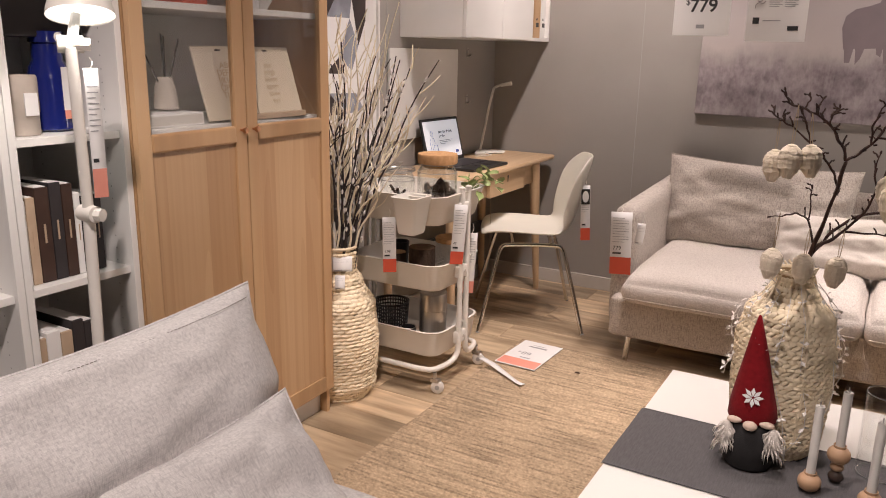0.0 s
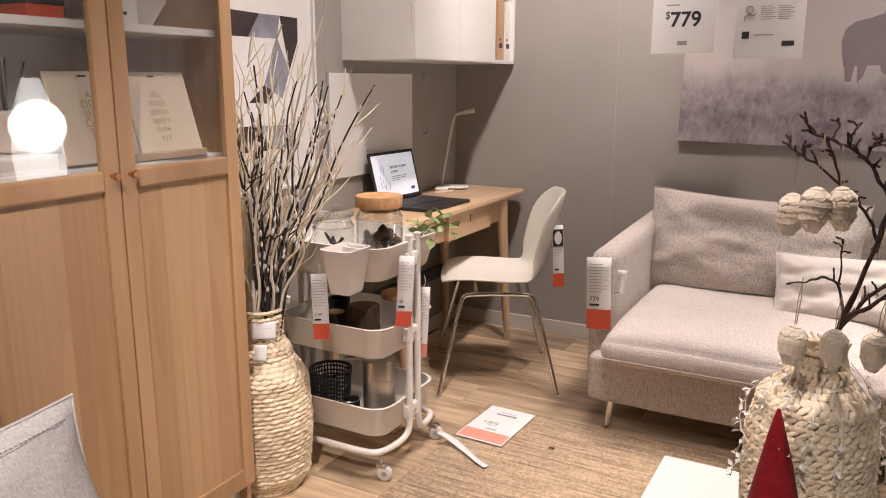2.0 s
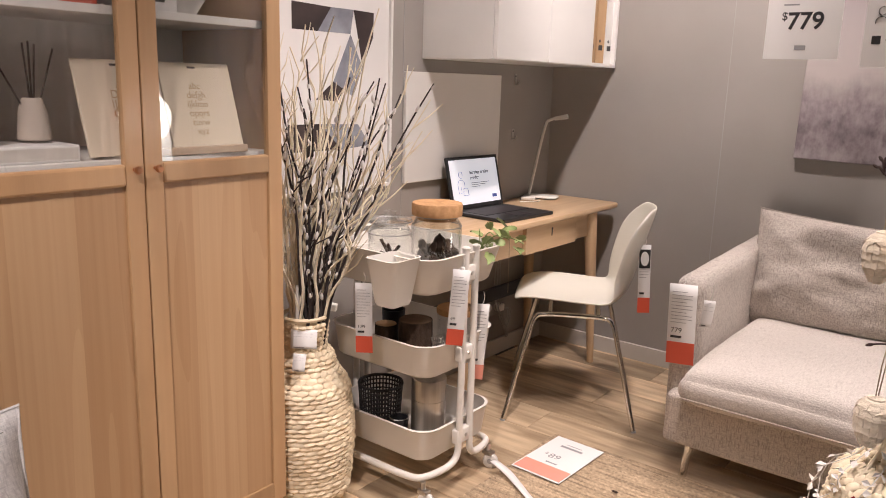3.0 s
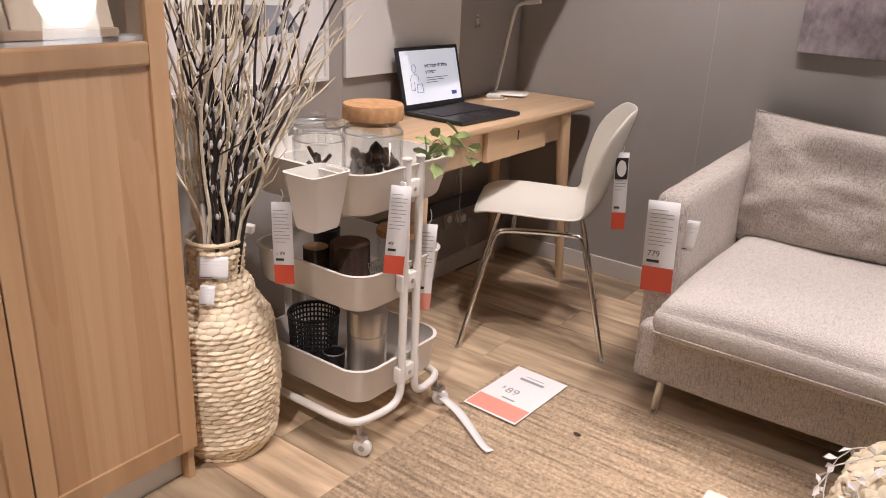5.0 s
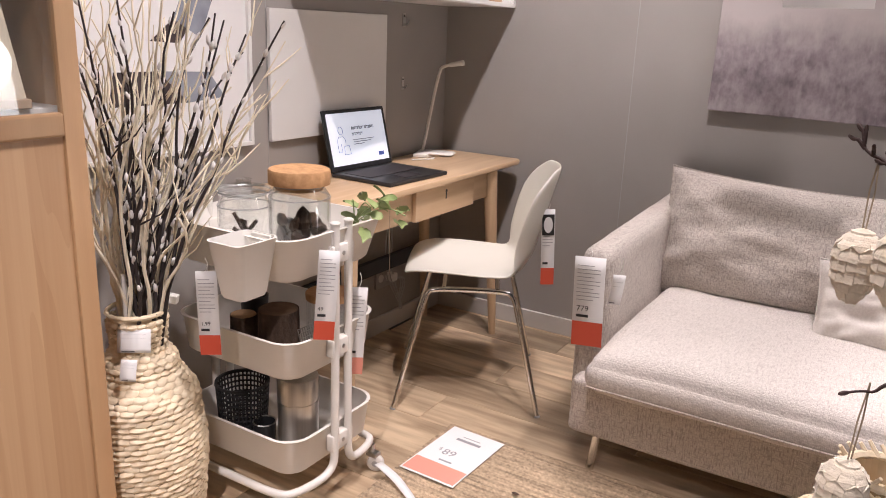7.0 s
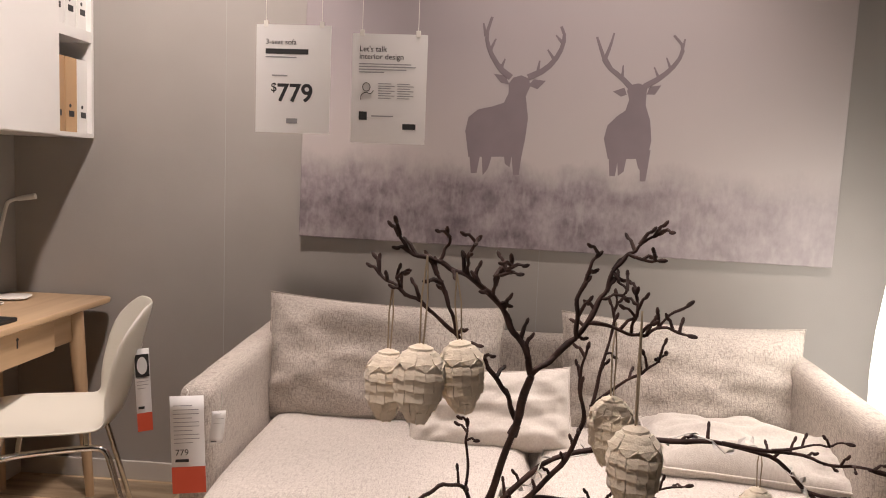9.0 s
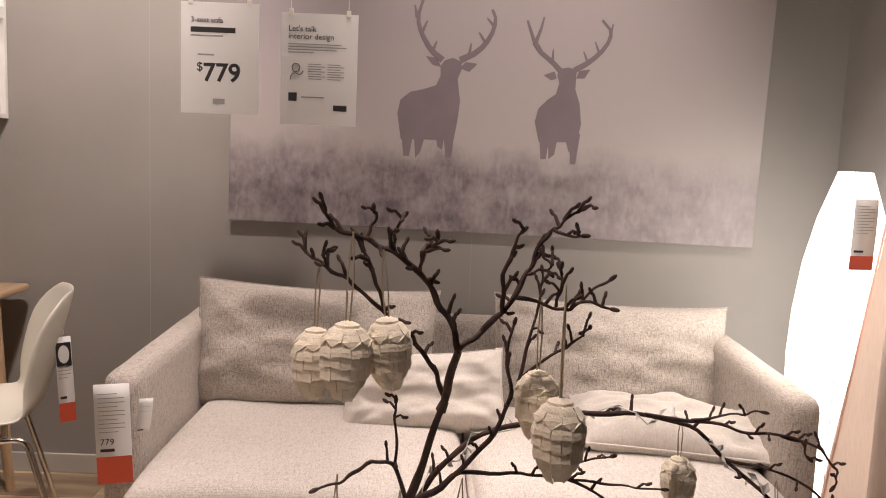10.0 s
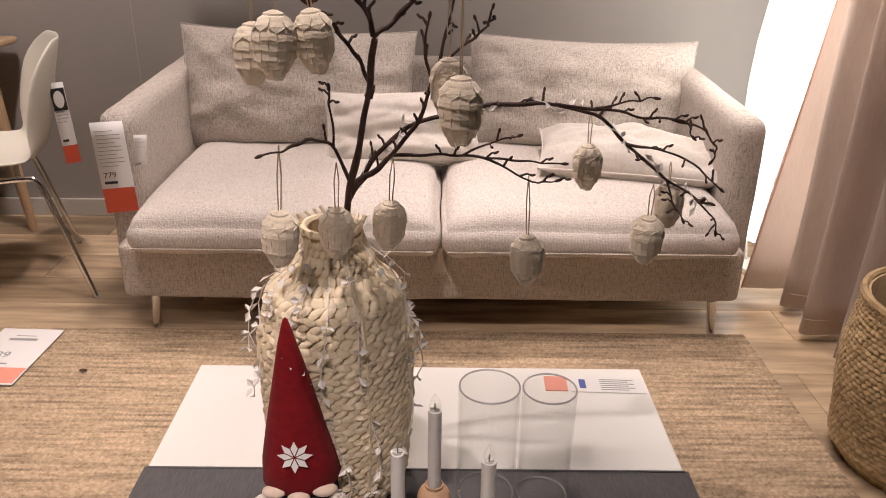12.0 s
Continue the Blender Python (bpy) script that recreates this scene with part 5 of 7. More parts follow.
for a in range(6):
    part("rib", tube([(r * 1.004 * math.cos(a * 1.0472), r * 1.004 * math.sin(a * 1.0472), z) for r, z in prof], 0.0018, 5), M_PAPER, lampf)
# Added point lamp in front of the shade, outside it, to strengthen its glow.
pt = bpy.data.lights.new("paper_lamp_bulb", "POINT")
pt.energy, pt.color, pt.shadow_soft_size = 8, (1.0, 0.88, 0.76), 0.15
new("paper_lamp_bulb", pt).location = (2.78, 5.3, 1.0)


# ---- curtain ----
def make_curtain(place, z1, plan, seed, label):
    """Cloth swept up from its folded line on the floor; the free edge leans outwards, the folds close towards the top."""
    c = thing("curtain", place, label, "curtain")
    P = [Vector((x, y, 0)) for x, y in plan]
    line = []
    for k in range(len(P) - 1):
        a, b, d, e = P[max(0, k - 1)], P[k], P[k + 1], P[min(len(P) - 1, k + 2)]
        for s in range(6):
            f = s / 6
            line.append(0.5 * (2 * b + (d - a) * f + (2 * a - 5 * b + 4 * d - e) * f * f + (3 * b - a - 3 * d + e) * f ** 3))
    line.append(P[-1])
    bm, m = bmesh.new(), 26
    cols = []
    for i, p in enumerate(line):
        free = max(0.0, 1 - i / 16)
        col = []
        for q in range(m + 1):
            v = z1 * q / m
            x = p.x + (0.125 * free + 0.02 * (1 - free)) * min(v, 1.5) / 1.0
            x = 0.07 + (x - 0.07) * (1 - 0.12 * v / z1) + 0.012 * noise.noise(Vector((i * 0.07, v * 1.5, seed)))
            y = p.y + 0.014 * noise.noise(Vector((i * 0.06, v * 1.1, seed + 5)))
            col.append(bm.verts.new((x, y, v + 0.006 * noise.noise(Vector((i * 0.15, 0, seed))) * (q == 0))))
        cols.append(col)
    for a, b in zip(cols, cols[1:]):
        for q in range(m):
            bm.faces.new((a[q], b[q], b[q + 1], a[q + 1]))
    ob = part("cloth", bm, M_CURTAIN, c, smooth=True)
    ob.modifiers.new("thick", "SOLIDIFY").thickness = 0.0015
    part("edge_hem", tube([col.copy() for col in EDGE(line[0], z1)], 0.0035, 6), M_SHEER, c, "darker folded side hem")
    part("bottom_hem", tube([(p.x, p.y, 0.05) for p in line], 0.0014, 5), M_CURTAIN, c, "stitched bottom hem")
    return c


def EDGE(p, z1):
    out = []
    for q in range(27):
        v = z1 * q / 26
        x = p.x + 0.125 * min(v, 1.5)
        out.append(Vector((0.07 + (x - 0.07) * (1 - 0.12 * v / z1), p.y - 0.003, v)))
    return out


FOLDS = [(-0.145, 0.245), (-0.07, 0.243), (0.0, 0.24), (0.02, 0.205), (-0.045, 0.145), (-0.063, 0.12), (-0.04, 0.095), (0.05, 0.06), (0.055, 0.0),
         (-0.05, -0.03), (-0.077, -0.06), (-0.045, -0.078), (0.055, -0.075), (0.065, -0.13)]
for k in range(5):
    FOLDS += [(-0.01 + 0.004 * k, -0.18 - 0.15 * k), (-0.035, -0.205 - 0.15 * k), (0.0, -0.228 - 0.15 * k), (0.07, -0.23 - 0.15 * k), (0.078, -0.275 - 0.15 * k)]
make_curtain((3.0, 5.0, 0.035), 2.9, FOLDS, 2.0, "dusty pink floor-length curtain lit by the paper lamp")


# ---- woven vessels ----
def weave(parent, radius_at, z0, z1, pitch, around, lump, material, slant=0.0, name="weave", seed=1, turned=False):
    """Rows of staggered fibre lumps over the core."""
    rnd = random.Random(seed)
    verts, faces = [], []
    rows = int((z1 - z0) / pitch)
    base = []
    U, V = 6, 4
    for i in range(V + 1):
        th = math.pi * i / V
        for j in range(U):
            ph = 2 * math.pi * j / U
            base.append((math.sin(th) * math.cos(ph), math.cos(th), math.sin(th) * math.sin(ph)))
    for k in range(rows):
        z = z0 + (k + 0.5) * pitch
        r = radius_at(z)
        slope = (radius_at(z + 0.005) - radius_at(z - 0.005)) / 0.01
        cnt = max(8, int(around * (0.55 + 0.45 * r / radius_at((z0 + z1) * 0.4))))
        for q in range(cnt):
            a = 2 * math.pi * (q + 0.5 * (k % 2) + rnd.uniform(-0.06, 0.06)) / cnt
            ln = 2 * math.pi * r / cnt * 0.62 * rnd.uniform(0.9, 1.12)
            th, hh = lump * rnd.uniform(0.8, 1.25), pitch * 0.66 * rnd.uniform(0.85, 1.15)
            sl = slant * (-0.35 if turned and k % 2 == 0 else 1) + rnd.uniform(-0.1, 0.1)
            o = len(verts)
            for bx, by, bz in base:
                t_, n_, u_ = by * ln, bx * th, bz * hh + by * ln * math.tan(sl)
                rr = r + n_ + slope * u_
                verts.append((rr * math.cos(a) - t_ * math.sin(a), rr * math.sin(a) + t_ * math.cos(a), z + u_ + rnd.uniform(-0.001, 0.001)))
            for i in range(V):
                for j in range(U):
                    faces.append((o + i * U + j, o + (i + 1) * U + j, o + (i + 1) * U + (j + 1) % U, o + i * U + (j + 1) % U))
    me = bpy.data.meshes.new(name)
    me.from_pydata(verts, [], faces)
    me.update()
    return tagged(part_mesh(name, me, material, parent, smooth=True), kind="stuff")


def smooth_profile(points):
    zs, rs = [p[0] for p in points], [p[1] for p in points]
    def at(z):
        z = max(zs[0], min(zs[-1], z))
        for a in range(len(zs) - 1):
            if z <= zs[a + 1]:
                f = (z - zs[a]) / (zs[a + 1] - zs[a])
                f = f * f * (3 - 2 * f)
                return rs[a] + (rs[a + 1] - rs[a]) * f
        return rs[-1]
    return at


FV = smooth_profile([(0, 0.105), (0.06, 0.132), (0.22, 0.143), (0.36, 0.13), (0.45, 0.085), (0.5, 0.06), (0.58, 0.066)])
fvase = thing("floor_vase", (0.1, 4.086, 0), "tall pale woven-fibre floor vase holding dried branches", "vase")
part("core", lathe([(0.0, 0.004)] + [(FV(z) - 0.002, z) for z in [0.004 + k * 0.024 for k in range(24)]] + [(0.055, 0.575), (0.05, 0.5), (0, 0.45)], 28), M_RATTAN, fvase)
weave(fvase, FV, 0.0, 0.58, 0.0135, 26, 0.0082, M_RATTAN, slant=0.06, seed=3)
part("rim", tube([(0.067 * math.cos(k * math.pi / 12), 0.067 * math.sin(k * math.pi / 12), 0.582) for k in range(25)], 0.006, 6, caps=False), M_RATTAN, fvase, "bound woven rim")
vtag = price_tag("price_tag", pose(0.128, 4.006, 0.505, 72, 0, 37), 0.075, 0.055, 0.0, "", label="white label on the woven vase neck", rows=3)
price_tag("price_tag", pose(0.158, 3.985, 0.45, 70, 3, 37), 0.036, 0.05, 0.0, "", label="small white tag below the vase label", rows=3)
tab = thing("shelf_label", (0.15, 4.165, 0.585), "blank white plastic label arm beside the trolley", "label")
part("strip", box(-0.09, 0.0, -0.012, 0.01, 0, 0.022, 0.003, m=pose(0, 0, 0, 0, 10, 30)), M_PLASTIC, tab)

# dried branches in the floor vase
dry = thing("dried_branches", (0.1, 4.086, 0.46), "pussy willow and curly pale twigs in the woven vase", "branches")
rnd = random.Random(11)
def bend_path(a, spread, height, wob, n=7, start=0.035):
    pts = []
    s0 = Vector((rnd.uniform(-start, start), rnd.uniform(-start, start), 0.0))
    for k in range(n + 1):
        f = k / n
        q = s0 + Vector((spread * math.cos(a) * f ** 1.35, spread * math.sin(a) * f ** 1.35, height * f))
        q += Vector((rnd.uniform(-wob, wob), rnd.uniform(-wob, wob), 0)) * min(1, f * 2)
        q.y = max(q.y, -0.105 + 0.02 * rnd.random()) if q.z > 0.08 else q.y
        q.x = max(q.x, -0.26)
        pts.append(q)
    return pts
def catkin_mesh(r, h):
    b = lathe([(0, -h), (r * 0.8, -h * 0.55), (r, -h * 0.05), (r * 0.7, h * 0.55), (0, h)], 7)
    me = bpy.data.meshes.new("catkin")
    b.to_mesh(me)
    b.free()
    for f in me.polygons:
        f.use_smooth = True
    me.materials.append(M_BUD)
    return me
CATKINS = [catkin_mesh(0.0046, 0.0105), catkin_mesh(0.0054, 0.013)]
for i in range(16):
    a = rnd.uniform(-0.3, 1.15)
    pts = [q + Vector((0.022, -0.014, 0)) for q in bend_path(a, rnd.uniform(0.06, 0.38) if i % 4 else rnd.uniform(-0.16, 0.0), rnd.uniform(0.5, 0.9), 0.017)]
    b = tube(pts, [0.0056 * (1 - 0.65 * k / 7) for k in range(8)], 6, smooth_steps=1)
    part("dark_stem", b, M_BLACKTWIG, dry, "dark willow stem")
    for k in range(rnd.randint(11, 17)):
        f = rnd.uniform(0.3, 0.99) * 7
        i0 = min(6, int(f))
        p = pts[i0].lerp(pts[i0 + 1], f - i0)
        d = (pts[i0 + 1] - pts[i0]).normalized()
        off = Vector((rnd.uniform(-1, 1), rnd.uniform(-1, 1), 0.2)) * 0.006
        q = (d + off * 40).normalized().to_track_quat("Z", "Y").to_matrix().to_4x4()
        bud = new("catkin", CATKINS[k % 2])
        bud.parent = dry
        bud.matrix_local = Matrix.Translation(p + off) @ q
    if i % 2 == 0:
        for s in range(3):
            f = rnd.uniform(0.35, 0.8) * 7
            p = pts[int(f)]
            e = p + Vector((rnd.uniform(-0.02, 0.1), rnd.uniform(-0.02, 0.06), rnd.uniform(0.07, 0.16)))
            part("side_twig", tube([p, p.lerp(e, 0.5) + Vector((0.012, 0, -0.008)), e], (0.0022, 0.0018, 0.001), 5), M_BLACKTWIG, dry)
for i in range(50):
    a = rnd.uniform(0.9, 4.1) if i % 4 else rnd.uniform(-0.5, 1.0)
    pts = bend_path(a, rnd.uniform(0.02, 0.3), rnd.uniform(0.5, 1.0), 0.026, 10)
    part("pale_stem", tube(pts, [0.0052 * (1 - 0.66 * k / 10) for k in range(11)], 5, smooth_steps=1), M_STRAW, dry, "pale curly twig")
    for s in range(3):
        k = rnd.randint(4, 9)
        e = pts[k] + Vector((rnd.uniform(-0.05, 0.08), rnd.uniform(-0.015, 0.05), rnd.uniform(0.05, 0.13)))
        e.y = max(e.y, -0.105)
        part("side_twig", tube([pts[k], pts[k].lerp(e, 0.5) + Vector((rnd.uniform(-0.015, 0.015), 0, 0)), e], (0.002, 0.0016, 0.0008), 4), M_STRAW, dry)
for reach, lift, side in ((0.36, 0.75, 0.0), (0.33, 0.66, 0.03), (0.27, 0.6, -0.02)):
    way = Vector((0.62, 0.78, 0))
    pts = [way * reach * (k / 9) ** 1.25 + Vector((-0.02 + side * k / 9 + rnd.uniform(-0.01, 0.01), 0.02 + rnd.uniform(-0.01, 0.01), lift * k / 9)) for k in range(10)]
    part("pale_stem", tube(pts, [0.0042 * (1 - 0.68 * k / 9) for k in range(10)], 5, smooth_steps=1), M_STRAW, dry, "pale curly twig reaching out")
    for k in (5, 6, 7, 8):
        e = pts[k] + Vector((rnd.uniform(0.02, 0.07), rnd.uniform(0.02, 0.07), rnd.uniform(0.04, 0.1)))
        part("side_twig", tube([pts[k], pts[k].lerp(e, 0.5) + Vector((0.008, -0.005, 0)), e], (0.0026, 0.0021, 0.001), 4), M_STRAW, dry)
for k in range(5):
    a = k * 1.25
    part("tissue_wrap", tube([(0.02 * math.cos(a), 0.02 * math.sin(a), -0.0), (0.035 * math.cos(a), 0.035 * math.sin(a), 0.1), (0.04 * math.cos(a), 0.04 * math.sin(a), 0.16 + 0.015 * k)], (0.01, 0.012, 0.004), 6), M_CERAMIC, dry, "crumpled pale wrapping")


# ---- trolley ----
trolley = thing("utility_trolley", (0.215, 4.44, 0), "cream-white metal trolley with three trays", "trolley")
def tray(z0, z1, hx, hy, flare):
    """Open pan with rounded corners and a rolled rim."""
    bm = bmesh.new()
    def ring(x, y, r, z):
        out = []
        for cx, cy, a0 in ((x - r, y - r, 0), (-x + r, y - r, 90), (-x + r, -y + r, 180), (x - r, -y + r, 270)):
            for k in range(7):
                a = radians(a0 + 15 * k)
                out.append(bm.verts.new((cx + r * math.cos(a), cy + r * math.sin(a), z)))
        return out
    rings = [ring(hx - flare - 0.008, hy - flare - 0.008, 0.05, z0), ring(hx - flare, hy - flare, 0.055, z0 + 0.008), ring(hx, hy, 0.065, z1), ring(hx + 0.004, hy + 0.004, 0.067, z1 + 0.003), ring(hx - 0.004, hy - 0.004, 0.064, z1 + 0.004),
             ring(hx - flare - 0.003, hy - flare - 0.003, 0.053, z0 + 0.011), ring(hx - flare - 0.012, hy - flare - 0.012, 0.046, z0 + 0.004)]
    for a, b in zip(rings, rings[1:]):
        for k in range(len(a)):
            bm.faces.new((a[k], a[(k + 1) % len(a)], b[(k + 1) % len(a)], b[k]))
    bm.faces.new(rings[0][::-1])
    bm.faces.new(rings[-1])
    return bm
for z0, z1, flare in ((0.135, 0.235, 0.012), (0.40, 0.5, 0.012), (0.655, 0.765, 0.026)):
    part("tray", tray(z0, z1, 0.198 + flare, 0.163 + flare * 1.3, flare), M_METALW, trolley, "deep cream-white tray", smooth=True)
for sx in (1, -1):
    for sy in (1, -1):
        part("upright", tube([(sx * 0.222, sy * 0.026, 0.785), (sx * 0.222, sy * 0.026, 0.16), (sx * 0.222, sy * 0.035, 0.115), (sx * 0.215, sy * 0.075, 0.095), (sx * 0.2, sy * 0.16, 0.093), (sx * 0.17, sy * 0.19, 0.093), (0, sy * 0.19, 0.093)], 0.011, 12, smooth_steps=2), M_METALW, trolley, smooth=True)
        part("end_cap", ball((sx * 0.222, sy * 0.026, 0.785), (0.0135, 0.0135, 0.006)), M_PLASTIC, trolley)
    for z in (0.18, 0.45, 0.7):
        br = part("bracket", box(sx * 0.216 - 0.012, sx * 0.216 + 0.012, -0.042, 0.042, z - 0.018, z + 0.03, 0.004), M_METALW, trolley, smooth=True)
        part("screw", ball((sx * 0.2285, 0, z + 0.006), (0.003, 0.006, 0.006)), M_STEEL, br)
    for sy in (1, -1):
        cx, cy = sx * 0.2, sy * 0.17
        cst = part("caster", tube([(cx, cy, 0.083), (cx, cy, 0.058)], 0.008, 10), M_STEEL, trolley, "swivel caster")
        part("fork", box(cx - 0.014, cx + 0.022, cy - 0.0135, cy + 0.0135, 0.045, 0.06, 0.004), M_STEEL, cst)
        w = lathe([(0.0, -0.009), (0.022, -0.009), (0.0255, -0.006), (0.0255, 0.006), (0.022, 0.009), (0, 0.009)], 22)
        bmesh.ops.transform(w, matrix=pose(cx + 0.012, cy, 0.026, 90, 0, 20), verts=w.verts)
        part("wheel", w, M_CERAMIC, cst, "pale plastic wheel", smooth=True)
        h = lathe([(0.0, -0.0095), (0.009, -0.0105), (0.009, 0.0105), (0, 0.0105)], 14)
        bmesh.ops.transform(h, matrix=pose(cx + 0.012, cy, 0.026, 90, 0, 20), verts=h.verts)
        part("hub", h, M_GREYPLATE, cst)
strap = thing("anchor_strap", (0.455, 4.585, 0.012), "white fabric strap lying on the rug", "strap", turn=-20)
b = bmesh.new()
rows = []
for k in range(13):
    q = k / 12
    c = Vector((q * 0.255, 0.012 * math.sin(q * 5.0), 0.002 + 0.03 * (1 - q) ** 3 + 0.003 * abs(math.sin(q * 7))))
    rows.append([b.verts.new(c + Vector((0, sgn * 0.0125, 0.002 * sgn * math.sin(q * 6)))) for sgn in (-1, 1)])
for p, q in zip(rows, rows[1:]):
    b.faces.new((p[0], p[1], q[1], q[0]))
part("band", b, M_PAPER, strap, smooth=True).modifiers.new("thick", "SOLIDIFY").thickness = 0.0016

# small pot clipped on the top tray
pot = thing("hanging_pot", (0.352, 4.19, 0.643), "white plastic clip-on pot on the trolley edge", "pot")
def square_pot(bm, levels, hx, hy):
    rings = []
    for s, z in levels:
        ring = []
        for cx, cy, a0 in ((1, 1, 0), (-1, 1, 90), (-1, -1, 180), (1, -1, 270)):
            r = 0.02 * s
            for k in range(5):
                a = radians(a0 + 22.5 * k)
                ring.append(bm.verts.new((cx * (hx * s - r) + r * math.cos(a), cy * (hy * s - r) + r * math.sin(a), z)))
        rings.append(ring)
    for a, c in zip(rings, rings[1:]):
        for k in range(len(a)):
            bm.faces.new((a[k], a[(k + 1) % len(a)], c[(k + 1) % len(a)], c[k]))
    bm.faces.new(rings[0][::-1])
    bm.faces.new(rings[-1])
    return bm
part("cup", square_pot(bmesh.new(), ((0.62, 0), (0.68, 0.008), (1.0, 0.135), (1.03, 0.137), (0.95, 0.138), (0.64, 0.012)), 0.054, 0.064), M_PLASTIC, pot, smooth=True)
part("clip", box(-0.03, 0.03, 0.055, 0.07, 0.09, 0.136, 0.003), M_PLASTIC, pot)


# ---- on the trolley ----
def glass_jar(place, r, h, lid, label):
    j = thing("storage_jar", place, label, "jar", "jars on the trolley")
    part("glass_body", lathe([(0, 0), (r * 0.92, 0), (r, 0.01), (r, h - 0.03), (r * 0.82, h - 0.008), (r * 0.84, h), (r * 0.8, h), (r * 0.79, h - 0.008), (r - 0.004, h - 0.032), (r - 0.004, 0.012), (0, 0.006)], 36), M_JAR, j, "clear glass body", smooth=True)
    for rr, zz in ((r * 0.93, 0.004), (r * 0.99, h - 0.031), (r * 0.82, h - 0.002)):
        part("glass_edge", tube([(rr * math.cos(k * math.pi / 18), rr * math.sin(k * math.pi / 18), zz) for k in range(37)], 0.0016, 6, caps=False), M_GLASSRIM, j, "thick glass edge")
    if lid == "cork":
        part("cork_lid", lathe([(0, h - 0.012), (r * 0.78, h - 0.012), (r * 0.785, h + 0.001), (r * 0.99, h + 0.002), (r, h + 0.006), (r, h + 0.034), (r * 0.97, h + 0.038), (0, h + 0.038)], 36), M_CORK, j, "thick round cork lid", smooth=True)
    else:
        part("glass_lid", lathe([(0, h + 0.001), (r * 0.96, h + 0.001), (r * 1.0, h + 0.006), (r * 0.98, h + 0.014), (r * 0.3, h + 0.018), (r * 0.24, h + 0.026), (r * 0.3, h + 0.036), (0, h + 0.04)], 32), M_JAR, j, "clear glass lid with a knob", smooth=True)
        part("lid_edge", tube([(r * math.cos(k * math.pi / 18), r * math.sin(k * math.pi / 18), h + 0.006) for k in range(37)], 0.0022, 6, caps=False), M_GLASSRIM, j, "thick glass edge")
    return j


j1 = glass_jar((0.335, 4.4, 0.667), 0.076, 0.205, "cork", "glass jar with a cork lid and bark pieces")
rnd = random.Random(21)
for k in range(30):
    a, q = rnd.uniform(0, 6.28), rnd.uniform(0.01, 0.052)
    c = ball((q * math.cos(a), q * math.sin(a), 0.02 + 0.0034 * k), (rnd.uniform(0.017, 0.03), rnd.uniform(0.01, 0.018), rnd.uniform(0.008, 0.02)), None, 8, 6, pose(0, 0, 0, rnd.uniform(0, 90), rnd.uniform(0, 90), rnd.uniform(0, 180)))
    for v in c.verts:
        v.co += noise.noise_vector(v.co * 60) * 0.004
    part("bark_piece", c, (M_LOGBARK, M_LOGDARK, M_GREYPLATE)[k % 3], j1)
part("cone", lathe([(0, 0.09), (0.014, 0.095), (0.022, 0.115), (0.015, 0.14), (0, 0.155)], 12, centre=(0.02, -0.01, 0)), M_LOGBARK, j1)
j2 = glass_jar((0.175, 4.37, 0.667), 0.068, 0.165, "glass", "glass jar with a glass lid and twigs")
for k in range(8):
    a = k * 1.7
    part("twig", tube([(0.04 * math.cos(a), 0.04 * math.sin(a), 0.012), (-0.03 * math.cos(a + 0.4), -0.03 * math.sin(a + 0.4), 0.11 - 0.009 * k)], (0.007, 0.005), 7), M_LOGBARK, j2, "mossy grey twig")


def make_log(place, r, h, end, label):
    g = thing("log_slice", place, label, "log", "logs on the trolley")
    b = bmesh.new()
    n = 26
    rings = [[b.verts.new(((r * (1 + 0.05 * noise.noise(Vector((math.cos(a) * 2, math.sin(a) * 2, z * 9)))) * math.cos(a)), r * (1 + 0.05 * noise.noise(Vector((math.cos(a) * 3, math.sin(a) * 3, z * 9 + 5)))) * math.sin(a), z)) for a in [2 * math.pi * k / n for k in range(n)]] for z in (0, h * 0.35, h * 0.7, h)]
    for p, q in zip(rings, rings[1:]):
        for k in range(n):
            b.faces.new((p[k], p[(k + 1) % n], q[(k + 1) % n], q[k]))
    b.faces.new(rings[0][::-1])
    part("bark", b, M_LOGBARK, g, "rough dark bark", smooth=True)
    part("cut_face", lathe([(0, h - 0.002), (r * 0.97, h - 0.002), (r * 0.93, h + 0.001), (0, h + 0.002)], 24), end, g, "sawn end grain")


make_log((0.205, 4.325, 0.413), 0.034, 0.11, M_LOGEND, "slim birch log with a pale sawn top")
make_log((0.295, 4.36, 0.413), 0.052, 0.135, M_LOGDARK, "thick dark log with a sawn top")
tin = thing("black_pot", (0.16, 4.41, 0.413), "small black round pot on the middle tray", "pot")
part("body", lathe([(0.03, 0), (0.036, 0.1), (0.038, 0.13), (0.034, 0.13), (0.03, 0.01), (0, 0.01)], 22), M_BLACKPL, tin, smooth=True)
grat = thing("wire_rack", (0.375, 4.40, 0.415), "small folded steel wire grid leaning in the tray", "rack")
gm = bmesh.new()
for k in range(8):
    tube([(0.0, -0.03 + k * 0.0085, 0), (-0.025, -0.03 + k * 0.0085, 0.085)], 0.0012, 5, gm)
    tube([(-0.0035 * k, -0.03, 0.012 * k), (-0.0035 * k, 0.03, 0.012 * k)], 0.0012, 5, gm)
part("wire_grid", gm, M_STEEL, grat)
jar3 = thing("wooden_lid_jar", (0.345, 4.50, 0.413), "jar with a round wooden lid on the middle tray", "jar")
part("glass_body", lathe([(0, 0), (0.055, 0), (0.06, 0.008), (0.06, 0.13), (0.054, 0.135), (0.056, 0.13), (0.056, 0.01), (0, 0.008)], 28), M_GLASS, jar3, smooth=True)
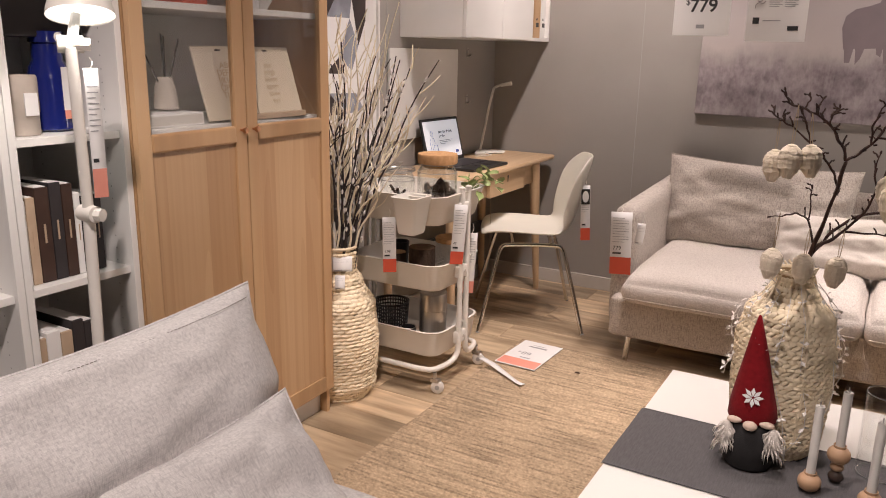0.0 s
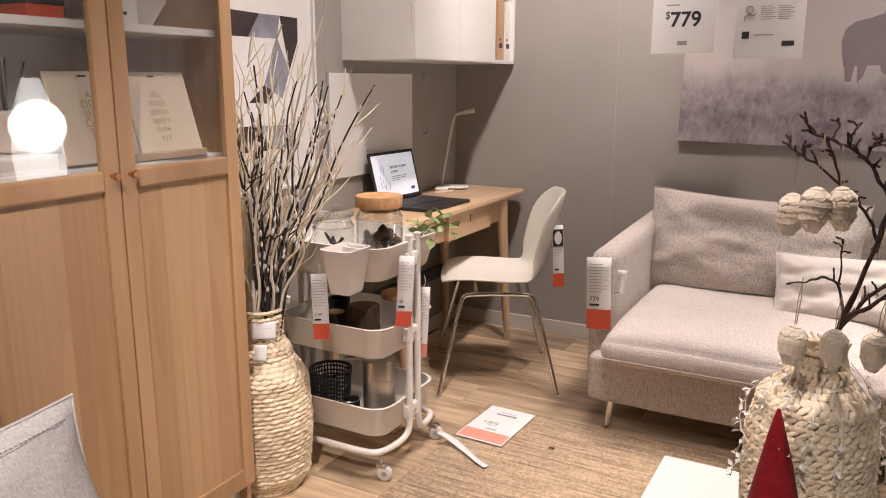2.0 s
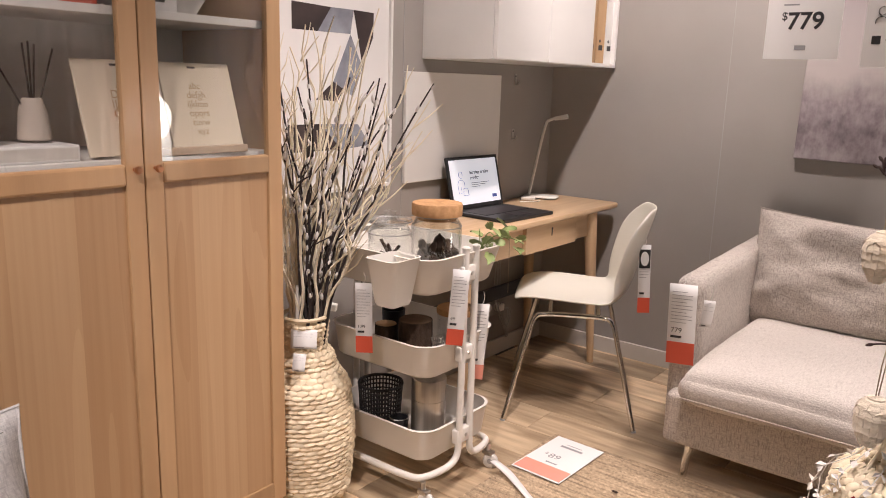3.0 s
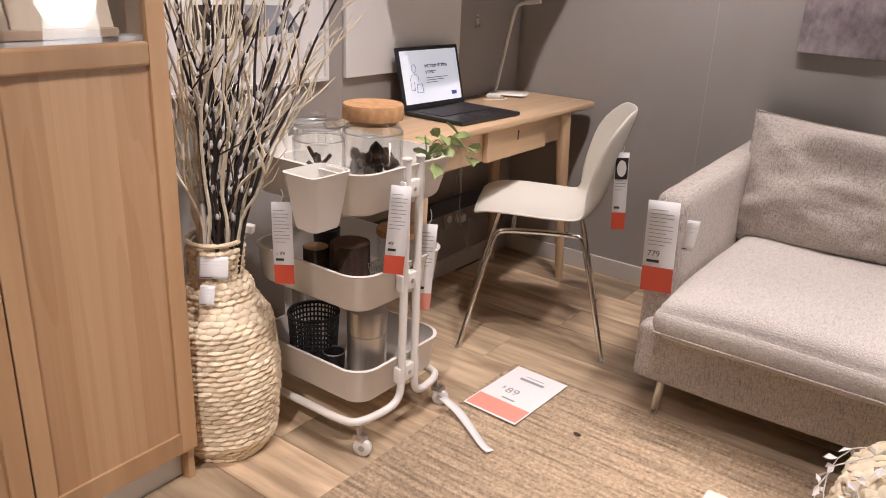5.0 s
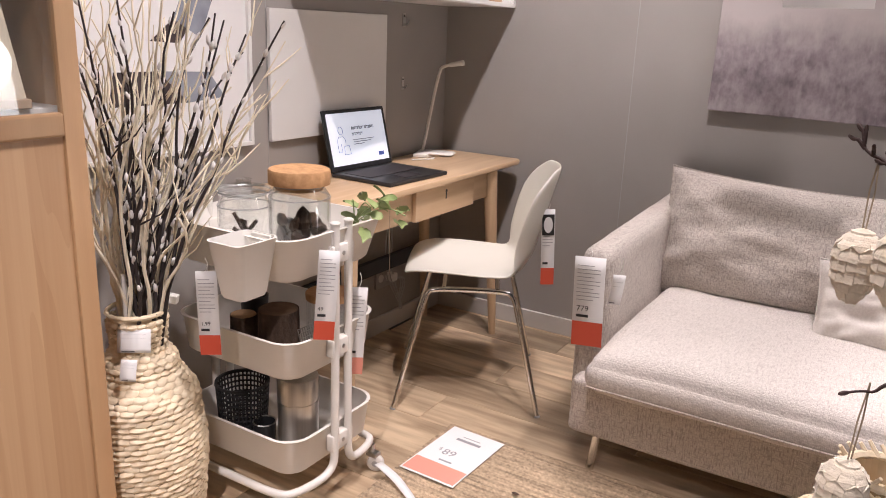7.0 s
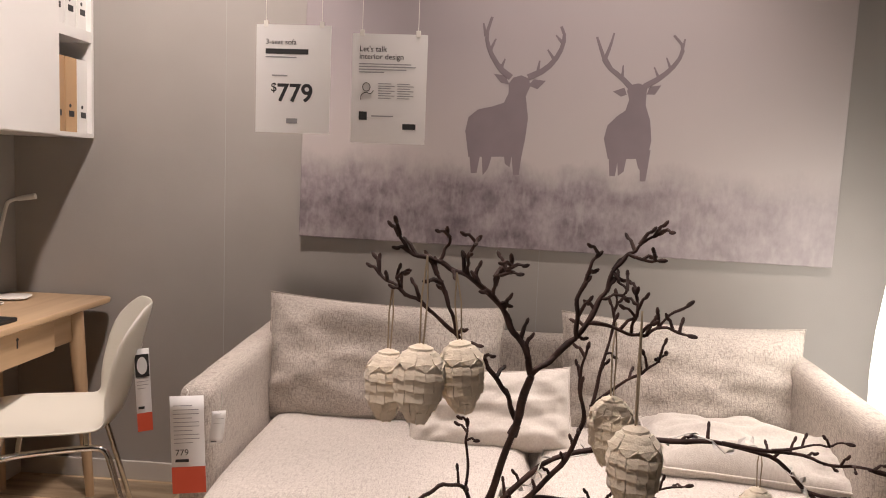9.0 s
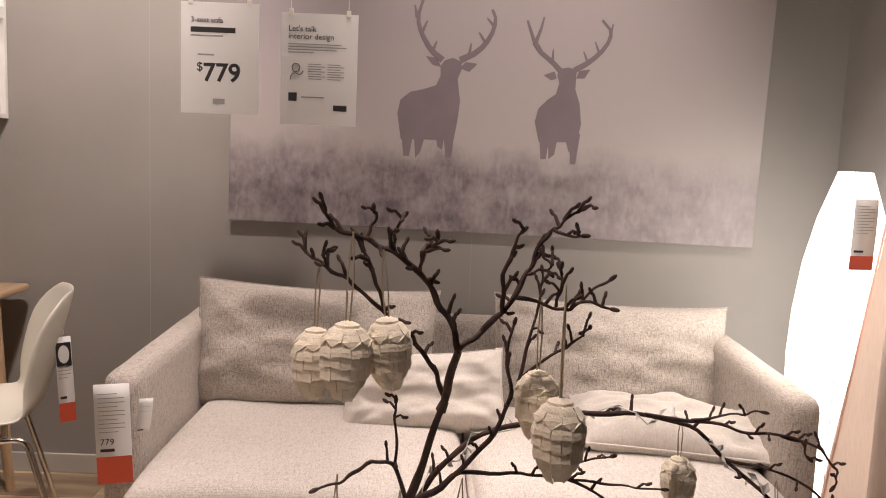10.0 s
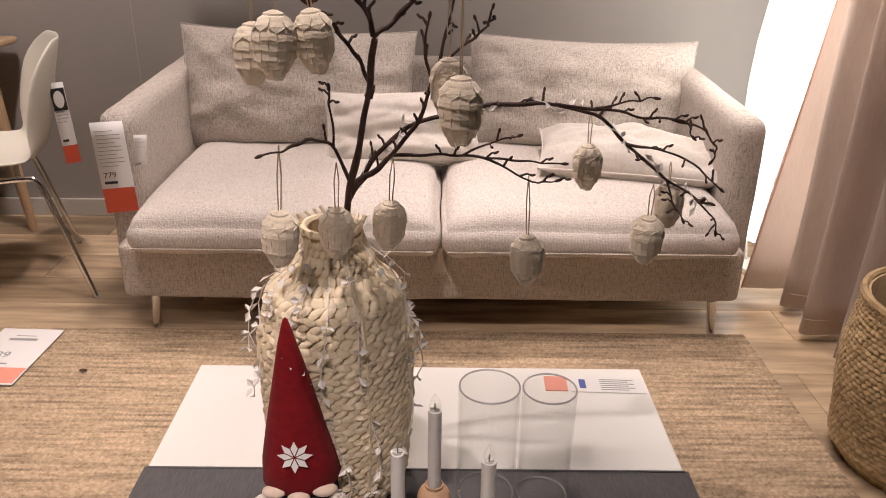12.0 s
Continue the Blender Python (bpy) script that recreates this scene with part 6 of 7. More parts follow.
part("lid", lathe([(0, 0.136), (0.062, 0.136), (0.063, 0.15), (0.06, 0.154), (0, 0.154)], 28), M_CORK, jar3, smooth=True)
bask = thing("mesh_basket", (0.145, 4.37, 0.148), "black perforated metal basket on the lower tray", "basket")
bmesh_b = bmesh.new()
N_, R0, R1, HH = 40, 0.062, 0.071, 0.15
for k in range(N_):
    a = 2 * math.pi * k / N_
    tube([(R0 * math.cos(a), R0 * math.sin(a), 0), (R1 * math.cos(a), R1 * math.sin(a), HH)], 0.0024, 4, bmesh_b, caps=False)
for i in range(11):
    f = i / 10
    r = R0 + (R1 - R0) * f
    tube([(r * math.cos(2 * math.pi * k / 28), r * math.sin(2 * math.pi * k / 28), HH * f) for k in range(29)], 0.0028 if 0 < i < 10 else 0.005, 4, bmesh_b, caps=False)
part("mesh_wall", bmesh_b, M_BLACKMESH, bask, "square-holed black mesh")
part("mesh_base", lathe([(0, 0), (0.062, 0), (0.062, 0.003), (0, 0.003)], 24), M_BLACKMESH, bask)
can = thing("steel_canister", (0.335, 4.385, 0.148), "brushed steel canister on the lower tray", "canister")
part("body", lathe([(0, 0), (0.052, 0), (0.054, 0.004), (0.054, 0.148), (0.0525, 0.1485), (0.0525, 0.151), (0.0545, 0.1515), (0.0545, 0.214), (0.0535, 0.217), (0, 0.217)], 34), M_STEEL, can, smooth=True)
cupd = thing("lantern_glass", (0.235, 4.36, 0.148), "small dark glass tealight holder on the lower tray", "holder")
part("body", lathe([(0, 0), (0.028, 0), (0.032, 0.06), (0.03, 0.06), (0.026, 0.006), (0, 0.006)], 20), M_BLACKPL, cupd, smooth=True)
part("rim", tube([(0.031 * math.cos(k * 0.449), 0.031 * math.sin(k * 0.449), 0.061) for k in range(15)], 0.0022, 5, caps=False), M_STEEL, cupd)

# ---- rug price card ----
rc = thing("price_card", (0.497, 4.945, 0.014), "white and faded red price card lying on the rug", "sign", turn=-2)
part("card", box(0, 0.185, -0.297, 0, 0, 0.002), M_PAPER, rc)
part("red_band", box(0.004, 0.181, -0.29, -0.215, 0.002, 0.0026), M_PINKRED, rc, "faded red lower band")
flat = pose(0.0, 0, 0.003, 0, 0, 0)
letters("89", 0.045, flat @ pose(0.055, -0.165, 0), M_GREYINK, rc, bold=0.0003)
letters("$", 0.022, flat @ pose(0.037, -0.15, 0), M_GREYINK, rc, bold=0.0002)
part("name_bar", rect(0.085, 0.013, flat, None, 0.05, -0.07), M_GREYINK, rc)
bars = rect(0.045, 0.008, flat, None, 0.07, -0.2)
rect(0.06, 0.004, flat, bars, 0.062, -0.045)
part("logo_bar", bars, M_GREYINK, rc)
lint = thing("lint_speck", (0.83, 4.72, 0.013), "dark speck of lint on the rug", "debris")
part("speck", ball((0, 0, 0.002), (0.012, 0.005, 0.003)), M_LOGBARK, lint)

# leafy spray over the trolley corner
spray = thing("leaf_spray", (0.36, 4.56, 0.662), "green trailing leaf spray over the trolley corner", "plant")
rnd = random.Random(5)
for k in range(4):
    e = Vector((0.06 + 0.035 * k, -0.06 + 0.03 * k, 0.16 - 0.012 * k))
    pts = [Vector((0, 0, 0.004)), Vector((0.03, -0.01, 0.1)), e.lerp(Vector((0.03, -0.01, 0.1)), 0.4) + Vector((0, 0, 0.03)), e]
    part("stem", tube(pts, 0.0017, 5, smooth_steps=2), M_LEAF, spray)
for i in range(17):
    c = Vector((0.02 + 0.14 * rnd.random(), -0.09 + 0.15 * rnd.random(), 0.1 + 0.075 * rnd.random()))
    lw, ll = rnd.uniform(0.013, 0.021), rnd.uniform(0.035, 0.055)
    b = bmesh.new()
    rows = []
    for k in range(6):
        q = k / 5
        ww = lw * math.sin(math.pi * min(0.97, q + 0.06)) ** 0.8 * (1.15 if k % 2 else 0.9)
        rows.append([b.verts.new((ll * q, ww * t_, -0.014 * q * q + abs(t_) * 0.006)) for t_ in (-1, 0, 1)])
    for p, q in zip(rows, rows[1:]):
        for k in range(2):
            b.faces.new((p[k], p[k + 1], q[k + 1], q[k]))
    bmesh.ops.transform(b, matrix=Matrix.Translation(c) @ pose(0, 0, 0, rnd.uniform(-50, 50), rnd.uniform(-50, 30), rnd.uniform(0, 360)), verts=b.verts)
    part("leaf", b, M_LEAF, spray, smooth=True)
part("hanging_thread", tube([(0.1, 0.05, 0.13), (0.102, 0.052, -0.05)], 0.0008, 4), M_TWINE, spray)


# ---- coffee table and what stands on it ----
TZ = 0.267
table = thing("coffee_table", (1.288, 3.32, 0), "low white coffee table on the jute rug", "table")
part("tabletop", box(0, 0.98, 0, 1.036, TZ - 0.05, TZ, 0.003), M_TABLE, table)
for x in (0, 0.93):
    for yy in (0, 0.986):
        part("leg", box(x + 0.002, x + 0.048, yy + 0.002, yy + 0.048, 0.012, TZ - 0.05, 0.002), M_TABLE, table)
runner = thing("table_runner", (1.288, 3.635, TZ), "dark grey woven table runner across the table", "table runner")
bm = bmesh.new()
nx, ny = 40, 10
g = [[bm.verts.new((i / nx * 0.99 - 0.004, j / ny * 0.372 + 0.003 * noise.noise(Vector((i * 0.3, j * 9.0, 0))) * (j in (0, ny)), 0.0028 + 0.0012 * noise.noise(Vector((i * 0.3, j * 0.4, 2))))) for j in range(ny + 1)] for i in range(nx + 1)]
for a, b in zip(g, g[1:]):
    for j in range(ny):
        bm.faces.new((a[j], b[j], b[j + 1], a[j + 1]))
part("cloth", bm, M_RUNNER, runner, smooth=True)
for yy in (0.002, 0.37):
    part("hem", tube([(0.0, yy, 0.0035), (0.98, yy, 0.0035)], 0.0022, 6), M_RUNNER, runner, "stitched runner hem")
ZR = TZ + 0.0045

TV = smooth_profile([(0, 0.09), (0.05, 0.112), (0.18, 0.121), (0.3, 0.121), (0.375, 0.106), (0.435, 0.06), (0.46, 0.043), (0.488, 0.044)])
tvase = thing("woven_vase", (1.648, 3.975, ZR), "cream braided-fibre vase with leafy garland and branch", "vase")
part("core", lathe([(0.0, 0.003)] + [(TV(z) - 0.003, z) for z in [0.003 + k * 0.0208 for k in range(24)]] + [(0.036, 0.485), (0.032, 0.44), (0, 0.4)], 28), M_CORE, tvase)
weave(tvase, TV, 0.0, 0.486, 0.0116, 38, 0.0058, M_RATTAN2, slant=0.4, seed=8, turned=True)
for k in range(5):
    a = 2 * math.pi * k / 5 + 0.2
    part("upright_strand", tube([((TV(z) + 0.001) * math.cos(a), (TV(z) + 0.001) * math.sin(a), z) for z in [0.01 + q * 0.0335 for q in range(15)]], 0.0042, 6), M_RATTAN2, tvase)
part("rim", tube([(0.043 * math.cos(k * math.pi / 12), 0.043 * math.sin(k * math.pi / 12), 0.487) for k in range(25)], 0.006, 6, caps=False), M_RATTAN2, tvase, "uneven braided rim")
rnd = random.Random(17)
for k in range(22):
    a = 2 * math.pi * k / 22 + rnd.uniform(-0.1, 0.1)
    r, zz = rnd.uniform(0.038, 0.047), 0.481 + rnd.uniform(0, 0.01)
    part("loose_fibre", tube([(r * math.cos(a), r * math.sin(a), zz), ((r + 0.008) * math.cos(a + 0.25), (r + 0.008) * math.sin(a + 0.25), zz + rnd.uniform(0.004, 0.02))], (0.004, 0.0025), 5), M_RATTAN2, tvase)


def leaf_mesh(l, w):
    b = bmesh.new()
    b.faces.new([b.verts.new(p) for p in ((0, 0, 0), (l * 0.5, -w, 0.002), (l, 0, 0), (l * 0.5, w, 0.002))])
    return b


# white leaf garlands on the vase and over the long limb
garland = thing("leaf_garland", (1.648, 3.975, ZR), "fine white-leaved garland trailing over the vase", "garland")
rnd = random.Random(31)
for a0, z1, drop in ((3.3, 0.47, 0.3), (3.75, 0.47, 0.16), (4.75, 0.46, 0.4), (5.15, 0.47, 0.44), (5.9, 0.47, 0.38), (6.2, 0.46, 0.2), (4.3, 0.45, 0.14), (0.3, 0.46, 0.34), (2.9, 0.46, 0.25)):
    pts = []
    for k in range(11):
        z = z1 - drop * k / 10
        a = a0 + 0.22 * math.sin(k * 0.7 + a0 * 3) * k / 10
        r = TV(z) + 0.012 + 0.012 * math.sin(k * 1.1 + a0)
        pts.append((r * math.cos(a), r * math.sin(a), z))
    part("vine", tube(pts, 0.0011, 4), M_WHITELEAF, garland)
    lv = bmesh.new()
    for k in range(1, 11):
        for s in (1, -1):
            if rnd.random() < 0.85:
                b = leaf_mesh(rnd.uniform(0.013, 0.022), rnd.uniform(0.004, 0.0062))
                bmesh.ops.transform(b, matrix=Matrix.Translation(pts[k]) @ pose(0, 0, 0, rnd.uniform(-60, 60), rnd.uniform(-60, 60), math.degrees(a0) + s * rnd.uniform(20, 80)), verts=b.verts)
                join(lv, b)
    part("leaves", lv, M_WHITELEAF, garland, "small white oval leaves")

# the dark branch in the vase
branch = thing("magnolia_branch", (1.648, 3.975, 0.79), "bare dark magnolia branch standing in the vase", "branch")
ROOT = Vector((1.648, 3.975, 0.79))
BOUGHS = [
    ("trunk", 0.011, 0.0075, [(1.66, 3.975, 0.6), (1.676, 3.97, 0.805), (1.699, 3.93, 0.895), (1.717, 3.89, 0.976), (1.732, 3.83, 1.06)]),
    ("limb", 0.0068, 0.003, [(1.731, 3.825, 1.064), (1.724, 3.83, 1.09), (1.705, 3.832, 1.12), (1.687, 3.826, 1.144), (1.659, 3.832, 1.164), (1.628, 3.838, 1.175), (1.601, 3.83, 1.184), (1.592, 3.82, 1.2), (1.589, 3.812, 1.217)]),
    ("limb", 0.0042, 0.0026, [(1.689, 3.827, 1.142), (1.69, 3.815, 1.164), (1.702, 3.808, 1.17), (1.706, 3.803, 1.184)]),
    ("limb", 0.0036, 0.0024, [(1.664, 3.832, 1.16), (1.662, 3.82, 1.182), (1.673, 3.81, 1.202)]),
    ("limb", 0.0034, 0.0022, [(1.632, 3.838, 1.174), (1.642, 3.845, 1.192), (1.639, 3.84, 1.206)]),
    ("limb", 0.006, 0.0028, [(1.72, 3.882, 0.998), (1.704, 3.862, 1.036), (1.68, 3.852, 1.071), (1.653, 3.85, 1.096), (1.619, 3.846, 1.124), (1.592, 3.848, 1.141), (1.568, 3.86, 1.154), (1.56, 3.866, 1.174)]),
    ("limb", 0.0046, 0.0036, [(1.652, 3.85, 1.097), (1.644, 3.838, 1.126), (1.636, 3.836, 1.152), (1.628, 3.838, 1.174)]),
    ("limb", 0.0034, 0.0024, [(1.592, 3.848, 1.141), (1.588, 3.84, 1.154), (1.6, 3.835, 1.163)]),
    ("limb", 0.0068, 0.0026, [(1.731, 3.825, 1.064), (1.756, 3.838, 1.081), (1.776, 3.834, 1.102), (1.794, 3.84, 1.131), (1.808, 3.844, 1.163), (1.824, 3.84, 1.191), (1.838, 3.836, 1.203), (1.855, 3.833, 1.214)]),
    ("limb", 0.0036, 0.0024, [(1.824, 3.84, 1.191), (1.838, 3.832, 1.186), (1.857, 3.83, 1.186)]),
    ("limb", 0.0046, 0.0025, [(1.776, 3.834, 1.102), (1.773, 3.824, 1.142), (1.782, 3.822, 1.168), (1.793, 3.823, 1.19)]),
    ("limb", 0.0044, 0.0024, [(1.786, 3.837, 1.118), (1.82, 3.837, 1.112), (1.847, 3.837, 1.107), (1.864, 3.835, 1.125), (1.888, 3.833, 1.143)]),
    ("limb", 0.0036, 0.0022, [(1.856, 3.836, 1.116), (1.872, 3.83, 1.116), (1.891, 3.828, 1.111)]),
    ("limb", 0.0034, 0.0022, [(1.812, 3.843, 1.17), (1.822, 3.836, 1.158), (1.824, 3.834, 1.145)]),
    ("limb", 0.0034, 0.0022, [(1.832, 3.837, 1.11), (1.836, 3.83, 1.135), (1.834, 3.83, 1.154)]),
    ("limb", 0.0078, 0.0028, [(1.679, 3.97, 0.82), (1.735, 3.96, 0.869), (1.781, 3.94, 0.929), (1.8, 3.92, 0.989), (1.791, 3.91, 1.042), (1.797, 3.9, 1.08)]),
    ("limb", 0.0042, 0.0022, [(1.806, 3.92, 1.0), (1.821, 3.93, 1.066), (1.83, 3.94, 1.105), (1.83, 3.94, 1.135)]),
    ("limb", 0.004, 0.002, [(1.806, 3.92, 1.005), (1.844, 3.9, 1.046), (1.871, 3.88, 1.071), (1.878, 3.88, 1.081)]),
    ("limb", 0.0085, 0.0028, [(1.675, 3.97, 0.8), (1.714, 3.98, 0.866), (1.764, 3.99, 0.911), (1.863, 4.0, 0.939), (1.962, 4.0, 0.947), (2.051, 4.02, 0.924), (2.11, 4.03, 0.869), (2.166, 4.02, 0.823), (2.212, 4.0, 0.798), (2.231, 3.99, 0.796)]),
    ("limb", 0.005, 0.0022, [(1.98, 4.0, 0.945), (2.062, 4.0, 0.938), (2.119, 3.99, 0.928), (2.17, 3.98, 0.927), (2.181, 3.97, 0.905)]),
    ("limb", 0.0042, 0.0022, [(2.1, 4.03, 0.878), (2.15, 4.01, 0.874), (2.2, 3.99, 0.856), (2.236, 3.975, 0.824)]),
    ("limb", 0.0036, 0.002, [(2.15, 3.985, 0.928), (2.196, 3.975, 0.917), (2.216, 3.965, 0.893), (2.208, 3.96, 0.872)]),
    ("limb", 0.0036, 0.002, [(2.04, 4.0, 0.94), (2.088, 3.985, 0.956), (2.122, 3.975, 0.961)]),
    ("limb", 0.0036, 0.002, [(2.166, 4.02, 0.823), (2.172, 4.0, 0.795), (2.19, 3.99, 0.768)]),
    ("limb", 0.0034, 0.002, [(2.205, 4.0, 0.802), (2.235, 3.985, 0.775), (2.24, 3.98, 0.752)]),
    ("limb", 0.0058, 0.0024, [(1.68, 3.97, 0.81), (1.74, 3.96, 0.876), (1.814, 3.95, 0.883), (1.878, 3.94, 0.88), (1.952, 3.93, 0.846), (1.982, 3.93, 0.851)]),
    ("limb", 0.0036, 0.002, [(1.845, 3.945, 0.882), (1.892, 3.93, 0.908), (1.923, 3.92, 0.919)]),
    ("limb", 0.0036, 0.002, [(1.878, 3.94, 0.88), (1.942, 3.93, 0.88), (1.99, 3.93, 0.876)]),
    ("limb", 0.0058, 0.0022, [(1.683, 3.96, 0.83), (1.667, 3.9, 0.907), (1.642, 3.85, 0.931), (1.618, 3.8, 0.927), (1.593, 3.78, 0.927)]),
    ("limb", 0.004, 0.002, [(1.667, 3.9, 0.907), (1.668, 3.88, 0.957), (1.667, 3.88, 0.991)]),
]
rnd = random.Random(44)
for name, r0, r1, pts in BOUGHS:
    P = [Vector(p) - ROOT for p in pts]
    n = len(P)
    Q = [P[0]]
    for a, b in zip(P, P[1:]):
        for f in (0.33, 0.67):
            Q.append(a.lerp(b, f) + Vector((rnd.uniform(-1, 1), rnd.uniform(-1, 1), rnd.uniform(-1, 1))) * 0.0028)
        Q.append(b)
    rs = [0.52 * (r0 + (r1 - r0) * k / (len(Q) - 1)) * rnd.uniform(0.82, 1.25) for k in range(len(Q))]
    ob = part(name, tube(Q, rs, 8, smooth_steps=1), M_BARK, branch, smooth=True)
    for k in range(3 if name == "trunk" else 2, len(Q)):
        if name == "trunk" and k < 9:
            continue
        if rnd.random() < 0.55:
            d = (Q[k] - Q[k - 1]).normalized()
            o = Vector((rnd.uniform(-1, 1), rnd.uniform(-0.6, 0.6), rnd.uniform(-0.3, 1))).normalized()
            e = Q[k] + (d * 0.6 + o).normalized() * rnd.uniform(0.01, 0.022)
            part("twig", tube([Q[k], Q[k].lerp(e, 0.55) + Vector((0, 0, 0.003)), e], (r1 * 0.85, r1 * 0.7, r1 * 0.5), 6), M_BARK, ob)
            q = (e - Q[k]).to_track_quat("Z", "Y").to_matrix().to_4x4()
            part("bud", ball(e, (0.0021, 0.0021, 0.0048), None, 8, 6, q), M_BARK, ob, "dark pointed bud")
    q = (Q[-1] - Q[-2]).to_track_quat("Z", "Y").to_matrix().to_4x4()
    part("bud", ball(Q[-1], (0.0025, 0.0025, 0.006), None, 8, 6, q), M_BARK, ob, "dark pointed bud")

vine = thing("leaf_garland", (1.648, 3.975, 0.79), "thin white-leaved garland wound along the branch", "garland")
src = [Vector(p) - ROOT for p in max((b[3] for b in BOUGHS), key=lambda pts: pts[-1][0] + 0.01 * len(pts))]
wind = []
for a, b in zip(src, src[1:]):
    for f in (0, 0.25, 0.5, 0.75):
        k = len(wind)
        wind.append(a.lerp(b, f) + Vector((0.006 * math.sin(k * 1.3), 0.008 * math.cos(k * 1.3), 0.008 * math.sin(k * 1.7 + 1))))
part("vine", tube(wind, 0.001, 4), M_WHITELEAF, vine)
lv = bmesh.new()
for p in wind[4:]:
    for s in range(2):
        if rnd.random() < 0.6:
            b = leaf_mesh(rnd.uniform(0.012, 0.02), rnd.uniform(0.0036, 0.0054))
            bmesh.ops.transform(b, matrix=Matrix.Translation(p) @ pose(0, 0, 0, rnd.uniform(-80, 80), rnd.uniform(-80, 80), rnd.uniform(0, 360)), verts=b.verts)
            join(lv, b)
part("leaves", lv, M_WHITELEAF, vine, "small white oval leaves")


# ---- felt acorn ornaments ----
def make_acorn():
    a = thing("acorn_ornament", (0, 0, 0), "cream layered-felt cone ornament on twine", "ornament", "ornaments on the branch")
    prof = smooth_profile([(-0.036, 0.006), (-0.03, 0.0125), (-0.014, 0.0205), (0.008, 0.0225), (0.024, 0.019), (0.031, 0.01)])
    part("core", lathe([(0, -0.034)] + [(prof(z), z) for z in [-0.032 + k * 0.0044 for k in range(15)]] + [(0, 0.031)], 16), M_FELT, a, smooth=True)
    for row in range(6):
        z = 0.024 - row * 0.0105
        r = prof(z)
        n = 8 if row < 4 else 7 - (row == 5)
        w = math.pi / n * 0.95
        layers = []
        for push0 in (0.0, 0.0017):
            g = []
            for dz, push in ((0.004, 0.0002), (-0.004, 0.0014), (-0.0088, 0.002)):
                rr = prof(z + dz) + push + push0
                notch = ((0.0, 0.0012, 0.0) if row else (0.004, -0.002, 0.004)) if dz < -0.008 else (0, 0, 0)
                g.append([(rr * math.cos(q * w), rr * math.sin(q * w), dz + notch[q + 1]) for q in (-1, 0, 1)])
            layers.append([p for line in g for p in line])
        faces = []
        for q in ((0, 1, 4, 3), (1, 2, 5, 4), (3, 4, 7, 6), (4, 5, 8, 7)):
            faces += [tuple(v + 9 for v in q[::-1]), q]
        rim = (0, 1, 2, 5, 8, 7, 6, 3)
        faces += [(rim[i], rim[(i + 1) % 8], rim[(i + 1) % 8] + 9, rim[i] + 9) for i in range(8)]
        me = bpy.data.meshes.new("felt_scale")
        me.from_pydata(layers[0] + layers[1], [], faces)
        me.materials.append(M_FELT)
        for k in range(n):
            ob = new("felt_scale", me)
            ob.parent = a
            ob.matrix_local = pose(0, 0, z - 0.001 * ((k * 7 + row * 3) % 3), 0, 0, math.degrees(2 * math.pi * (k + 0.5 * (row % 2)) / n))
    part("cap", lathe([(0.013, 0.026), (0.012, 0.031), (0.004, 0.034), (0, 0.0345)], 10), M_FELT, a, smooth=True)
    return a


SPOTS = [(1.62, 3.79, 1.06, 0.115, 1.08), (1.58, 3.85, 1.04, 0.1, 0.98), (1.66, 3.825, 1.06, 0.1, 0.98), (1.822, 3.87, 0.997, 0.11, 0.98), (1.836, 3.8, 0.984, 0.13, 1.1), (1.607, 3.8, 0.814, 0.115, 0.98), (1.672, 3.861, 0.797, 0.095, 0.98),
         (1.74, 3.93, 0.782, 0.095, 1.0), (1.947, 3.95, 0.72, 0.115, 1.05), (2.14, 4.0, 0.735, 0.08, 1.05), (2.177, 4.032, 0.782, 0.065, 0.95), (2.047, 4.053, 0.836, 0.085, 0.95)]
acorn = make_acorn()
for k, (x, yy, z, ln, big) in enumerate(SPOTS):
    m = pose(x, yy, z, rnd.uniform(-4, 4), rnd.uniform(-4, 4), rnd.uniform(0, 360)) @ Matrix.Diagonal((big * 0.96, big * 0.96, big * 1.0, 1))
    ob = acorn if k == 0 else copy_thing(acorn, m)
    if k == 0:
        ob.matrix_basis = m
for ob in [o for o in scene.objects if o.name.startswith("acorn_ornament")]:
    p = ob.matrix_basis.translation
    ln = min(SPOTS, key=lambda s: (Vector(s[:3]) - p).length)[3]
    b = tube([(-0.002, 0, 0.031), (-0.0035, 0, 0.031 + ln * 0.4), (0, 0, ln)], 0.0009, 5)
    tube([(0.002, 0, 0.031), (0.0035, 0, 0.031 + ln * 0.4), (0, 0, ln)], 0.0009, 5, b)
    part("twine_loop", b, M_TWINE, ob, "thin twine loop")


# ---- gnome doll: one mesh ----
gm, slots = bmesh.new(), [M_REDFELT, M_BLACKFELT, M_FUR, M_SKIN, M_PAPER]
def add(b, slot):
    for f in b.faces:
        f.material_index = slot
        f.smooth = True
    join(gm, b)
hat = lathe([(0.054, 0.128), (0.0575, 0.134), (0.053, 0.168), (0.0415, 0.225), (0.028, 0.295), (0.014, 0.358), (0.004, 0.396), (0, 0.4)], 28)
for v in hat.verts:
    s = (v.co.z - 0.128) / 0.27
    v.co.x += -0.01 * s + 0.003 * noise.noise(v.co * 18)
    v.co.y = v.co.y * 0.85 + 0.02 * s * s
add(hat, 0)
add(lathe([(0.05, 0), (0.056, 0.008), (0.057, 0.06), (0.051, 0.12), (0, 0.132)], 24), 1)
for sx in (-1, 1):
    flap = ball((sx * 0.036, -0.036, 0.131), (0.02, 0.012, 0.009), None, 12, 8, pose(0, 0, 0, 0, sx * 14, sx * 30))
    add(flap, 3)
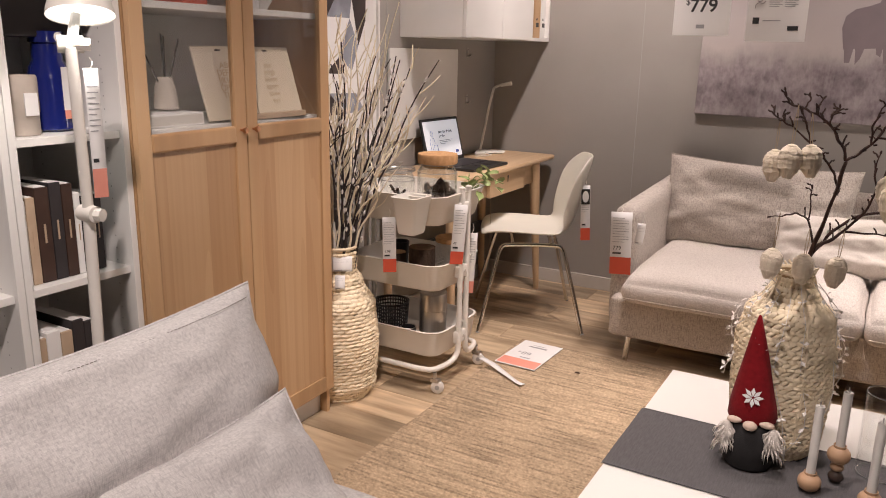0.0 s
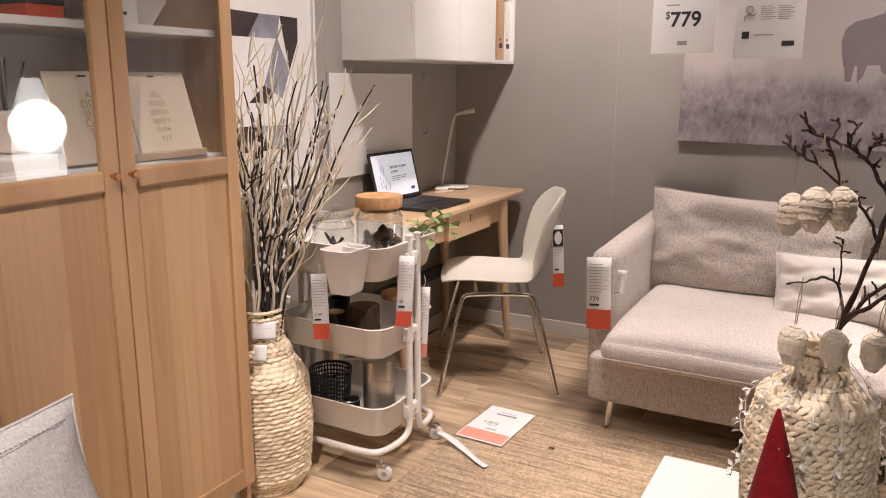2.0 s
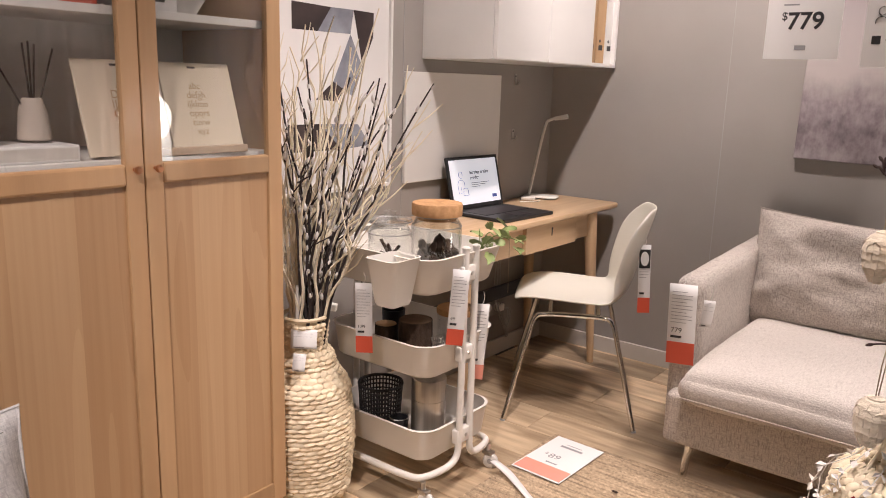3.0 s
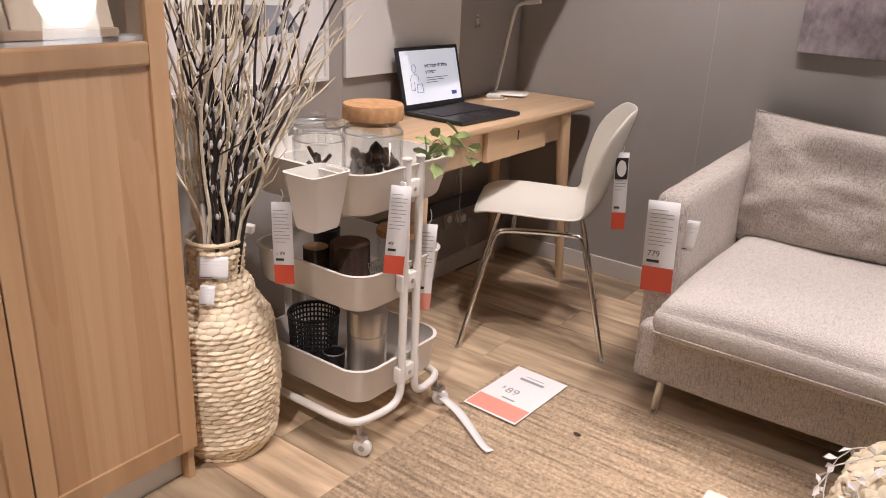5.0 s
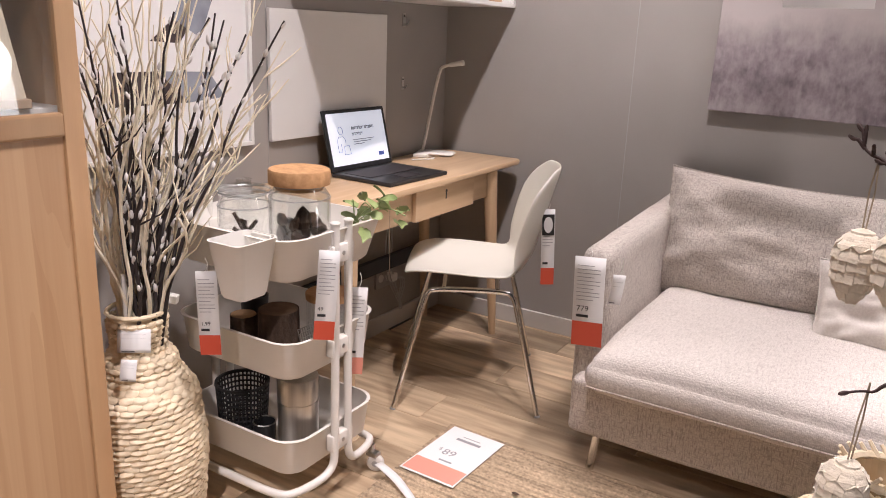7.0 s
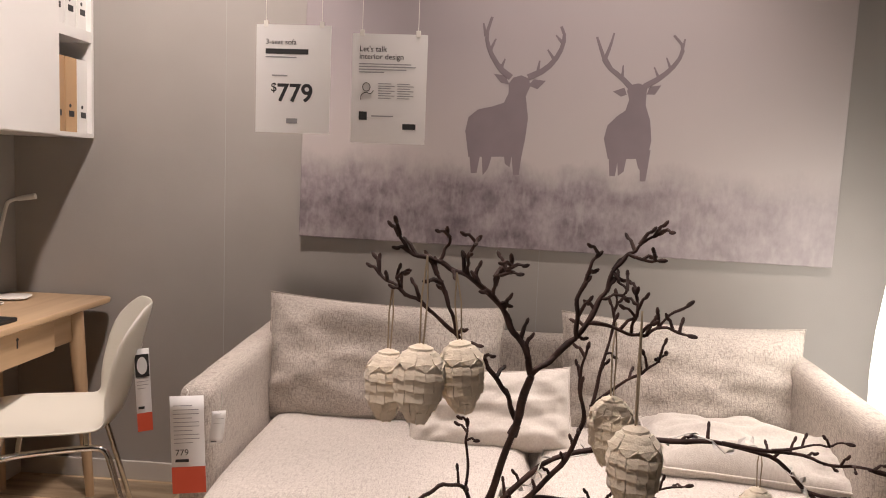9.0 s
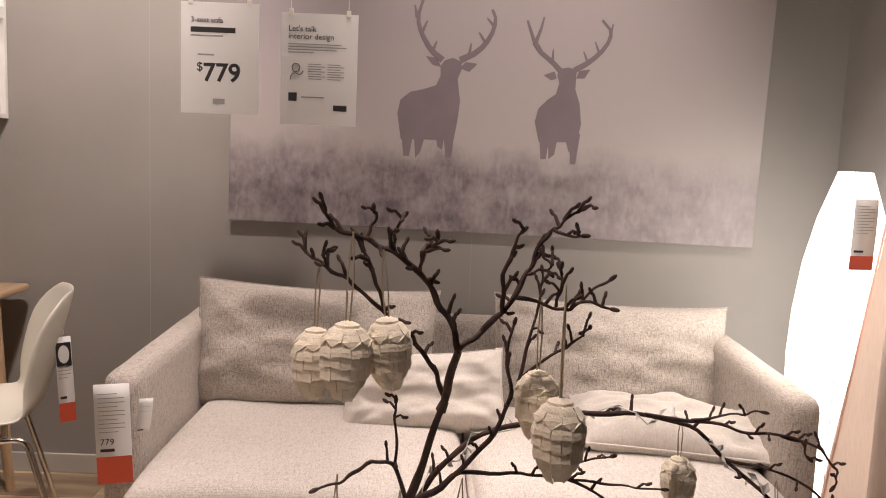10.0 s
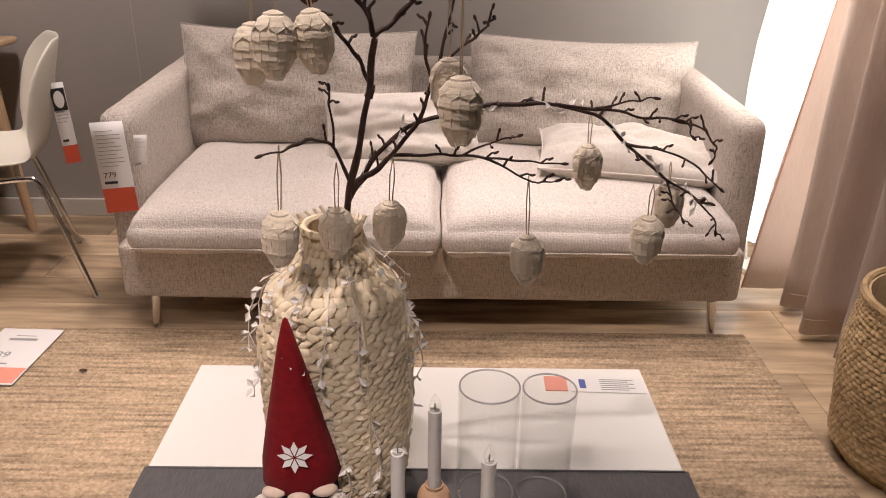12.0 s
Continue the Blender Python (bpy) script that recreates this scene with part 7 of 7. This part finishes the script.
add(ball((0.0, -0.05, 0.127), (0.0165, 0.013, 0.0125), None, 14, 10), 3)
hair = random.Random(91)
for sx in (-1, 1):
    pf = ball((sx * 0.052, -0.036, 0.088), (0.021, 0.018, 0.036), None, 14, 12)
    for v in pf.verts:
        v.co += noise.noise_vector(v.co * 80) * 0.006
    add(pf, 2)
    for k in range(70):
        a, q = hair.uniform(0, 6.283), hair.uniform(0, 1)
        root = Vector((sx * 0.052 + 0.014 * math.cos(a), -0.036 + 0.014 * math.sin(a), 0.118 - 0.058 * q))
        end = root + Vector((0.013 * math.cos(a) + sx * 0.004, 0.013 * math.sin(a) - 0.003, -hair.uniform(0.014, 0.034)))
        add(tube([root, root.lerp(end, 0.5) + Vector((0.004 * math.cos(a), 0.004 * math.sin(a), 0.004)), end], (0.0022, 0.0017, 0.0004), 4), 2)
star = bmesh.new()
for k in range(8):
    a = k * math.pi / 4
    d, n_ = Vector((math.cos(a), 0, math.sin(a))), Vector((-math.sin(a), 0, math.cos(a)))
    c = Vector((-0.002, -0.0475, 0.203))
    lean_ = lambda p: Vector((p.x, p.y + (p.z - 0.203) * 0.2 + abs(p.x) ** 2 * 10, p.z))
    star.faces.new([star.verts.new(lean_(c + q)) for q in (d * 0.002, d * 0.014 - n_ * 0.005, d * 0.025, d * 0.014 + n_ * 0.005)])
add(star, 4)
gme = bpy.data.meshes.new("gnome_doll")
gm.to_mesh(gme)
gm.free()
for m in slots:
    gme.materials.append(m)
gnome = tagged(new("gnome_doll", gme), "felt gnome doll with a tall red hat and white braids", "doll")
gnome.matrix_world = pose(1.605, 3.835, ZR, 0, 0, 4) @ Matrix.Diagonal((1.06, 1.04, 0.985, 1))


# ---- candle holders with electric candles ----
def candle(place, stack, tip, label):
    c = thing("candle_holder", place, label, "candle holder", "candle holders on the table")
    z = 0.0
    if stack:
        part("small_ball", ball((0, 0, 0.016), (0.018, 0.018, 0.016), None, 16, 10), M_BLACKBALL, c, smooth=True)
        part("ring_ball", ball((0, 0, 0.042), (0.016, 0.016, 0.013), None, 16, 10), M_BALLWOOD, c, smooth=True)
        z = 0.05
    part("wood_ball", ball((0, 0, z + 0.024), (0.027, 0.027, 0.024), None, 18, 12), M_BALLWOOD, c, "turned pale wooden ball", smooth=True)
    part("collar", lathe([(0.014, z + 0.042), (0.015, z + 0.05), (0.0125, z + 0.05), (0.0125, z + 0.043)], 18, close=True), M_BALLWOOD, c)
    top = tip - 0.028
    cd_ = part("candle", tube([(0, 0, z + 0.044), (0, 0, top)], 0.0105, 16), M_WAX, c, "white electric candle", smooth=True)
    part("flame_bulb", lathe([(0.0075, top), (0.009, top + 0.008), (0.007, top + 0.018), (0.0015, top + 0.028), (0, top + 0.0285)], 14), M_GLASS, cd_, "clear flame-shaped bulb", smooth=True)
    part("filament", tube([(0, 0, top), (0, 0, top + 0.012)], 0.0012, 5), M_GREYPLATE, cd_)


candle((1.757, 3.772, ZR), False, 0.25, "turned wooden ball candlestick with a white candle")
candle((1.81, 3.85, ZR), True, 0.268, "stacked-ball candlestick with a white candle")
candle((1.887, 3.755, ZR), False, 0.25, "turned wooden ball candlestick with a white candle")


def cylinder_vase(place, r, h):
    v = thing("glass_vase", place, "empty clear glass cylinder vase on the table", "vase", "glass cylinders on the table")
    part("glass_wall", lathe([(0, 0), (r - 0.003, 0), (r, 0.004), (r, h - 0.002), (r - 0.001, h), (r - 0.0025, h), (r - 0.0032, h - 0.002), (r - 0.0032, 0.012), (0, 0.01)], 44), M_GLASS, v, smooth=True).visible_shadow = False
    for rr, zz in ((r - 0.0015, h), (r - 0.003, 0.004)):
        part("rim", tube([(rr * math.cos(k * math.pi / 20), rr * math.sin(k * math.pi / 20), zz) for k in range(41)], 0.0016, 6, caps=False), M_GLASSRIM, v, "thicker glass edge")


cylinder_vase((1.899, 3.945, ZR), 0.051, 0.22)
cylinder_vase((1.997, 3.94, ZR), 0.045, 0.22)
leaf = thing("price_leaflet", (2.1, 4.262, TZ), "white leaflet with a red square on the table", "leaflet", turn=-2)
part("sheet", box(0, 0.16, 0, 0.058, 0, 0.0025), M_PAPER, leaf)
part("red_square", box(-0.054, -0.006, 0.002, 0.055, 0, 0.003), M_PINKRED, leaf)
part("logo_bar", rect(0.014, 0.034, pose(0, 0, 0.003), None, 0.02, 0.012), M_BLUEINK, leaf)
for i in range(6):
    part("print_line", rect(0.06 + 0.014 * (i % 2), 0.003, pose(0, 0, 0.003), None, 0.065, 0.008 + 0.0075 * i), M_GREYINK, leaf)

# ---- seagrass basket ----
SB = smooth_profile([(0, 0.17), (0.05, 0.2), (0.25, 0.215), (0.42, 0.2)])
sbk = thing("seagrass_basket", (2.975, 4.38, 0), "round seagrass basket holding a white textile", "basket")
part("core", lathe([(0, 0.003)] + [(SB(z) - 0.006, z) for z in [0.003 + k * 0.032 for k in range(14)]] + [(0.186, 0.42), (0.186, 0.02), (0, 0.015)], 36), M_CORE, sbk)
weave(sbk, SB, 0.0, 0.42, 0.012, 74, 0.0065, M_SEAGRASS, slant=0.0, seed=13)
part("rim", tube([(0.2 * math.cos(k * math.pi / 18), 0.2 * math.sin(k * math.pi / 18), 0.422) for k in range(37)], 0.009, 6, caps=False), M_SEAGRASS, sbk, "braided rim")
cloth = thing("textile", (2.975, 4.38, 0.3), "crumpled white textile in the basket", "textile")
cb = ball((0.02, 0, 0.06), (0.165, 0.165, 0.17), None, 30, 20)
for v in cb.verts:
    v.co += noise.noise_vector(v.co * 9) * 0.05 + noise.noise_vector(v.co * 22) * 0.015
    rr = math.hypot(v.co.x, v.co.y)
    if rr > 0.175:
        v.co.x *= 0.175 / rr
        v.co.y *= 0.175 / rr
part("cloth", cb, M_LINEN, cloth, smooth=True)

# ---- reading lamp by the white bookcase ----
rl = thing("reading_lamp", (0.369, 2.867, 0), "white jointed floor lamp with a lit head", "lamp")
part("foot", lathe([(0, 0), (0.13, 0), (0.13, 0.012), (0.12, 0.018), (0.02, 0.022), (0, 0.022)], 30), M_METALW, rl, smooth=True)
part("lower_pole", tube([(0, 0, 0.02), (0.0, 0.02, 0.93)], 0.0125, 12), M_METALW, rl, smooth=True)
jn = part("joint", tube([(-0.02, 0.02, 0.94), (0.025, 0.02, 0.94)], 0.018, 12), M_METALW, rl, smooth=True)
part("knob", tube([(0.025, 0.02, 0.94), (0.04, 0.025, 0.94)], 0.014, 8), M_METALW, jn)
part("upper_pole", tube([(0.0, 0.02, 0.95), (0.03, -0.005, 1.28)], 0.0115, 12), M_METALW, rl, smooth=True)
jn = part("joint", tube([(0.01, -0.02, 1.285), (0.035, 0.02, 1.285)], 0.017, 12), M_METALW, rl, smooth=True)
part("knob", tube([(0.03, 0.0, 1.285), (0.05, 0.025, 1.285)], 0.012, 8), M_METALW, jn)
part("neck", tube([(0.03, -0.002, 1.29), (0.035, 0.01, 1.345)], 0.01, 10), M_METALW, rl)
tip = Matrix.Translation((0.035, 0.02, 1.34)) @ Matrix.Rotation(radians(17), 4, Vector((0, 0, -1)).cross(Vector((0.82, -0.57, 0)))) @ Matrix.Translation((0, 0, -1.332))
shade = lathe([(0.064, 1.332), (0.062, 1.345), (0.05, 1.385), (0.03, 1.415), (0.012, 1.425), (0.01, 1.42), (0.028, 1.41), (0.046, 1.383), (0.06, 1.34)], 30, close=True)
part("lamp_shade", shade, M_METALW, rl, smooth=True).matrix_local = tip
part("bulb", lathe([(0, 1.334), (0.059, 1.334), (0.045, 1.37), (0, 1.38)], 26), M_BULB, rl, "bright lit bulb").matrix_local = tip
price_tag("price_tag", pose(0.414, 2.873, 0.98, 90, 0, 70), 0.028, 0.26, 0.06, "", M_PINKRED, "narrow tag hung on the reading lamp", strap=0.02)
rlb = bpy.data.lights.new("reading_lamp_bulb", "SPOT")
rlb.energy, rlb.color, rlb.spot_size, rlb.spot_blend, rlb.shadow_soft_size = 7, (1.0, 0.9, 0.8), radians(150), 0.6, 0.05
new("reading_lamp_bulb", rlb).matrix_world = look((0.404, 2.875, 1.325), (0.404, 2.875, 0))


# ---- oak planks ----
def make_planks():
    w, ln, gap = 0.192, 1.285, 0.0012
    meshes = {}
    y, row = FRONT, 0
    while y < BACK - 0.01:
        y1 = min(BACK, y + w)
        x = LEFT - ((row * 0.47) % 1.0) * ln
        while x < RIGHT:
            a, b = max(LEFT, x), min(RIGHT, x + ln)
            if b - a > 0.03:
                key = (round(b - a, 4), round(y1 - y, 4))
                if key not in meshes:
                    bm = box(0, b - a - gap, 0, y1 - y - gap, -0.012, 0)
                    top = [e for e in bm.edges if all(v.co.z > -0.001 for v in e.verts)]
                    bmesh.ops.bevel(bm, geom=top, offset=0.0012, segments=1, affect="EDGES")
                    me = bpy.data.meshes.new("plank")
                    bm.to_mesh(me)
                    bm.free()
                    me.materials.append(M_OAK)
                    meshes[key] = me
                ob = new("plank", meshes[key])
                ob.location = (a, y, 0)
                ob.parent = floor
            x += ln
        y, row = y + w, row + 1


make_planks()
